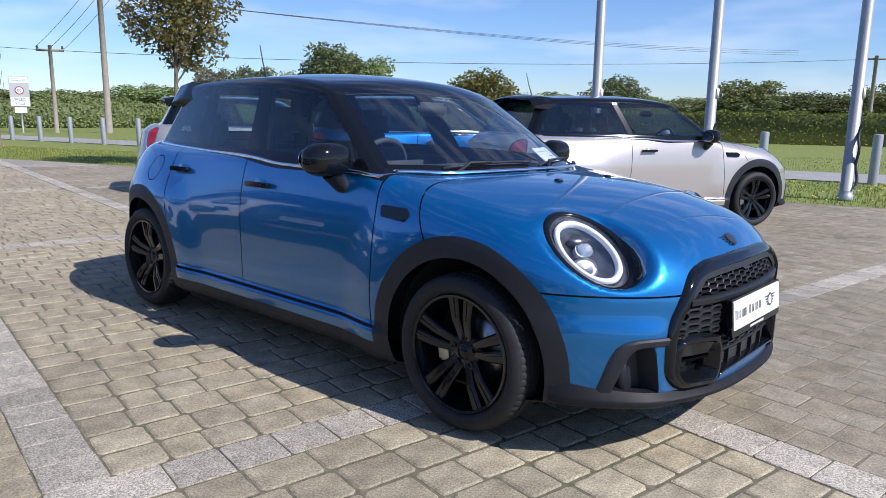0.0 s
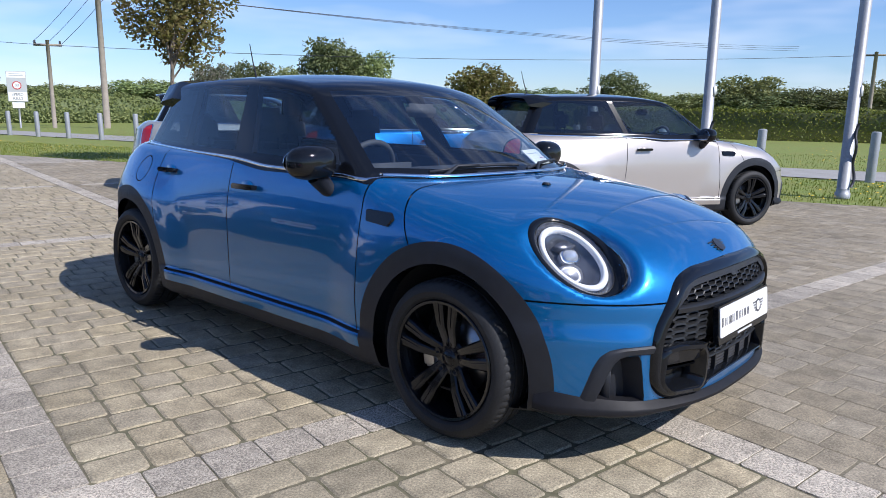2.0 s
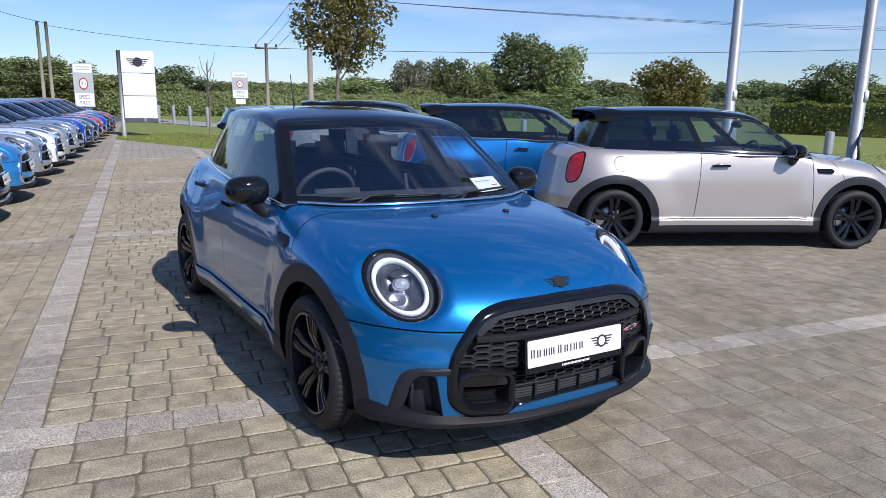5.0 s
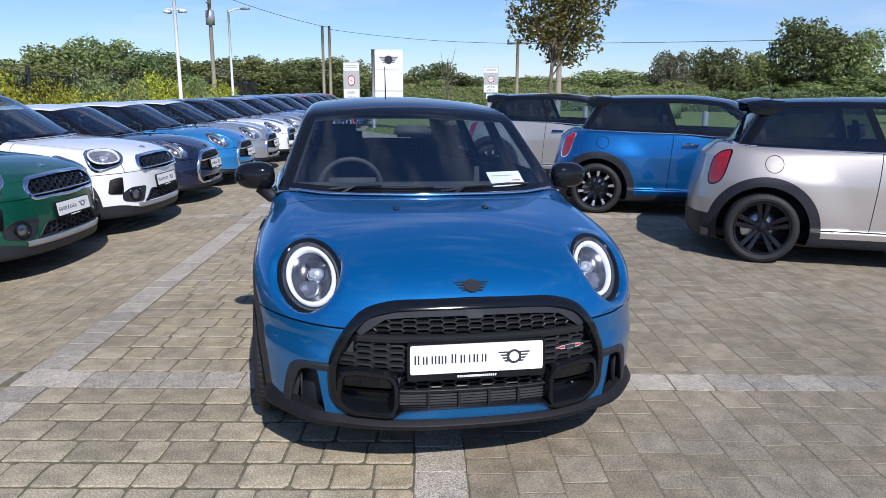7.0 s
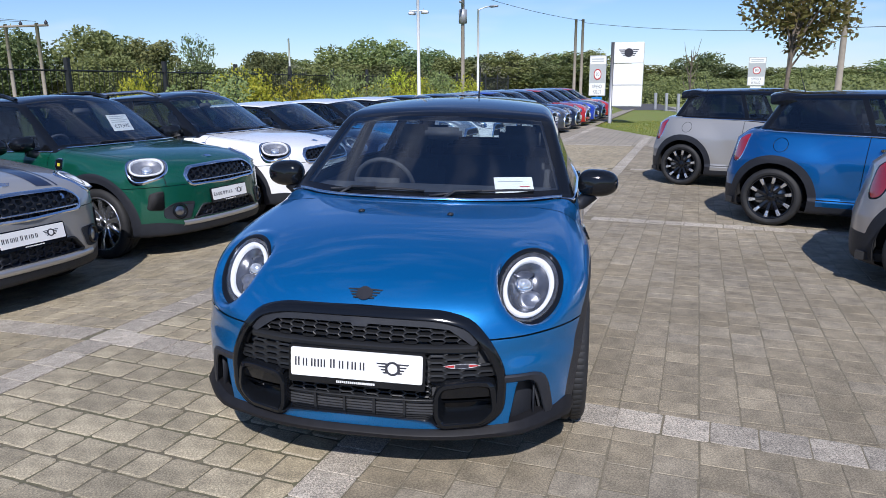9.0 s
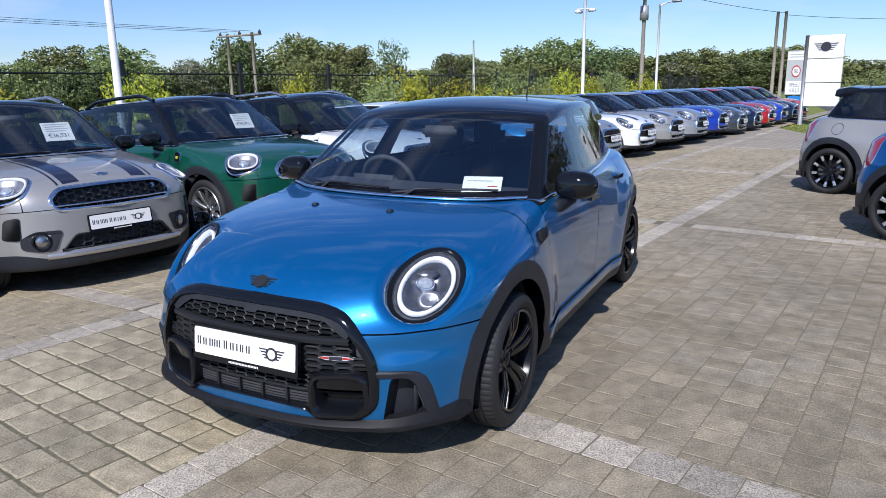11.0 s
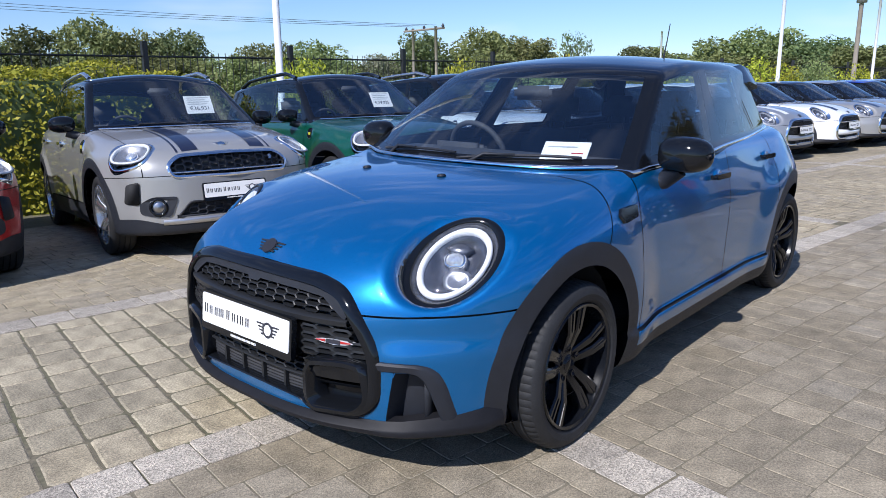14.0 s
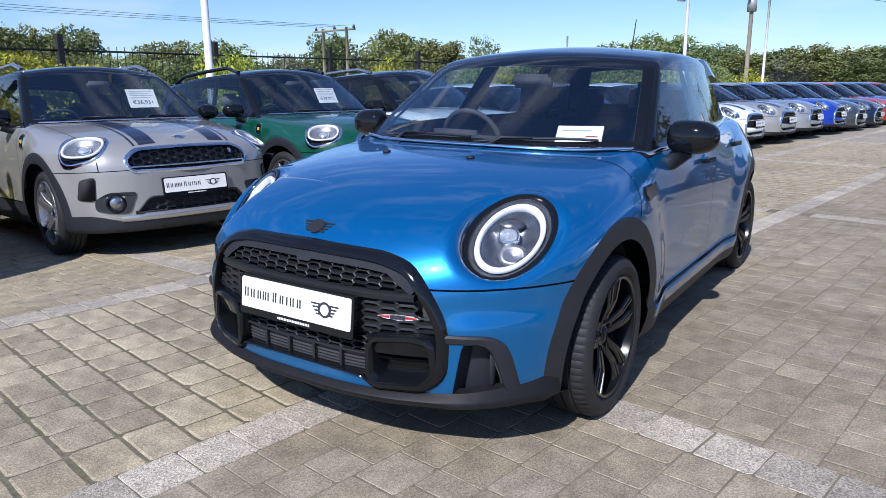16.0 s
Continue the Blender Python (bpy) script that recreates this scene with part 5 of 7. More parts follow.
            mk("inlet_back", *f((V, [(2 * i, 2 * i + 2, 2 * i + 3, 2 * i + 1) for i in range(8)])), M_GLOSSBLACK, o)
        add_plate(root, S, .497, x_push=.012)
        if detail:
            em = lambda q, h0, h1: (lambda pts: (lambda X: ([(X[i] + h, p[0], p[1]) for h in (h1, h0) for i, p in enumerate(pts)], [tuple(range(len(pts))), tuple(reversed(range(len(pts), 2 * len(pts))))] + [(i, len(pts) + i, len(pts) + (i + 1) % len(pts), (i + 1) % len(pts)) for i in range(len(pts))]))(surface_x(S, [abs(p[0]) for p in pts], [p[1] for p in pts])))(q)
            eb = mk("grille_emblem", *em([(.318, .500), (.345, .506), (.386, .509), (.427, .506), (.452, .500), (.427, .493), (.386, .490), (.345, .493)], -.026, -.010), mat("emblem_silver", (0.62, 0.63, 0.65), 0.35, 0.2), root, "small silver emblem with red ends", smooth=False)
            for a0, a1 in ((.326, .358), (.412, .444)):
                mk("emblem_end", *em([(a0, .4985), (a1, .4960), (a1, .5045), (a0, .5015)] if a0 < .4 else [(a0, .4960), (a1, .4985), (a1, .5015), (a0, .5045)], -.012, -.0085), M_RED, eb, smooth=False)
            mk("emblem_bar", *em([(.362, .493), (.410, .493), (.410, .506), (.362, .506)], -.012, -.008), M_INK, eb, smooth=False)
        bx = [float(surface_x(S, [0], [.755])[0])]
        pz = np.array([[1.955, 0, .735]])
        for _ in range(6):
            pz = pz - gradient(S, pz) * solid(S, pz)[:, None]
        nn = gradient(S, pz)[0]
        upv = np.cross(nn, (0, 1.0, 0))
        upv = upv if upv[2] > 0 else -upv
        add_badge(root, lambda u, v, hh: pz[0] + np.array([0, u, 0]) + upv * v + nn * (hh + .001 - .9 * u * u), 1.02, mat("badge_dark", (0.05, 0.05, 0.055), 0.3, 0.6))
        for s in (1, -1):
            f = (lambda q: q) if s > 0 else mirrored
            zz = float(surface_z(S, [1.295], [.21])[0])
            mk("washer_jet", *f(xform(g_box(-.016, .016, -.013, .013, -.004, .010, .004), pose(1.295, .21, zz))), M_PLASTIC, root)
        # side indicator plates on the wings
        for s in (1, -1):
            f = (lambda q: q) if s > 0 else mirrored
            pts = round_poly([(-.095, .018), (.06, .018), (.088, -.004), (.062, -.036), (-.085, -.030)], .008, 2)
            V = []
            for hh in (0, .010):
                q = np.array(pts) * (1 if hh == 0 else .93)
                Y = surface_y(S, .93 + q[:, 0], .81 + q[:, 1])
                V += [(.93 + q[i, 0], Y[i] + hh, .81 + q[i, 1]) for i in range(len(q))]
            n = len(pts)
            o = mk("side_indicator", *f((V, [tuple(range(n, 2 * n))] + [(i, (i + 1) % n, n + (i + 1) % n, n + i) for i in range(n)])), M_GLOSSBLACK, root)
            sharp(o)
    else:
        g = sharp(mk("grille_frame", *follow_frame(S, SUVGRILLE, [(-.006, -.02), (-.006, .010), (.004, .016), (.018, .012), (.024, -.03)]), M_CHROME if trim != "black" else M_GLOSSBLACK, root), 40)
        mk("grille_mesh", *hex_mesh(S, [(-.39, .803), (.39, .803), (.48, .74), (.455, .66), (-.455, .66), (-.48, .74)], .080, .046, .025, .0045, .81, .645, .50, .012), M_GLOSSBLACK, g)
        ys = np.linspace(-.47, .47, 21)
        X = surface_x(S, np.abs(ys), np.full(21, .682)) + .002
        V = [(X[i] + o, ys[i], zz) for i in range(21) for o, zz in ((-.004, .689), (.005, .683), (-.002, .676), (-.03, .676), (-.03, .689))]
        mk("grille_bar", V, [(i * 5 + k, i * 5 + (k + 1) % 5, (i + 1) * 5 + (k + 1) % 5, (i + 1) * 5 + k) for i in range(20) for k in range(5)], M_CHROME, g)
        mk("grille_emblem", *patch_on_nose(S, [(.325, .742), (.352, .742), (.366, .762), (.358, .776), (.338, .778), (.330, .766), (.344, .760)], .004, .012), M_CHROME, g, "small bright emblem", smooth=False)
        for s in (1, -1):
            f = (lambda q: q) if s > 0 else mirrored
            pts = round_poly([(-.048, -.058), (.048, -.058), (.048, .058), (-.048, .058)], .04, 4)
            for nm_, sc_, h0, h1, m_ in (("side_badge", 1.0, -.004, .008, M_CHROME), ("badge_centre", .82, .004, .011, M_GLOSSBLACK)):
                q = np.array(pts) * sc_
                Y = surface_y(S, .955 + q[:, 0], .90 + q[:, 1])
                n = len(q)
                V = [(.955 + q[i, 0], Y[i] + hh, .90 + q[i, 1]) for hh in (h0, h1) for i in range(n)]
                ob_ = mk(nm_, *f((V, [tuple(range(n, 2 * n))] + [(i, (i + 1) % n, n + (i + 1) % n, n + i) for i in range(n)])), m_, root if nm_ == "side_badge" else bd_, smooth=False)
                bd_ = ob_ if nm_ == "side_badge" else bd_
            yb = float(surface_y(S, [.955], [.90])[0])
            mk("badge_mark", *f(g_box(.940, .972, yb, yb + .0135, .885, .915, .003)), MATS.get("yellow_enamel") or mat("yellow_enamel", (0.62, 0.55, 0.05), 0.3), bd_, smooth=False)
        g2 = mk("intake_frame", *follow_frame(S, SUVLOWER, [(-.006, -.01), (-.003, .008), (.012, .006), (.018, -.04)]), M_PLASTIC, root)
        mk("intake_mesh", *hex_mesh(S, [(-.35, .447), (.35, .447), (.44, .34), (-.44, .34)], .080, .046, .02, .0045, .45, .335, .50, .02), M_PLASTIC, g2)
        add_plate(root, S, .525, x_push=.012)
        ys = np.linspace(-.56, .56, 21)
        X = surface_x(S, np.abs(ys), np.full(21, .300)) + .004
        V = [(X[i] + o, ys[i], zz) for i in range(21) for o, zz in ((0, .328), (.008, .308), (0, .280), (-.03, .280), (-.03, .328))]
        mk("skid_bar", V, [(i * 5 + k, i * 5 + (k + 1) % 5, (i + 1) * 5 + (k + 1) % 5, (i + 1) * 5 + k) for i in range(20) for k in range(5)], M_SILVERTRIM, root)
        for s in (1, -1):
            f = (lambda q: q) if s > 0 else mirrored
            xx = float(surface_x(S, [.585], [.425])[0]) + .006
            fp_ = round_poly([(.44, .50), (.62, .505), (.70, .455), (.70, .37), (.60, .345), (.50, .345)], .03, 3)
            mk("fog_panel", *f(patch_on_nose(S, fp_, .010, .04)), M_PLASTIC, root, smooth=False)
            fog = xform(g_lathe([(.068, -.03), (.068, .006), (.058, .012), (.052, .004), (.050, -.012), (.001, -.015)], 24, "x"), pose(xx + .004, .585, .425, 0, 0, 22))
            o = mk("fog_lamp", *f(fog), M_GLOSSBLACK, root)
            mk("fog_lens", *f(xform(g_lathe([(.046, -.008), (.03, .0), (.001, .003)], 20, "x"), pose(xx + .004, .585, .425, 0, 0, 22))), M_STEEL, o)
            inl = round_poly([(.69, .625), (.765, .605), (.785, .455), (.70, .445)], .02, 2)
            mk("corner_inlet", *f(patch_on_nose(S, inl, .016, .05)), M_DARK, root)
        pz = np.array([[1.98, 0, .93]])
        for _ in range(6):
            pz = pz - gradient(S, pz) * solid(S, pz)[:, None]
        nn = gradient(S, pz)[0]
        upv = np.cross(nn, (0, 1.0, 0))
        upv = upv if upv[2] > 0 else -upv
        add_badge(root, lambda u, v, hh: pz[0] + np.array([0, u, 0]) + upv * v + nn * (hh + .001 - .5 * u * u), 1.0, M_CHROME)
        if rails:
            for s in (1, -1):
                pts = []
                for i in range(13):
                    t = i / 12
                    xx = .15 - 1.65 * t
                    zz = float(surface_z(S, [xx], [.56])[0])
                    pts.append((xx, s * (.575 - .03 * t), zz + .012 + .05 * min(1, 6 * min(t, 1 - t))))
                mk("roof_rail", *g_tube(pts, .022, 8), rails, root)
    if stripes:
        for s in (1, -1):
            for y0, y1 in ((.215, .345), (.375, .392)):
                xs = np.linspace(1.06, 2.02 if suv else 1.9, 24)
                V = []
                for xx in xs:
                    for yy in (y0, y1):
                        zz = float(surface_z(S, [xx], [yy])[0])
                        V.append((xx, s * yy, zz + .0025))
                Fc = [(2 * i, 2 * i + 2, 2 * i + 3, 2 * i + 1) if s < 0 else (2 * i, 2 * i + 1, 2 * i + 3, 2 * i + 2) for i in range(23)]
                mk("bonnet_stripe", V, Fc, stripes, root, "dark bonnet stripe")
    # handles
    hs = {"5door": [(-.035, .845), (-.85, .872)], "3door": [(-.16, .85)], "suv": [(-.05, .93), (-.93, .955)]}[kind]
    for hx, hz in hs:
        for s in (1, -1):
            add_handle(root, S, hx, hz, s, M_GLOSSBLACK if trim == "black" else M_CHROME, paint_m)
    # wipers
    for y0, y1 in ((-.50, .02), (.05, .56)):
        pts = []
        for i in range(9):
            yy = y0 + (y1 - y0) * i / 8
            zz = S["belt"] + .008 + .022 * math.sin(i / 8 * 2.2)
            P = np.array([[1.3, yy, zz]])
            lo, hi = .5, 1.4
            for _ in range(24):
                md = (lo + hi) / 2
                if solid(S, np.array([[md, yy, zz]]))[0] < 0:
                    lo = md
                else:
                    hi = md
            pts.append((lo + .010, yy, zz + .006))
        w = mk("wiper_blade", *g_tube(pts, .0065, 6), M_PLASTIC, root)
        a0 = pts[0]
        mk("wiper_arm", *g_tube([(a0[0] + .03, y0 + .04, S["belt"] - .015), (pts[2][0] + .012, pts[2][1], pts[2][2] + .012), (pts[4][0] + .004, pts[4][1], pts[4][2] + .004)], [.009, .007, .005], 6), M_PLASTIC, w)
    # aerial
    az = float(surface_z(S, [-1.12], [0])[0])
    ae = mk("aerial", *g_tube([(-1.12, 0, az - .01), (-1.17, 0, az + .13), (-1.20, 0, az + .24)], [.007, .004, .003], 6), M_PLASTIC, root)
    gx = S["gr"] + .06 if not suv else -1.98
    zz = 0
    V = []
    ys = np.linspace(-.50, .50, 15)
    for yy in ys:
        zt_ = float(surface_z(S, [gx + .34], [abs(yy)])[0])
        for dx, dz in ((.32, .0), (.16, .012), (.02, -.01), (.0, -.024), (.04, -.035), (.26, -.05)):
            V.append((gx + dx + .08 * (yy / .5) ** 2, yy, zt_ + dz))
    Fc = [(i * 6 + k, i * 6 + (k + 1) % 6, (i + 1) * 6 + (k + 1) % 6, (i + 1) * 6 + k) for i in range(14) for k in range(6)]
    Fc += [tuple(range(6)), tuple(reversed(range(84, 90)))]
    sharp(mk("roof_spoiler", V, Fc, M_GLOSSBLACK, root), 40)
    return root


# ---- ground, paving and planting ----
E1, E2 = Vector((0.9895, -0.1444)), Vector((0.1444 + 0.033 * 0.9895, 0.9895 - 0.033 * 0.1444))


def lay(u, v, z=0.0):
    """A place on the yard from its own two directions: along the bands, and across them."""
    p = E1 * u + E2 * v
    return (p.x, p.y, z)


VERGE = Vector((1.0, 0.324)).normalized()          # the yard's edge runs this way
VERGE_N = Vector((-VERGE.y, VERGE.x))


def verge(s, d, z=0.0):
    """A place s metres along the yard's grass edge and d metres beyond it."""
    p = Vector((0, 8.2)) + VERGE * s + VERGE_N * d
    return (p.x, p.y, z)


def yard_z(x, y):
    """The yard lies level, but falls away under the long row of cars."""
    return -0.055 * min(max(-1.955 - (0.1444 * x + 0.9895 * y), 0.0), 6.3)


def land_z(x, y):
    """The grassland round the yard: level with it along the verge, lower behind the fence."""
    d = (Vector((x, y)) - Vector((0, 8.2))).dot(VERGE_N)
    return -0.035 - 0.62 * min(max((-d - 1.0) / 5.0, 0.0), 1.0)


def in_yard(x, y, m=0.0):
    return (Vector((x, y)) - Vector((0, 8.2))).dot(VERGE_N) < -m


def brick_mat(name, c1, c2, mortar, w, hgt, rot):
    m = bpy.data.materials.new(name)
    m.use_nodes = True
    nt = m.node_tree
    p = nt.nodes["Principled BSDF"]
    p.inputs["Roughness"].default_value = 0.85
    tc = nt.nodes.new("ShaderNodeTexCoord")
    mp = nt.nodes.new("ShaderNodeMapping")
    mp.inputs["Rotation"].default_value = (0, 0, rot)
    bt = nt.nodes.new("ShaderNodeTexBrick")
    bt.inputs["Scale"].default_value = 1.0
    bt.inputs["Brick Width"].default_value, bt.inputs["Row Height"].default_value = w, hgt
    bt.inputs["Mortar Size"].default_value = 0.006
    bt.inputs["Color1"].default_value, bt.inputs["Color2"].default_value, bt.inputs["Mortar"].default_value = (*c1, 1), (*c2, 1), (*mortar, 1)
    n1 = nt.nodes.new("ShaderNodeTexNoise")
    n1.inputs["Scale"].default_value = 0.6
    n1.inputs["Detail"].default_value = 8
    mr = nt.nodes.new("ShaderNodeMapRange")
    mr.inputs["To Min"].default_value, mr.inputs["To Max"].default_value = 0.75, 1.25
    sc = nt.nodes.new("ShaderNodeVectorMath")
    sc.operation = "SCALE"
    L = nt.links.new
    L(tc.outputs["Object"], mp.inputs["Vector"]), L(mp.outputs[0], bt.inputs["Vector"]), L(tc.outputs["Object"], n1.inputs["Vector"])
    L(n1.outputs[0], mr.inputs["Value"]), L(bt.outputs["Color"], sc.inputs[0]), L(mr.outputs[0], sc.inputs["Scale"]), L(sc.outputs[0], p.inputs["Base Color"])
    MATS[name] = m
    return m


def weather(m, amount=0.25, scale=0.7):
    """Broad stains over a whole floor, in world size, multiplied into a material's colour."""
    nt = m.node_tree
    p = nt.nodes["Principled BSDF"]
    src = p.inputs["Base Color"].links[0].from_socket
    geo = nt.nodes.new("ShaderNodeNewGeometry")
    n1 = nt.nodes.new("ShaderNodeTexNoise")
    n1.inputs["Scale"].default_value = scale
    n1.inputs["Detail"].default_value = 6
    n1.inputs["Roughness"].default_value = 0.65
    mr = nt.nodes.new("ShaderNodeMapRange")
    mr.inputs["From Min"].default_value, mr.inputs["From Max"].default_value = 0.3, 0.7
    mr.inputs["To Min"].default_value, mr.inputs["To Max"].default_value = 1 - amount, 1 + amount
    sc = nt.nodes.new("ShaderNodeVectorMath")
    sc.operation = "SCALE"
    L = nt.links.new
    L(geo.outputs["Position"], n1.inputs["Vector"]), L(n1.outputs[0], mr.inputs["Value"]), L(src, sc.inputs[0]), L(mr.outputs[0], sc.inputs["Scale"]), L(sc.outputs[0], p.inputs["Base Color"])
    return m


PAV_A, PAV_B = (0.372, 0.312, 0.203), (0.258, 0.222, 0.158)
M_PAVER = weather(mat("paver", PAV_A, 0.85, grain=0.26, vary=0.45, scale=9, bump=0.35, bscale=260, per=0.15, island=True, color2=PAV_B))
M_PAVER1 = weather(mat("paver_single", (0.300, 0.258, 0.177), 0.85, grain=0.26, vary=0.45, scale=9, bump=0.35, bscale=260, per=0.19))
M_PAVER_R = weather(mat("paver_smooth", (0.288, 0.241, 0.164), 0.85, grain=0.26, vary=0.42, scale=9, bump=0.35, bscale=260, per=0.23, island=True, color2=(0.225, 0.195, 0.145)))
M_GRANITE = weather(mat("granite_sett", (0.372, 0.330, 0.268), 0.8, grain=0.5, vary=0.25, scale=14, bump=0.4, bscale=260, per=0.16, island=True))
M_GRANITE1 = weather(mat("granite_sett_single", (0.372, 0.330, 0.268), 0.8, grain=0.5, vary=0.25, scale=14, bump=0.4, bscale=260, per=0.16))
M_JOINT = mat("joint_sand", (0.165, 0.143, 0.095), 0.95, vary=0.5, scale=3, color2=(0.100, 0.094, 0.054))
M_FARPAVE = brick_mat("far_paving", (0.345, 0.30, 0.23), (0.28, 0.252, 0.205), (0.15, 0.13, 0.095), 0.2, 0.18, radians(8.3))
M_GRASS = mat("grass", (0.215, 0.235, 0.050), 0.9, vary=0.5, scale=1.6, bump=1.0, bscale=30, color2=(0.140, 0.180, 0.034))
M_PATH = mat("footpath", (0.30, 0.29, 0.27), 0.9, vary=0.15, scale=2, bump=0.3, bscale=80)
M_ASPHALT = mat("asphalt", (0.09, 0.09, 0.092), 0.85, vary=0.2, scale=2, bump=0.3, bscale=90)

# one sheet of grassland to the horizon
gv, gf, k = [], [], 90
for i in range(k + 1):
    for j in range(k + 1):
        a, b = (i / k - .5) * 2, (j / k - .5) * 2
        gx, gy = math.copysign(abs(a) ** 2.2, a) * 1500, math.copysign(abs(b) ** 2.2, b) * 1500
        gv.append((gx, gy, land_z(gx, gy)))
for i in range(k):
    for j in range(k):
        gf.append((i * (k + 1) + j, (i + 1) * (k + 1) + j, (i + 1) * (k + 1) + j + 1, i * (k + 1) + j + 1))
tagged(mk("ground", gv, gf, M_GRASS), "short mown grass with yellow flowers", "ground", kind="structure")
FAR_U, NEAR_U = -13.79, 11.5
# the yard's bed, a slab with its edge against the grass
YC = -22.79                                        # where the verge meets the fall
yard = [verge(YC, 0)[:2], verge(12.6, 0)[:2], lay(11.6, -1.955)[:2], verge(YC, 0)[:2], lay(-41, -1.955)[:2], lay(11.6, -8.2)[:2], lay(-41, -8.2)[:2]]
V = [(x, y, (yard_z(x, y) if i != 0 and i != 3 else 0) - z) for z in (.0042, .2) for i, (x, y) in enumerate(yard)]
tagged(mk("yard_bed", V, [(2, 1, 0), (6, 5, 2, 4), (0, 1, 8, 7), (1, 2, 9, 8), (2, 5, 12, 9), (5, 6, 13, 12), (6, 4, 11, 13)], M_JOINT, smooth=False), "sandy joint bed under the paving", "ground", kind="structure")
sand = [lay(FAR_U, .30)[:2], lay(NEAR_U, .30)[:2], verge(12.6, 0)[:2], verge(YC, 0)[:2]]
tagged(mk("joint_sand", [(x, y, -.0016) for x, y in sand], [(0, 1, 2, 3)], mat("pale_joint_sand", (0.215, 0.185, 0.128), 0.95, vary=0.45, scale=5, color2=(0.140, 0.122, 0.083)), smooth=False), "pale sand swept into the paving joints", "ground", kind="structure")
# far paving, where stones are too small to tell apart


def flat(name, pts, z, material, label, cat):
    ob = mk(name, [(x, y, z) for x, y in pts], [tuple(range(len(pts)))], material, smooth=False)
    return tagged(ob, label, cat, kind="structure")


flat("pavement_far", [lay(FAR_U, -1.955)[:2], lay(FAR_U, 1.9)[:2], verge(YC, 0)[:2]], -.001, M_FARPAVE, "tan block paving", "pavement")
fp = [lay(-39, -8), lay(FAR_U, -8), lay(FAR_U, -1.955), lay(-39, -1.955)]
tagged(mk("pavement_far_slope", [(q[0], q[1], yard_z(q[0], q[1]) - .001) for q in fp], [(0, 1, 2, 3)], M_FARPAVE, smooth=False), "tan block paving on a gentle fall", "pavement", kind="structure")
sp = verge(0, 0)
flat("footpath", [verge(-60, 11.3)[:2], verge(1.35, 4.6)[:2], verge(25, 4.6)[:2], verge(25, 7.2)[:2], verge(1.35, 7.2)[:2], verge(-60, 13.6)[:2]], -.02, M_PATH, "grey concrete footpath through the grass", "footpath")
flat("road", [(-38, 6.0), (-38, 3.0), (-180, -6), (-180, 8)], -.015, M_ASPHALT, "grey asphalt road", "road")


def paver_rings(l, w, rng, soft):
    """Rings of a tumbled block with worn corners, from its foot to its crown, round the origin."""
    j = lambda k: (rng.random() - .5) * k
    fine = soft < .0055
    g = .0012 if fine else .0036
    x0, x1, y0, y1 = -l / 2 + g + abs(j(.004)), l / 2 - g - abs(j(.004)), -w / 2 + g + abs(j(.004)), w / 2 - g - abs(j(.004))
    c = [soft * rng.uniform(.6, 2.6) for _ in range(4)]
    e = .0028 if fine else .0055
    xm, ym = (x1 - x0) / 3, (y1 - y0) / 3
    ring = [(x0 + c[0], y0), (x0 + xm, y0 + j(e)), (x1 - xm, y0 + j(e)), (x1 - c[1], y0), (x1, y0 + c[1]), (x1 + j(e), y0 + ym), (x1 + j(e), y1 - ym), (x1, y1 - c[2]),
            (x1 - c[2], y1), (x1 - xm, y1 + j(e)), (x0 + xm, y1 + j(e)), (x0 + c[3], y1), (x0, y1 - c[3]), (x0 + j(e), y1 - ym), (x0 + j(e), y0 + ym), (x0, y0 + c[0])]
    tilt = (j(.008), j(.008), j(.0016))
    out = []
    for ins, z in ((0, -.022), (.0003, -.0018 if fine else -.0038), (soft * (.6 if fine else 1.25), .0004 if fine else .0006)):
        for X, Y in ring:
            X, Y = X * (1 - 2 * ins / l), Y * (1 - 2 * ins / w)
            out.append((X, Y, z + tilt[0] * X + tilt[1] * Y + tilt[2]))
    return out


PAV_F = [tuple(range(32, 48))] + [(r * 16 + q, r * 16 + (q + 1) % 16, (r + 1) * 16 + (q + 1) % 16, (r + 1) * 16 + q) for r in range(2) for q in range(16)]
COURSE = 0.18
LENS = (0.15, 0.18, 0.20, 0.24)
SIDE_LENS = (0.12, 0.15, 0.18, 0.20)
rngp = random.Random(4)
PAV_MESH = {}
M_PAVER_R1 = weather(mat("paver_smooth_single", (0.260, 0.220, 0.154), 0.85, grain=0.26, vary=0.42, scale=9, bump=0.35, bscale=260, per=0.18))
for kind_, mt in (("paver", M_PAVER1), ("smooth", M_PAVER_R1), ("sett", M_GRANITE1)):
    for L_ in sorted(set(LENS + SIDE_LENS)) if kind_ != "sett" else (0.2,):
        for q in range(4):
            me = bpy.data.meshes.new("paver_block")
            me.from_pydata(paver_rings(L_, COURSE if kind_ != "sett" else .205, rngp, .007 if kind_ == "paver" else .0045), [], PAV_F)
            me.materials.append(mt)
            me.update()
            PAV_MESH.setdefault((kind_, L_), []).append(me)
BANDS_U = [1.01 - 4.93 * q for q in range(-1, 4)]     # cross bands, lower edges
BANDS_V = [(-1.955, -1.75), (0.09, 0.295)]
paved = {"paver": ([], []), "smooth": ([], []), "sett": ([], [])}
single = []
ang_u = math.atan2(E1.y, E1.x)


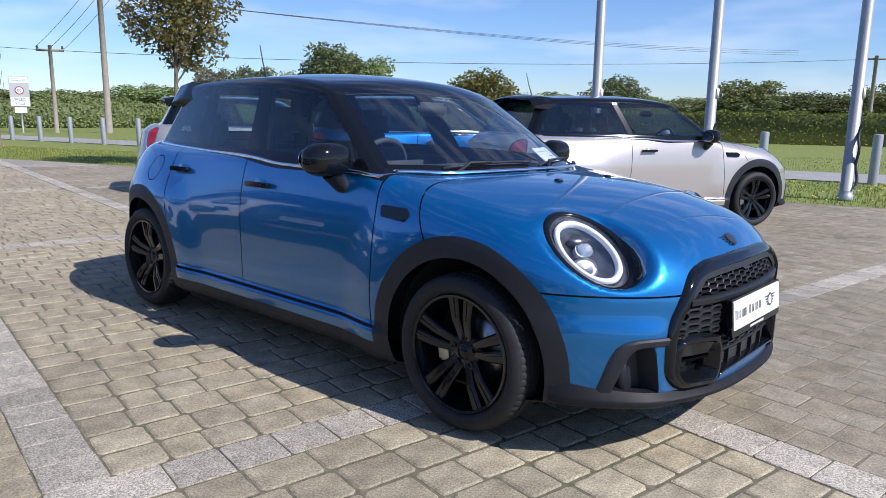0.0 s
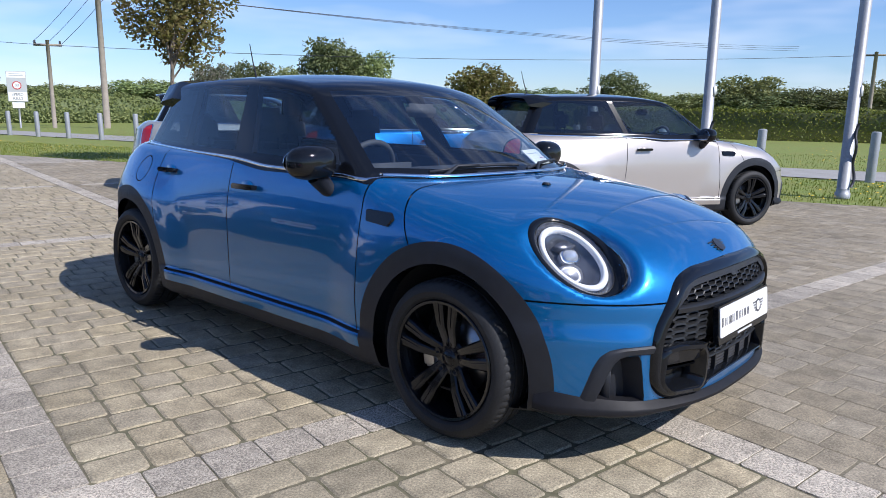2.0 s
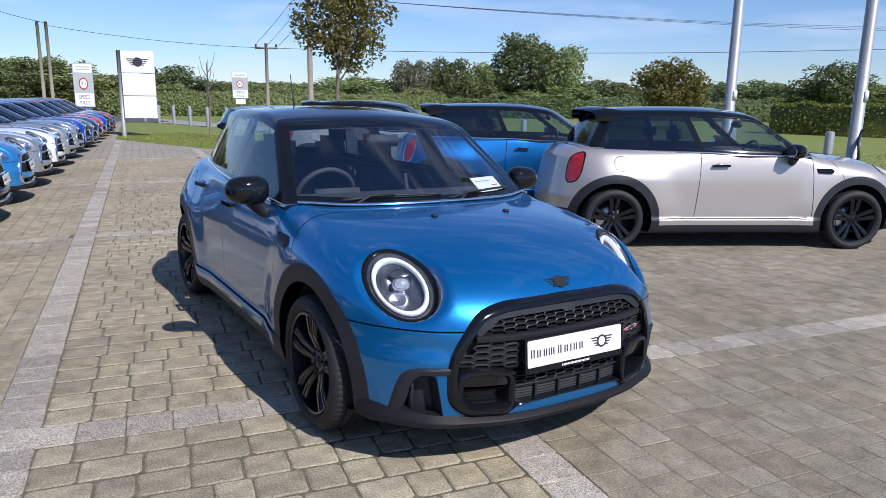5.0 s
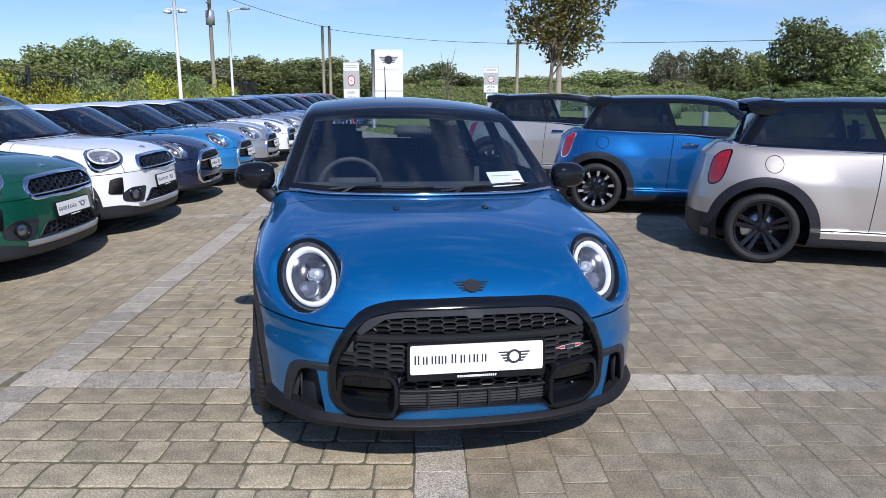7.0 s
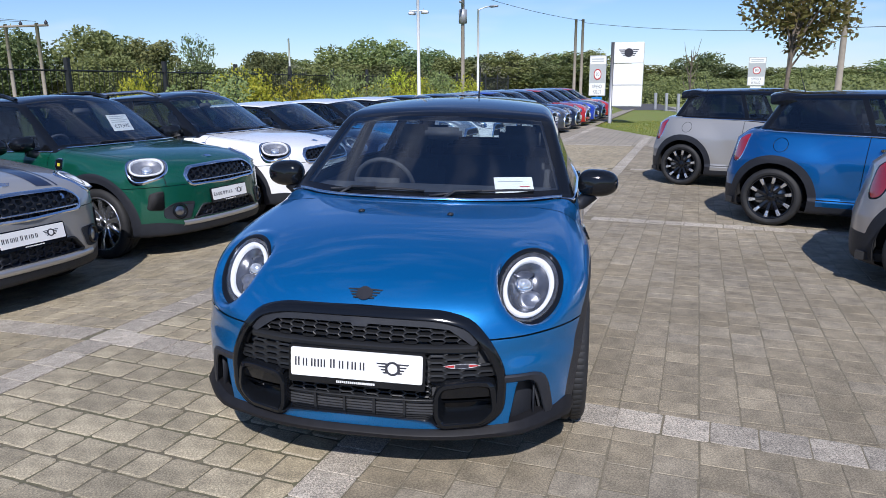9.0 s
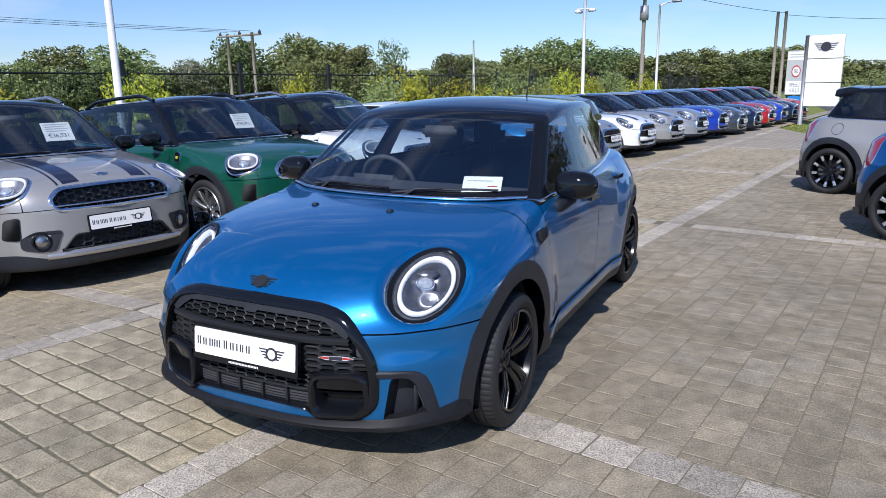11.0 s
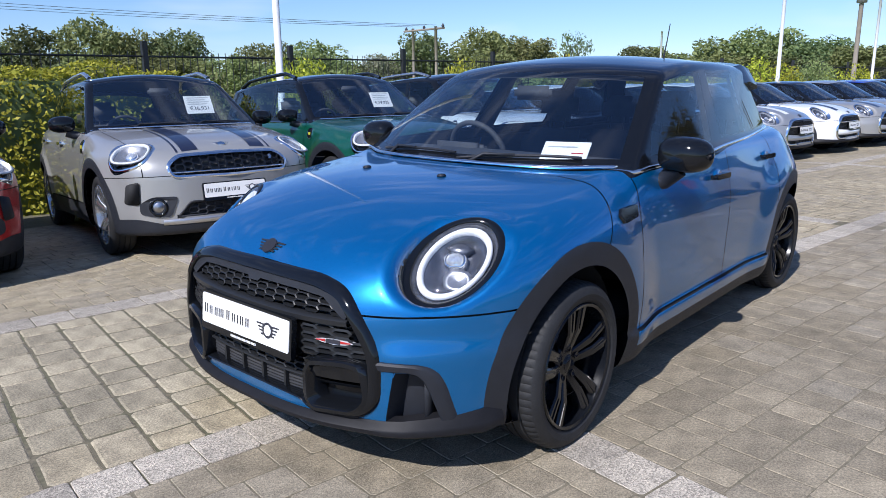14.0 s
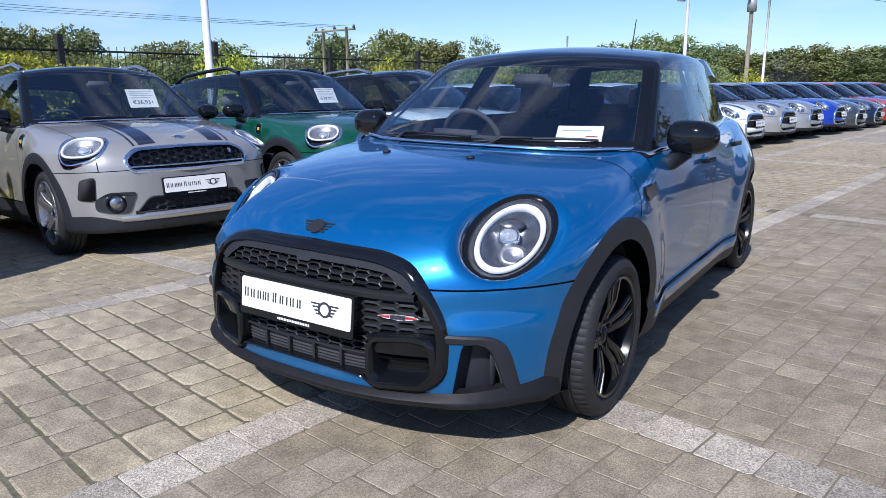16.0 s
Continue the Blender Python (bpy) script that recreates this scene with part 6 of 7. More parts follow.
def put_block(kind_, u, v, l, along_u, soft, one):
    c = lay(u + (rngp.random() - .5) * .004, v + (rngp.random() - .5) * .004)
    if not in_yard(c[0], c[1], .10):
        return
    a = ang_u + (0 if along_u else math.pi / 2 - .033)
    if one:
        single.append((("sett", .2) if kind_ == "sett" else (kind_, l), c, a))
        return
    ca, sa = math.cos(a), math.sin(a)
    V_, F_ = paved[kind_]
    b0 = len(V_)
    for x, y, z in paver_rings(l, COURSE if kind_ != "sett" else .205, rngp, soft):
        X, Y = c[0] + ca * x - sa * y, c[1] + sa * x + ca * y
        V_.append((X, Y, z + yard_z(X, Y)))
    F_.extend([tuple(i + b0 for i in f) for f in PAV_F])


def near_stretch(u, v):
    return 1.2 < u < 2.75 and -1.75 < v < 0.3 or 0.0 < u < 1.3 and 0.3 < v < 2.0 or 1.0 < u < 1.25 and -1.8 < v < 2.6 or 0.3 < u < 2.6 and -1.9 < v < -1.7


def in_cross_band(u):
    return any(b - .01 < u < b + .215 for b in BANDS_U)


# middle lane: courses across the bands, twenty-six to a bay
for b in BANDS_U:
    for q in range(26):
        u = b + .206 + q * (4.93 - .206) / 26
        if u > NEAR_U:
            break
        v = BANDS_V[0][1] + .001
        while v < BANDS_V[1][0] - .05:
            l = rngp.choice(LENS)
            whole = v + l <= BANDS_V[1][0] - .08
            if not whole:
                l = BANDS_V[1][0] - v
                if l > .26:
                    l = l / 2
            put_block("paver", u + COURSE / 2, v + l / 2, l, False, .007, whole and near_stretch(u, v))
            v += l
# side lanes: courses along the bands
for v0, v1, kd in ((BANDS_V[1][1], 9.6, "smooth"), (-6.5, BANDS_V[0][0], "paver")):
    n = int((v1 - v0) / COURSE)
    for r in range(n):
        v = v0 + COURSE * (r + .5) if v0 > 0 else v1 - COURSE * (r + .5)
        u = FAR_U - rngp.random() * .2
        while u < NEAR_U:
            l = rngp.choice(SIDE_LENS)
            hit_ = [b for b in BANDS_U if u < b + .205 and u + l > b]
            if hit_:
                b = hit_[0]
                l = b - u
                if l > .015:
                    put_block(kd, u + l / 2, v, l, True, .005, False)
                u = b + .206
                continue
            put_block(kd, u + l / 2, v, l, True, .005, kd == "smooth" and near_stretch(u, v))
            u += l
# granite bands
for b in BANDS_U:
    v = -6.4
    while v < 9:
        if not any(a0 - .02 < v + .1 < a1 + .02 for a0, a1 in BANDS_V):
            put_block("sett", b + .1025, v + .1, .2, False, .004, near_stretch(b + .1, v))
        v += .2
for a0, a1 in BANDS_V:
    u = -39
    while u < NEAR_U:
        put_block("sett", u + .1, (a0 + a1) / 2, .2, True, .004, near_stretch(u, (a0 + a1) / 2))
        u += .2
M_OF = {"paver": M_PAVER, "smooth": M_PAVER_R, "sett": M_GRANITE}
pave_root = new("pavement")
tagged(pave_root, "tan block paving with pale granite bands", "pavement", kind="structure")
for kd, (V_, F_) in paved.items():
    ob = mk({"paver": "tumbled_pavers", "smooth": "worn_pavers", "sett": "granite_setts"}[kd], V_, F_, M_OF[kd], pave_root)
    sharp(ob, 12)
    ob["kind"] = "stuff"

# ---- leaves and trees ----
def leaf_mat(name, c1, c2, rough=0.6):
    m = bpy.data.materials.new(name)
    m.use_nodes = True
    nt = m.node_tree
    p = nt.nodes["Principled BSDF"]
    p.inputs["Roughness"].default_value = rough
    p.inputs["Specular IOR Level"].default_value = 0.3
    g = nt.nodes.new("ShaderNodeNewGeometry")
    oi = nt.nodes.new("ShaderNodeObjectInfo")
    mx = nt.nodes.new("ShaderNodeMix")
    mx.data_type = "RGBA"
    mx.inputs["A"].default_value, mx.inputs["B"].default_value = (*c1, 1), (*c2, 1)
    hs = nt.nodes.new("ShaderNodeHueSaturation")
    mr = nt.nodes.new("ShaderNodeMapRange")
    mr.inputs["To Min"].default_value, mr.inputs["To Max"].default_value = 0.7, 1.3
    mh = nt.nodes.new("ShaderNodeMapRange")
    mh.inputs["To Min"].default_value, mh.inputs["To Max"].default_value = 0.475, 0.525
    tr = nt.nodes.new("ShaderNodeBsdfTranslucent")
    ms = nt.nodes.new("ShaderNodeMixShader")
    ms.inputs[0].default_value = 0.3
    L = nt.links.new
    L(g.outputs["Random Per Island"], mx.inputs["Factor"]), L(mx.outputs["Result"], hs.inputs["Color"])
    L(oi.outputs["Random"], mr.inputs["Value"]), L(mr.outputs[0], hs.inputs["Value"]), L(oi.outputs["Random"], mh.inputs["Value"]), L(mh.outputs[0], hs.inputs["Hue"])
    L(hs.outputs[0], p.inputs["Base Color"]), L(hs.outputs[0], tr.inputs[0])
    L(p.outputs[0], ms.inputs[1]), L(tr.outputs[0], ms.inputs[2]), L(ms.outputs[0], nt.nodes["Material Output"].inputs[0])
    MATS[name] = m
    return m


M_LEAF = leaf_mat("leaf_green", (0.165, 0.200, 0.070), (0.280, 0.305, 0.115))
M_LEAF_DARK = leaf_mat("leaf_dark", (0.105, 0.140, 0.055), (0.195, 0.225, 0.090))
M_LEAF_YELLOW = leaf_mat("leaf_golden", (0.24, 0.29, 0.025), (0.58, 0.56, 0.06))
M_LEAF_BRONZE = leaf_mat("leaf_bronze", (0.13, 0.09, 0.032), (0.15, 0.14, 0.040))
M_LEAF_PALE = leaf_mat("leaf_blossom", (0.09, 0.12, 0.04), (0.34, 0.32, 0.24))
M_BARK = mat("bark", (0.16, 0.13, 0.10), 0.9, vary=0.35, scale=6, bump=0.6, bscale=30)
M_WOODPOLE = mat("pole_timber", (0.27, 0.235, 0.19), 0.85, vary=0.2, scale=5, bump=0.3, bscale=40)
M_GALV = mat("galvanised_steel", (0.34, 0.35, 0.365), 0.5, 0.35, vary=0.15, scale=3)
M_POLEWHITE = mat("pole_white", (0.72, 0.73, 0.73), 0.4, vary=0.06, scale=2)
M_FENCE = mat("fence_black", (0.015, 0.016, 0.018), 0.5)


def leaves(centres, spread, count, size, seed, flatness=1.0):
    """Small bent leaves scattered in clumps."""
    r = np.random.RandomState(seed)
    V_, F_ = [], []
    for cx, cy, cz, k in centres:
        n = max(3, int(count * k * k))
        d = r.normal(size=(n, 3))
        d /= np.linalg.norm(d, axis=1, keepdims=True)
        rad = spread * k * r.uniform(.35, 1.0, (n, 1)) ** .6
        P = np.array([cx, cy, cz]) + d * rad * np.array([1, 1, flatness])
        for p, out in zip(P, d):
            a = r.normal(size=3) * .7 + out * .4 + np.array([0, 0, .35])
            a /= np.linalg.norm(a)
            t = np.cross(a, r.normal(size=3))
            t /= np.linalg.norm(t)
            b = np.cross(a, t)
            s = size * r.uniform(.6, 1.3)
            i = len(V_)
            V_ += [tuple(p - t * s), tuple(p + b * s * .5 - a * s * .1), tuple(p + t * s), tuple(p - b * s * .5 - a * s * .1)]
            F_.append((i, i + 1, i + 2, i + 3))
    return V_, F_


def crown_centres(seed, n, rx, rz, zc, hole=0.3):
    """Clump places in an uneven egg of a crown."""
    r = random.Random(seed)
    out = []
    lobes = [(r.uniform(-1, 1), r.uniform(-1, 1), r.uniform(-.6, 1)) for _ in range(5)]
    while len(out) < n:
        x, y, z = r.uniform(-1, 1), r.uniform(-1, 1), r.uniform(-1, 1)
        d = math.sqrt(x * x + y * y + z * z)
        lim = .72 + .28 * max(0, max((x * l[0] + y * l[1] + z * l[2]) / (d + .01) for l in lobes))
        if hole < d < lim:
            out.append((x * rx, y * rx, zc + z * rz, r.uniform(.65, 1.15)))
    return out


TREES = {}


def tree(kind, seed, h, w, leaf_m, x, y, trunk_h=.22, dense=1.0, leaf=.022, name="tree", rx=.42, slim=1.0):
    """A tree of height h and crown width w; shapes are shared between trees of one kind."""
    key = (kind, seed)
    if key not in TREES:
        r = random.Random(seed * 7 + 1)
        cz = (1 + trunk_h) / 2
        C = crown_centres(seed, int(46 * dense), rx, (1 - trunk_h) / 2 * .92, cz)
        lv = leaves(C, .115 * slim ** .5, int(48 * dense), leaf, seed)
        limbs = [g_tube([(0, 0, -.02), (.01, .004, trunk_h * .5), (-.005, .01, trunk_h + .1), (.01, 0, .62)], [.022 * slim, .017 * slim, .014 * slim, .006 * slim], 8)]
        for q in range(14):
            c = C[int(len(C) * q / 14)]
            z0 = trunk_h * .8 + (c[2] - trunk_h * .8) * .35
            limbs.append(g_tube([(0, 0, max(z0, trunk_h * .7)), (c[0] * .45, c[1] * .45, z0 + (c[2] - z0) * .55), (c[0] * .95, c[1] * .95, c[2])], [.010 * slim, .006 * slim, .002 * slim], 5))
        TREES[key] = (lv, join(*limbs), {})
    lv, limbs, made = TREES[key]
    root = new(name)
    if "trunk" not in made:
        t0 = mk("trunk", *limbs, M_BARK, root)
        c0 = mk("crown", *lv, leaf_m, root, smooth=False)
        made["trunk"], made["crown"] = t0.data, c0.data
    else:
        for nm in ("trunk", "crown"):
            o = new(nm, made[nm])
            o.parent = root
            if nm == "crown":
                o.material_slots[0].link = "OBJECT"
                o.material_slots[0].material = leaf_m
    root.matrix_basis = pose(x, y, land_z(x, y) - .02, 0, 0, (x * 37 + y * 91 + seed * 50) % 360) @ Matrix.Diagonal((w, w, h, 1))
    return root


def place_az(az, d):
    a = radians(az)
    return 3.5 + d * math.cos(a), d * math.sin(a)


TREE_LABEL = {"leaf_green": "leafy green broadleaf tree at the field edge", "leaf_dark": "dense dark green tree at the field edge", "leaf_blossom": "hawthorn with pale blossom at the field edge", "leaf_bronze": "young tree with bronze-green leaves on the verge"}


def far_tree(az, top, wid, m, d=62.0, seed=1, trunk_h=.12, group="field trees"):
    x, y = place_az(az, d)
    h = (1.45 + (top - 1.45) * d / 60.0) * 1.03 - land_z(x, y)
    t = tree("far", seed, h, wid, m, x, y, trunk_h, 1.9, .0235)
    tagged(t, TREE_LABEL[m.name], "tree", group)
    return t


# tall trees against the sky: bearing, height, width
rt = random.Random(8)
WEST = ((-107, 5.2, 5), (-110.5, 5.7, 5), (-114, 6.7, 4.6), (-116.8, 5.8, 4.4), (-119.4, 5.8, 4.2), (-126, 5.0, 4.4), (-130.6, 4.9, 5), (-139, 5.7, 4.6), (-143.6, 6.1, 5.2), (-146.6, 5.0, 4.6),
        (-155.5, 4.3, 3.4), (-161.3, 4.5, 5), (-164.7, 5.4, 5), (-167.4, 4.6, 4.6), (-172.4, 3.5, 5), (-178.4, 4.0, 4.4))
NORTH = ((171, 3.8, 4), (157.4, 3.2, 4), (149.2, 5.0, 3.6), (146.6, 4.7, 3.6), (143.2, 6.9, 5.0), (140.4, 5.9, 4.2), (121, 4.5, 4.6), (110.3, 4.3, 5.4), (107, 3.4, 4.0), (102.6, 3.8, 4))
for i, (a, t_, w_) in enumerate(WEST):
    far_tree(a, t_, w_ * 1.6, (M_LEAF, M_LEAF_DARK, M_LEAF)[i % 3], seed=1 + i % 5)
for i, (a, t_, w_) in enumerate(NORTH):
    far_tree(a, t_, w_ * 1.5, (M_LEAF_DARK, M_LEAF)[i % 2], seed=1 + i % 5)
tagged(tree("stem", 21, 6.4, 3.6, M_LEAF_DARK, *place_az(-150.7, 66), .52, .7, .026), "tall tree with a bare stem and round crown", "tree")
for a, t_, w_ in ((-135.3, 4.0, 4), (-173.6, 3.3, 5), (152.3, 4.8, 3.6), (-158.5, 3.3, 3.4)):
    far_tree(a, t_, w_ * 1.2, M_LEAF_PALE, 60, 3)
for a, t_, w_ in ((132, 5.1, 5.0),):
    far_tree(a, t_, w_, M_LEAF_BRONZE, 40, 4, .1)
# lower growth between them
a = -104.0
while a > -182:
    far_tree(a, rt.uniform(2.9, 4.1), rt.uniform(6, 8), rt.choice((M_LEAF, M_LEAF_DARK, M_LEAF)), rt.uniform(56, 66), rt.randint(1, 5), .02, "field scrub")
    a -= rt.uniform(1.6, 2.4)
a = 177.0
while a > 98:
    far_tree(a, rt.uniform(2.5, 3.2), rt.uniform(8, 10), rt.choice((M_LEAF, M_LEAF_DARK, M_LEAF)), rt.uniform(60, 70), rt.randint(1, 5), .02, "field scrub")
    a -= rt.uniform(1.8, 2.6)


def hedge(name, p0, p1, h, w, leaf_m, seed, leaf=.05, dens=1.0, label="", base=-.04, rough=0.0):
    """A hedge: a dark core and a coat of leaves; rough: how far its top wanders."""
    p0, p1 = Vector(p0), Vector(p1)
    L_ = (p1 - p0).length
    root = new(name)
    r = np.random.RandomState(seed)
    n = int(L_ * (2 * h + w) * 95 * dens)
    core = g_box(0, L_, -w / 2 + .1, w / 2 - .1, 0, h - .12, .05)
    V_, F_ = [], []
    for _ in range(n):
        q = r.uniform(0, 2 * h + w)
        x = r.uniform(0, L_)
        bump = .07 * math.sin(x * 2.1 + seed) + .05 * math.sin(x * 5.3) + rough * (math.sin(x * .63 + seed) + .6 * math.sin(x * 1.7) + .4 * r.normal())
        if q < h:
            p, nn = np.array([x, -w / 2 + r.uniform(-.06, .1), q]), np.array([0, -1, .3])
        elif q < 2 * h:
            p, nn = np.array([x, w / 2 - r.uniform(-.06, .1), q - h]), np.array([0, 1, .3])
        else:
            p, nn = np.array([x, q - 2 * h - w / 2, h + bump + r.uniform(-.08, .06)]), np.array([0, 0, 1.0])
        aa = nn + r.normal(size=3) * .6
        aa /= np.linalg.norm(aa)
        t = np.cross(aa, r.normal(size=3))
        t /= np.linalg.norm(t)
        b = np.cross(aa, t)
        s = leaf * r.uniform(.6, 1.4)
        i = len(V_)
        V_ += [tuple(p - t * s), tuple(p + b * s * .55), tuple(p + t * s), tuple(p - b * s * .55)]
        F_.append((i, i + 1, i + 2, i + 3))
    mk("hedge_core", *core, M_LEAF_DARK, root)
    mk("hedge_leaves", V_, F_, leaf_m, root, smooth=False)
    root.matrix_basis = pose(p0.x, p0.y, base, 0, 0, math.degrees(math.atan2((p1 - p0).y, (p1 - p0).x)))
    return tagged(root, label, "hedge")


M_HEDGE = leaf_mat("leaf_hedge", (0.08, 0.11, 0.02), (0.22, 0.21, 0.035))
hedge("hedge", verge(-10, 27), verge(26, 27), 1.45, 1.5, M_HEDGE, 5, .055, 1.6, "long clipped green hedge beyond the footpath")
hedge("hedge", place_az(158, 44), place_az(152, 41), .95, 1.5, M_HEDGE, 6, .06, 1.3, "low clipped hedge on the grass")
hedge("hedge", place_az(179, 57), place_az(150, 57), 1.75, 3.0, M_LEAF, 16, .085, 1.0, "rough field hedge of mixed shrubs beyond the grass", -.04, .22)
hedge("hedge", place_az(150, 58), place_az(124, 60), 1.5, 3.0, M_LEAF_DARK, 17, .085, 1.0, "rough field hedge of mixed shrubs beyond the grass", -.04, .20)
ROW = Vector((-1.0, 0.137)).normalized()


def row(s, d, z=0.0):
    """A place s metres along the parked row's front line from the striped car, and d metres behind it."""
    p = Vector((0.19, -2.95)) + ROW * s + Vector((-0.137, -1.0)).normalized() * d
    return (p.x, p.y, z)


def bush(s, d, h, w, m, seed, label):
    x, y, _ = row(s, d)
    root = new("bush")
    C = crown_centres(seed, 34, .46, .42, .5, .15)
    lv = leaves(C, .165, 140, .020, seed)
    stems = [g_tube([(0, 0, -.02), (c[0] * .5, c[1] * .5, c[2] * .6), (c[0], c[1], c[2])], [.012, .008, .003], 5) for c in C[:12]]
    mk("stems", *join(*stems), M_BARK, root)
    mk("leaves", *lv, m, root, smooth=False)
    root.matrix_basis = pose(x, y, -.47, 0, 0, seed * 40) @ Matrix.Diagonal((w, w * .8, h + .5, 1))
    return tagged(root, label, "bush", "bushes along the fence")


hedge("hedge", row(-8, 5.5)[:2], row(1.6, 5.5)[:2], 1.95, 1.1, M_LEAF_YELLOW, 9, .032, 5.5, "tall golden-green hedge behind the parked cars", -.45)
for i in range(15):
    s_ = 2.2 + i * 1.9
    big = (1.25, 1.75, 1.15, 1.55, 1.45, 1.7, 1.3)[i % 7]
    bush(s_, 5.7 + .3 * (i % 2), big * 1.16 + .012 * s_, 2.4 if i > 3 else 1.6, M_LEAF_YELLOW if i % 4 else M_LEAF, 30 + i, "golden-leaved shrub beside the black fence")

# the fence behind the row
fence = new("fence")
for z in (-.2, 1.78):
    mk("rail", *g_tube([row(-9, 6.9, z), row(42, 6.9, z)], .018, 6), M_FENCE, fence)
bars = []
for i in range(400):
    p = row(-9 + i * .1275, 6.9)
    bars.append(g_tube([(p[0], p[1], -.4), (p[0], p[1], 1.86)], .007, 4, False))
fb = mk("mesh_panel", *join(*bars), M_FENCE, fence)
fb["kind"] = "stuff"
for i in range(20):
    p = row(-9 + i * 2.68, 6.9)
    sharp(mk("post", *xform(g_box(-.045, .045, -.045, .045, -.55, 2.02, .008), pose(p[0], p[1], 0)), M_FENCE, fence))
tagged(fence, "black steel railing fence behind the parked cars", "fence")

# ---- poles, signs and posts ----
def pole(name, x, y, h, r0, r1, m, label, cat="pole", extra=None):
    ob = new(name)
    mk("shaft", *g_tube([(0, 0, -.7 if y < -2 else -.05), (0, 0, h * .5), (0, 0, h)], [r0, (r0 + r1) / 2, r1], 12), m, ob)
    if extra:
        extra(ob)
    ob.matrix_basis = pose(x, y, 0)
    return tagged(ob, label, cat)


def flag_kit(ob):
    mk("base_collar", *g_lathe([(.112, -.02), (.112, .05), (.100, .06), (.092, .12)], 16, "z"), M_GALV, ob)
    mk("cleat_box", *g_box(.075, .105, -.04, .04, 1.50, 1.66, .01), M_POLEWHITE, ob)
    pts = [(.11 + .02 * math.sin(i * .9), -.03 + .05 * math.sin(i * .5), .15 + .95 * i / 14) for i in range(15)]
    mk("rope", *g_tube(pts, .022, 6), M_INK, ob)


for p in ((.24, 9.44), (-1.71, 8.82), (-3.48, 8.24)):
    pole("flagpole", p[0], p[1], 9.0, .090, .06, M_GALV, "grey tapered metal flagpole on the grass verge", "flagpole", flag_kit)


def bollard(x, y):
    ob = mk("bollard", *g_lathe([(.085, -.05), (.085, .92), (.078, .945), (.05, .955), (.0001, .957)], 20, "z"), M_GALV)
    sharp(ob, 50)
    ob.matrix_basis = pose(x, y, -.03, 1.2, 1.0, 0)
    return tagged(ob, "brushed steel bollard on the verge", "bollard", "bollards along the verge")


for i in range(21):
    s_ = 1.35 - i * 1.97
    p = verge(s_, 4.45 + .11 * (1.35 - s_))
    bollard(p[0], p[1])


def cross_arm(z, w, az):
    c, s = math.cos(radians(az)), math.sin(radians(az))

    def kit(ob):
        mk("cross_arm", *xform(g_box(-w / 2, w / 2, -.06, .06, z - .06, z + .06, .01), pose(0, 0, 0, 0, 0, az)), M_WOODPOLE, ob)
        for q in (-.45, 0, .45):
            mk("insulator", *xform(g_lathe([(.05, 0), (.07, .05), (.045, .1), (.06, .14), (.0001, .18)], 8, "z"), pose(c * w * q, s * w * q, z + .06)), M_INK, ob)
    return kit


pole("utility_pole", -36.2, 13.6, 7.9, .17, .13, M_WOODPOLE, "weathered timber power pole with a cross arm", "utility pole", cross_arm(7.0, 1.6, 60))
pole("utility_pole", -37.7, 11.5, 4.45, .11, .09, M_WOODPOLE, "short timber power pole with a cross arm", "utility pole", cross_arm(4.2, 1.3, 60))
hp = [(-33.6, -31.0), (-33.9, -33.4)]
twin = new("utility_pole")
for x, y in hp:
    mk("shaft", *g_tube([(x, y, -.7), (x, y, 5.1)], [.12, .10], 8), M_WOODPOLE, twin)
mk("cross_arm", *g_tube([(hp[0][0] + .05, hp[0][1] + .8, 4.95), (hp[1][0] - .05, hp[1][1] - .9, 4.95)], .075, 6), M_WOODPOLE, twin)
for t_ in (-.3, .5, 1.3):
    mk("insulator", *xform(g_lathe([(.07, 0), (.11, .08), (.07, .16), (.0001, .27)], 8, "z"), pose(hp[0][0] + (hp[1][0] - hp[0][0]) * t_, hp[0][1] + (hp[1][1] - hp[0][1]) * t_, 5.0)), M_INK, twin)
tagged(twin, "pair of timber poles joined by a cross arm", "utility pole")


def transformer_kit(ob):
    mk("cross_arm", *g_box(-.7, .7, -.05, .05, 5.75, 5.85, .01), M_WOODPOLE, ob)
    mk("transformer", *g_lathe([(.0001, 4.3), (.2, 4.32), (.2, 4.95), (.0001, 5.0)], 12, "z"), M_GALV, ob)
    mk("bracket", *g_box(-.06, .8, -.05, .05, 5.2, 5.28, .01), M_GALV, ob)


pole("utility_pole", -30.7, -5.1, 5.95, .10, .08, M_WOODPOLE, "timber power pole with a small transformer", "utility pole", transformer_kit)


def lamp_kit(ob):
    mk("lamp_arm", *g_tube([(0, 0, 4.75), (.2, .35, 4.85), (.3, .6, 4.86)], .03, 6), M_POLEWHITE, ob)
    mk("lamp_head", *xform(g_box(-.1, .1, -.2, .2, -.04, .04, .02), pose(.34, .75, 4.86, 0, 0, -27)), M_GALV, ob)


pole("lamp_post", -29.0, -4.1, 4.8, .06, .045, M_POLEWHITE, "slim white street lamp behind the parked row", "lamp post", lamp_kit)


def cctv_kit(ob):
    for z, yy, rz in ((4.35, .28, 20), (4.30, -.28, 200), (3.75, .22, 60), (3.72, -.2, 150)):
        cm = mk("camera_head", *xform(join(g_box(-.14, .14, -.05, .05, -.045, .045, .015), g_tube([(-.05, 0, .0), (-.05, 0, .12)], .015, 6)), pose(0, yy, z, 0, 0, rz)), M_POLEWHITE, ob)
    for z in (4.3, 3.72):
        mk("bracket", *g_tube([(0, -.28, z + .08), (0, .28, z + .08)], .022, 6), M_POLEWHITE, ob)


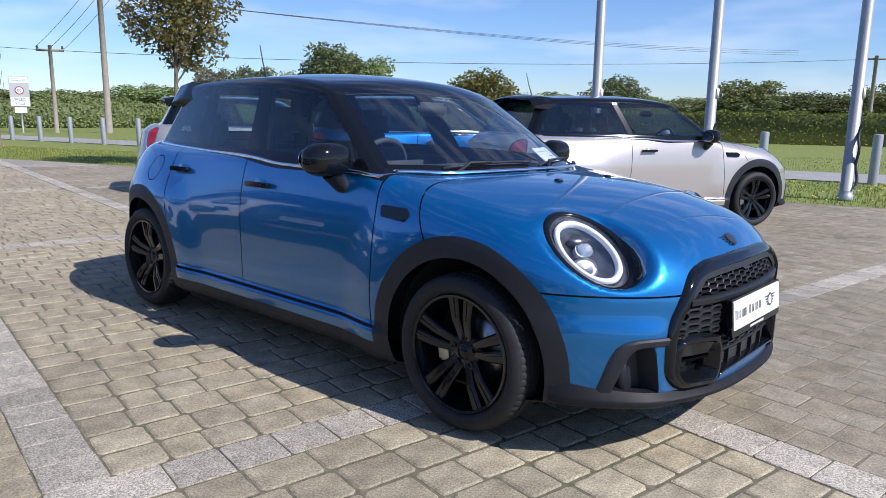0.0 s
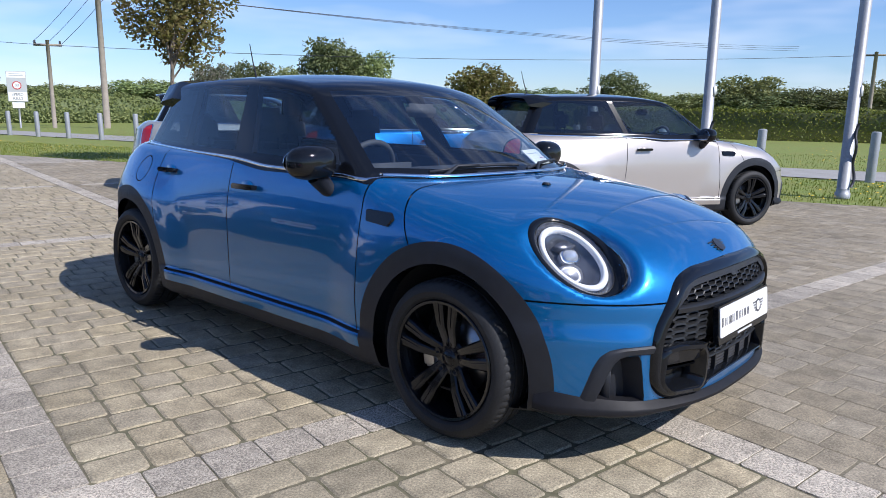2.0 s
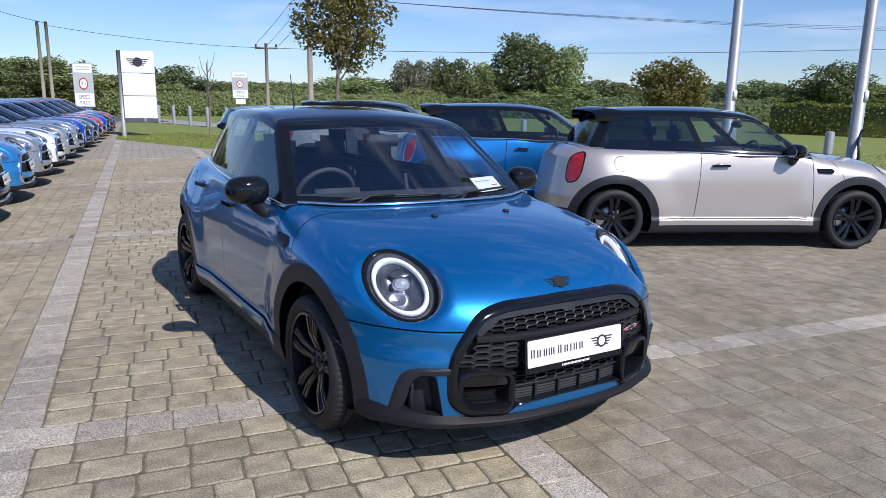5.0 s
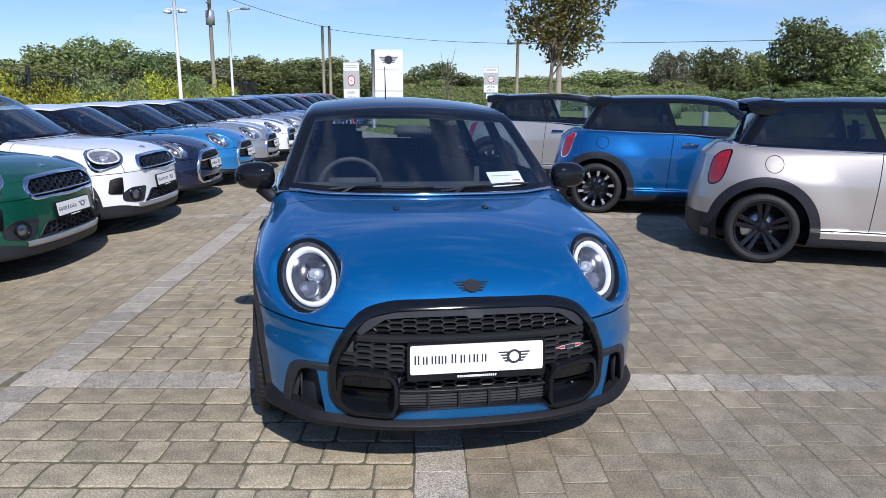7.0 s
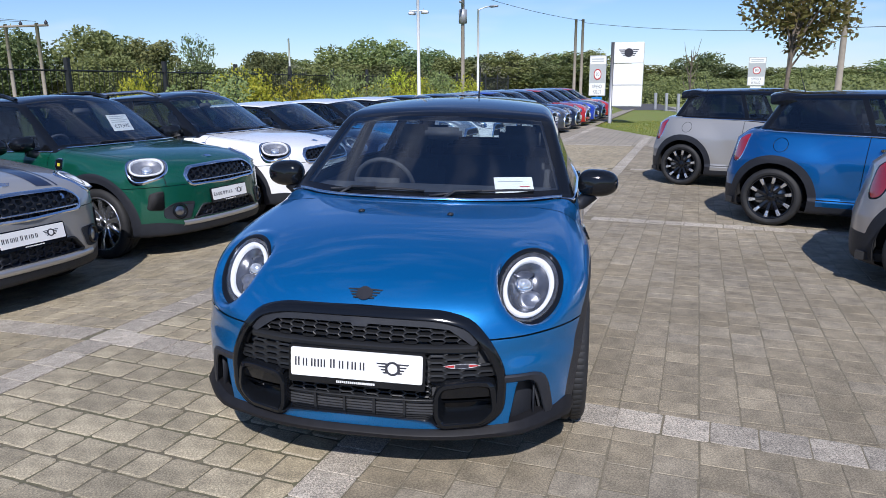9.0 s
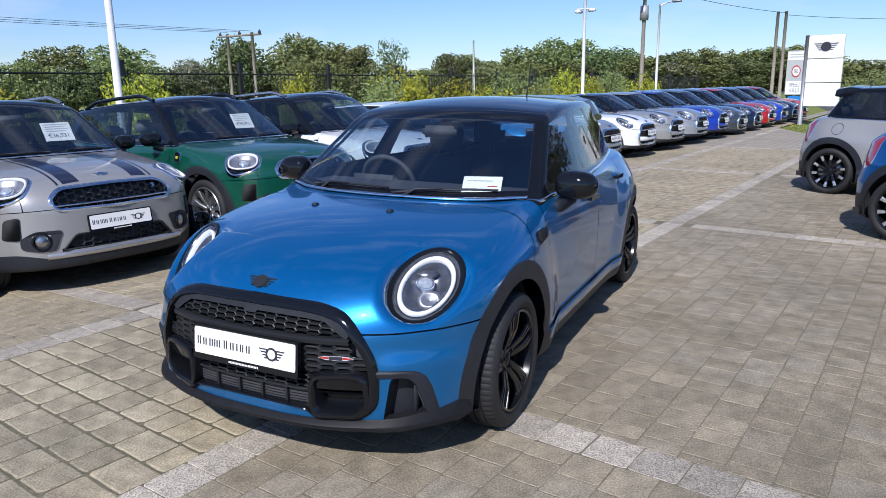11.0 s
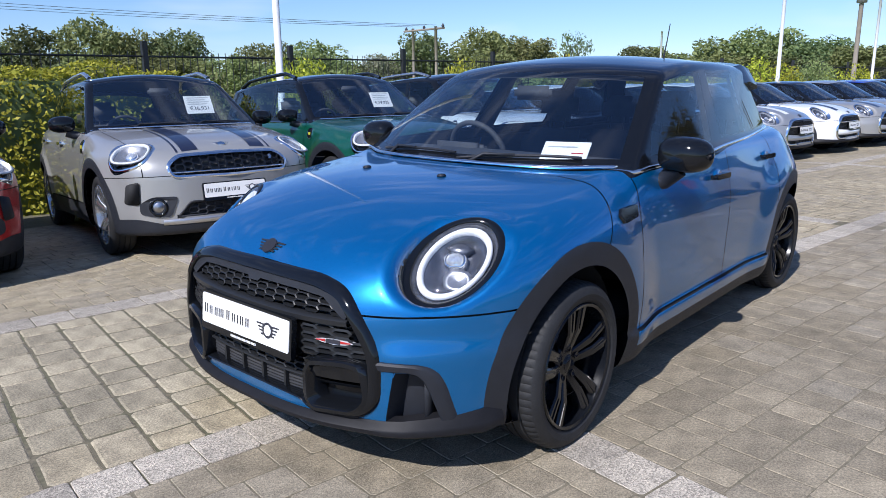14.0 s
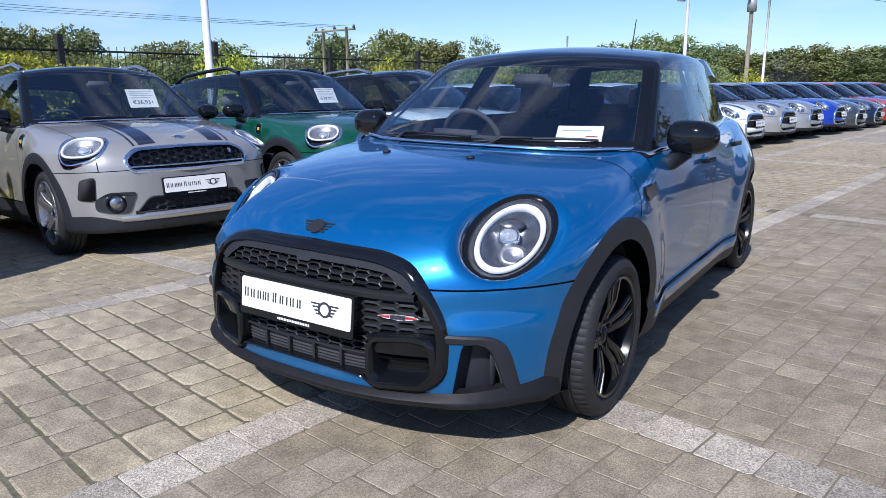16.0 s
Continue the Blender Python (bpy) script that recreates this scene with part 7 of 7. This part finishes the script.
pole("security_camera_mast", -19.0, -4.6, 5.3, .06, .045, M_POLEWHITE, "white mast with four security cameras", "camera mast", cctv_kit)
pole("lamp_post", -3.65, -7.55, 7.5, .062, .045, M_POLEWHITE, "white tapered lamp post behind the parked cars", "lamp post")
pole("lamp_post", -43.5, -19.5, 4.6, .08, .06, M_POLEWHITE, "distant slim white lamp post", "lamp post")
for dx in (0, .42):
    pole("utility_pole", -41.7, .1 + dx, 5.3, .10, .08, M_WOODPOLE, "dark timber power pole beside the road", "utility pole")
for az_, d_, hh in ((104.6, 36, 1.9), (104.3, 36.3, 1.75)):
    x_, y_ = place_az(az_, d_)
    pole("sign_post", x_, y_, hh + .9, .05, .05, M_GALV, "bare galvanised post in the grass", "post")
pole("utility_pole", *place_az(102.9, 52), 5.2, .14, .11, M_WOODPOLE, "dark timber power pole behind the hedge", "utility pole", cross_arm(5.0, 1.6, 20))

# overhead wires
def wire(a, b, sag, n=16, r=.012):
    pts = []
    for i in range(n + 1):
        t = i / n
        pts.append((a[0] + (b[0] - a[0]) * t, a[1] + (b[1] - a[1]) * t, a[2] + (b[2] - a[2]) * t - sag * 4 * t * (1 - t)))
    return tagged(mk("overhead_wire", *g_tube(pts, r, 4), M_INK), "thin overhead cable between the poles", "cable", "overhead wires")


for o in (-.7, 0, .7):
    wire((-36.2, 13.6 + o, 7.1), (-20, 75, 7.6 + o * .3), .6)
    wire((-37.7, 11.5 + o, 4.3), (-36.2, 13.6 + o, 7.1), .1)
    wire((-33.75, -32.2 + o * 1.5, 5.2), (25, -64 + o * 1.5, 9.0 + .2 * o), .8, 16, .012)
wire((-30.7, -5.1, 5.8), (-41.7, .6, 5.2), .15)
wire((-41.7, .52, 5.1), (-37.7, 11.5, 4.2), .2)
wire((-37.7, 11.5, 4.2), place_az(102.9, 52) + (5.0,), .5, 20, .014)

# signs
def text_mesh(body, size):
    cu = bpy.data.curves.new("lettering", "FONT")
    cu.body, cu.size, cu.align_x, cu.align_y = body, size, "CENTER", "CENTER"
    ob = new("lettering", cu)
    bpy.context.view_layer.update()
    me = bpy.data.meshes.new_from_object(ob.evaluated_get(bpy.context.evaluated_depsgraph_get()))
    bpy.data.objects.remove(ob)
    return me


def text_part(body, size, m, material, parent, label=""):
    me = text_mesh(body, size)
    me.materials.clear()
    me.materials.append(material)
    ob = new("lettering", me)
    ob.parent = parent
    ob.matrix_basis = m
    ob["label"] = label or "printed lettering"
    return ob


M_SIGNGREY = mat("sign_grey", (0.42, 0.44, 0.44), 0.5, vary=0.05)
M_SIGNDARK = mat("sign_dark", (0.16, 0.17, 0.17), 0.5)
M_SIGNWHITE = mat("sign_white", (0.80, 0.80, 0.79), 0.4, vary=0.03)


def speed_sign(x, y, yaw, small_blue=False, size=1.0, lift=0.0):
    s = new("road_sign")
    mk("post", *g_tube([(0, .05, -.05 - lift / size), (0, .05, 1.0)], .06, 8), M_GALV, s)
    b = sharp(mk("panel", *g_box(-.58, .58, -.04, .06, .85, 2.85, .01), M_SIGNGREY, s))
    mk("header", *g_box(-.54, .54, -.052, -.041, 2.42, 2.80), M_SIGNWHITE, b, smooth=False)
    mk("header_text", *join(g_box(-.42, .42, -.058, -.053, 2.65, 2.70), g_box(-.42, .42, -.058, -.053, 2.54, 2.59)), M_SIGNGREY, b, "two bars of small print", smooth=False)
    ring = [(.27 * math.cos(q * math.pi / 16), .27 * math.sin(q * math.pi / 16)) for q in range(32)]
    mk("red_disc", *g_prism(ring, 0, .012, lambda u_, v_, h_: (u_, -.041 - h_, 1.92 + v_)), M_RED, b, smooth=False)
    mk("white_disc", *g_prism([(p_[0] * .78, p_[1] * .78) for p_ in ring], 0, .016, lambda u_, v_, h_: (u_, -.041 - h_, 1.92 + v_)), M_SIGNWHITE, b, smooth=False)
    text_part("80", .26, pose(0, -.060, 1.92, 90, 0, 0), M_SIGNDARK, b)
    mk("lower_panel", *g_box(-.54, .54, -.050, -.041, .90, 1.48), M_SIGNWHITE, b, smooth=False)
    text_part("SPEED", .25, pose(0, -.056, 1.31, 90, 0, 0), M_SIGNDARK, b)
    text_part("KILLS", .25, pose(0, -.056, 1.05, 90, 0, 0), M_SIGNDARK, b)
    mk("lower_plate", *g_box(-.36, .36, -.03, .02, .42, .80), M_SIGNWHITE if not small_blue else mat("sign_blue", (0.02, 0.2, 0.55), 0.4), s, smooth=False)
    s.matrix_basis = pose(x, y, lift, 0, 0, yaw) @ Matrix.Diagonal((size, size, size if lift else 1, 1))
    return tagged(s, "grey roadside speed warning sign on a post", "road sign")


speed_sign(-38.1, 10.0, 72, False, .76, .66)
speed_sign(-33.4, 1.4, 80, True, .72)
tot = new("totem_sign")
mk("post", *g_tube([(-.60, .08, -.05), (-.60, .08, 3.0)], .07, 10), M_GALV, tot)
for k_, (z0, z1) in enumerate(((2.22, 2.98), (1.42, 2.20), (.62, 1.40))):
    pn = sharp(mk("panel", *g_box(-.52, .58, -.06, .08, z0, z1, .012), M_SIGNWHITE, tot))
    if k_ == 0:
        mk("emblem", *wing_badge(lambda u_, v_, h_: (.03 + u_ * 5.6, -.062 - h_, 2.60 + v_ * 5.6), 1.0), M_INK, pn, smooth=False)
tot.matrix_basis = pose(-23.95, 2.35, 0, 0, 0, 76)
tagged(tot, "tall white dealership sign of three stacked panels", "sign")

# the young tree on the verge
vt = tree("young", 12, 4.5, 4.9, M_LEAF_BRONZE, -12.0, 5.0, .42, 1.8, .0128, "tree", .25, .55)
tagged(vt, "young tree with bronze-green leaves on the grass verge", "tree")
bare = new("tree")
limbs = [g_tube([(0, 0, 0), (.02, .03, 1.2), (0, 0, 2.6)], [.05, .035, .01], 6)]
for q in range(12):
    a_ = q * 2.4
    z_ = .9 + q * .12
    limbs.append(g_tube([(0, 0, z_), (.2 * math.cos(a_), .2 * math.sin(a_), z_ + .3), (.3 * math.cos(a_), .3 * math.sin(a_), z_ + .75)], [.018, .011, .004], 5))
mk("trunk", *join(*limbs), M_BARK, bare)
bare.matrix_basis = pose(-22.3, 4.4, 0)
tagged(bare, "small bare young tree on the verge", "tree")

# dandelions and tufts on the verge
rg = np.random.RandomState(3)
V_, F_ = [], []
for _ in range(42000):
    s_, d_ = rg.uniform(-26, 9), rg.uniform(.1, 4.3) if rg.rand() < .75 else rg.uniform(7.3, 14)
    p = verge(s_, d_)
    a_, hh, w_ = rg.uniform(0, math.pi), rg.uniform(.025, .065), rg.uniform(.005, .012)
    i = len(V_)
    dx, dy = math.cos(a_) * w_, math.sin(a_) * w_
    V_ += [(p[0] - dx, p[1] - dy, -.04), (p[0] + dx, p[1] + dy, -.04), (p[0] + dy * 1.5, p[1] - dx * 1.5, -.04 + hh)]
    F_.append((i, i + 1, i + 2))
gt = mk("grass", V_, F_, leaf_mat("grass_blade", (0.16, 0.20, 0.035), (0.30, 0.31, 0.07)), smooth=False)
tagged(gt, "tufts of unmown grass on the verge", "grass", kind="stuff")
V_, F_ = [], []
for _ in range(1100):
    s_, d_ = rg.uniform(-26, 9), rg.uniform(.3, 4.2) if rg.rand() < .6 else rg.uniform(8, 18)
    p = verge(s_, d_)
    i = len(V_)
    r_ = rg.uniform(.014, .024)
    for q in range(6):
        V_.append((p[0] + r_ * math.cos(q * math.pi / 3), p[1] + r_ * math.sin(q * math.pi / 3), .02))
    V_.append((p[0], p[1], .032))
    F_ += [(i + q, i + (q + 1) % 6, i + 6) for q in range(6)]
dn = mk("dandelions", V_, F_, mat("dandelion", (0.75, 0.50, 0.02), 0.7))
tagged(dn, "yellow dandelions scattered in the grass", "flowers", kind="stuff")


# ---- the cars ----
M_SILVER = paint("champagne_silver", (0.47, 0.43, 0.395), 0.5, 0.38)
M_SKYBLUE = paint("bright_blue", (0.005, 0.125, 0.37), 0.75, 0.36)
M_GREYP = paint("moonwalk_grey", (0.335, 0.332, 0.322), 0.35, 0.36)
M_GREEN = paint("racing_green", (0.004, 0.085, 0.05), 0.35, 0.30)
M_WHITEP = paint("white_paint", (0.78, 0.79, 0.79), 0.0, 0.3)
M_NAVY = paint("navy_paint", (0.010, 0.016, 0.045), 0.4, 0.3)
M_LIGHTBLUE = paint("light_blue_paint", (0.03, 0.24, 0.55), 0.45, 0.32)
M_SILVERP = paint("silver_paint", (0.40, 0.41, 0.42), 0.6, 0.36)
M_REDP = paint("red_paint", (0.42, 0.012, 0.012), 0.2, 0.3)
M_ROYAL = paint("royal_blue_paint", (0.015, 0.05, 0.42), 0.4, 0.3)
M_DEEPGREY = paint("deep_grey_paint", (0.07, 0.075, 0.085), 0.5, 0.3)
M_ROOFWHITE = paint("white_roof", (0.76, 0.77, 0.77), 0.0, 0.3)
M_STRIPE = mat("stripe_vinyl", (0.010, 0.012, 0.030), 0.3, coat=0.6)
M_STRIPEW = mat("stripe_vinyl_white", (0.75, 0.76, 0.76), 0.3, coat=0.6)
M_WHEELTWO = mat("rim_machined", (0.62, 0.63, 0.64), 0.25, 0.8, vary=0.1)

blue = build_car("5door", M_BLUE, M_ROOFBLACK, h=0.02, detail=1)
blue.name = "hatchback_car"
tagged(blue, "metallic blue five-door hatchback with black roof and wheels", "car")
blue.matrix_basis = pose(0, .001, -.004, -.8, 0, .5)
HEAD = 63.0


def set_paint(root, old, new_m):
    """Gives a copied car its own paint."""
    for o in root.children_recursive:
        for sl in o.material_slots:
            if sl.material == old:
                sl.link = "OBJECT"
                sl.material = new_m


def put_by(root, local, world_, heading):
    """Stands a car so that its own point local lies at world_ (on the ground plan)."""
    a = radians(heading)
    c, s = math.cos(a), math.sin(a)
    x, y = world_[0] - (c * local[0] - s * local[1]), world_[1] - (s * local[0] + c * local[1])
    pitch = -math.degrees(math.atan(0.055)) if y < -2 else 0
    root.matrix_basis = pose(x, y, yard_z(x, y), 0, pitch, heading)


HUB_RR = (HATCH3["xr"], -HATCH3["hub_r"])
silver = build_car("3door", M_SILVER, M_ROOFBLACK, h=0.03, detail=1)
silver.name = "hatchback_car"
tagged(silver, "champagne silver three-door hatchback with black roof and wheels", "car", "cars on the verge side")
sky = build_car("3door", M_SKYBLUE, M_ROOFBLACK, h=0.03, wheel="two_tone", face_mat=M_WHEELTWO, trim="chrome")
sky.name = "hatchback_car"
tagged(sky, "bright blue three-door hatchback with two-tone multi-spoke wheels", "car", "cars on the verge side")
grey3 = copy_thing(sky, pose(0, 0, 0))
set_paint(grey3, M_SKYBLUE, M_GREYP)
grey3["label"] = "pale grey three-door hatchback with two-tone multi-spoke wheels"
put_by(silver, HUB_RR, (-0.955, 3.245), HEAD)
put_by(sky, HUB_RR, (-3.61, 2.805), HEAD + 1)
put_by(grey3, HUB_RR, (-6.69, 2.268), HEAD + 1)

# the long row, noses to the lane
RH = 83.0
NOSE_SUV, NOSE_H = (2.19, 0), (2.10, 0)
suv_a = build_car("suv", M_GREYP, M_ROOFBLACK, h=0.03, wheel="alloy5", rim_mat=M_ALLOY, trim="chrome", stripes=M_STRIPE, rails=M_ALLOY)
suv_a.name = "crossover_car"
tagged(suv_a, "grey crossover with dark bonnet stripes and silver roof rails", "car", "row of parked cars")
suv_b = build_car("suv", M_GREEN, M_ROOFBLACK, h=0.03, wheel="multi", rim_mat=M_ALLOY, trim="chrome", rails=M_GLOSSBLACK)
suv_b.name = "crossover_car"
tagged(suv_b, "dark green crossover with black roof rails and silver wheels", "car", "row of parked cars")
suv_c = copy_thing(suv_b, pose(0, 0, 0))
set_paint(suv_c, M_GREEN, M_WHITEP)
for o in suv_c.children:
    if o.name.startswith("roof_rail"):
        o.material_slots[0].link = "OBJECT"
        o.material_slots[0].material = M_ALLOY
suv_c["label"] = "white crossover with silver roof rails and silver wheels"
suv_d = copy_thing(suv_b, pose(0, 0, 0))
set_paint(suv_d, M_GREEN, M_REDP)
suv_d["label"] = "bright red crossover at the end of the row"
put_by(suv_a, NOSE_SUV, row(-.01, -.03), RH - 4.6)
put_by(suv_b, NOSE_SUV, row(2.22, -.08), RH - 4)
put_by(suv_c, NOSE_SUV, row(4.15, -.22), RH - 3)
put_by(suv_d, NOSE_SUV, row(-2.3, 0), RH)
navy = build_car("3door", M_NAVY, M_ROOFWHITE, h=0.03, wheel="multi", rim_mat=M_WHEELTWO, trim="chrome")
navy.name = "hatchback_car"
tagged(navy, "navy blue hatchback with white roof and chrome grille", "car", "row of parked cars")
put_by(navy, NOSE_H, row(6.2, -.23), RH)
plain = ((M_LIGHTBLUE, M_ROOFWHITE, "light blue hatchback with white roof and chrome grille", None), (M_SILVERP, M_ROOFWHITE, "silver hatchback with white roof and white stripes", M_STRIPEW),
         (M_WHITEP, M_ROOFBLACK, "white hatchback with black roof and dark stripes", M_STRIPE), (M_GREYP, M_ROOFBLACK, "grey hatchback with black roof and dark stripes", M_STRIPE), (M_SILVERP, M_SILVERP, "silver hatchback parked in the row", None),
         (M_ROYAL, M_ROYAL, "royal blue car parked in the row", None), (M_DEEPGREY, M_DEEPGREY, "dark grey car parked in the row", None), (M_NAVY, M_NAVY, "dark navy car parked in the row", None),
         (M_REDP, M_REDP, "red car near the end of the row", None), (M_ROYAL, M_NAVY, "deep blue car near the end of the row", None), (M_NAVY, M_NAVY, "black car at the end of the row", None), (M_REDP, M_REDP, "red car at the end of the row", None))
for i, (pm, rm, lab, st) in enumerate(plain):
    c_ = copy_thing(navy, pose(0, 0, 0))
    set_paint(c_, M_NAVY, pm)
    for o in c_.children:
        if o.name.split(".")[0] == "roof":
            o.material_slots[0].link = "OBJECT"
            o.material_slots[0].material = rm
    c_["label"] = lab
    put_by(c_, NOSE_H, row(8.1 + 1.88 * i, -.30 - .07 * i), RH)
    if st:
        for s in (1, -1):
            xs = np.linspace(1.06, 1.88, 14)
            V = [(xx, s * yy, float(surface_z(HATCH3, [xx], [yy])[0]) + .003) for xx in xs for yy in (.24, .36)]
            mk("bonnet_stripe", V, [(2 * q, 2 * q + 2, 2 * q + 3, 2 * q + 1) if s < 0 else (2 * q, 2 * q + 1, 2 * q + 3, 2 * q + 2) for q in range(13)], st, c_)


# price cards behind windscreens, and the sheet on the blue car's dashboard
def price_card(car, S, text, y0, w, hgt, x_off, z_c, lean):
    card = new("price_card")
    mk("card", *g_box(-.002, .002, -w / 2, w / 2, -hgt / 2, hgt / 2), M_PAPER, card, smooth=False)
    text_part(text, hgt * .30, pose(.004, 0, -hgt * .22, 90, 0, 90), M_INK, card)
    for q in range(4):
        mk("print_line", *g_box(.003, .004, -w * .4, w * (.4 - .1 * (q % 2)), hgt * (.40 - .12 * q) - .006, hgt * (.40 - .12 * q) + .002), M_SIGNGREY, card, smooth=False)
    card.matrix_basis = car.matrix_basis @ pose(x_off, y0, z_c, 0, -lean, 0)
    return tagged(card, "white price card hung behind a windscreen", "price card")


price_card(suv_a, SUV, "\u20ac36,931", .32, .27, .20, .54, 1.245, 30)
price_card(suv_b, SUV, "\u20ac39,995", .32, .27, .20, .54, 1.245, 30)
sheet = new("paper_sheet")
mk("sheet", *g_box(-.002, .002, -.10, .10, -.065, .065), M_PAPER, sheet, smooth=False)
mk("print_line", *g_box(.003, .004, -.08, .05, .030, .036), M_SIGNGREY, sheet, smooth=False)
mk("print_mark", *g_box(.003, .004, .03, .08, -.008, -.002), M_RED, sheet, smooth=False)
sheet.matrix_basis = pose(.785, .475, .985, 0, -52, 14)
tagged(sheet, "white printed sheet standing on the dashboard", "paper")

# single paving stones nearest the blue car, on shared shapes
cnt = {}
for (key, c_, a_) in single[:330]:
    me_ = PAV_MESH[key]
    k_ = cnt.get(key, 0)
    cnt[key] = k_ + 1
    ob = new("granite_sett" if key[0] == "sett" else "paver", me_[k_ % len(me_)])
    ob.parent = pave_root
    ob.matrix_basis = Matrix.Translation(c_) @ Matrix.Rotation(a_ + (math.pi if (k_ // 4) % 2 else 0), 4, "Z")
for (key, c_, a_) in single[330:]:
    me_ = PAV_MESH[key]
    k_ = cnt.get(key, 0)
    cnt[key] = k_ + 1
    ob = new("granite_sett" if key[0] == "sett" else "paver", me_[k_ % len(me_)])
    ob.parent = pave_root
    ob.matrix_basis = Matrix.Translation(c_) @ Matrix.Rotation(a_, 4, "Z")
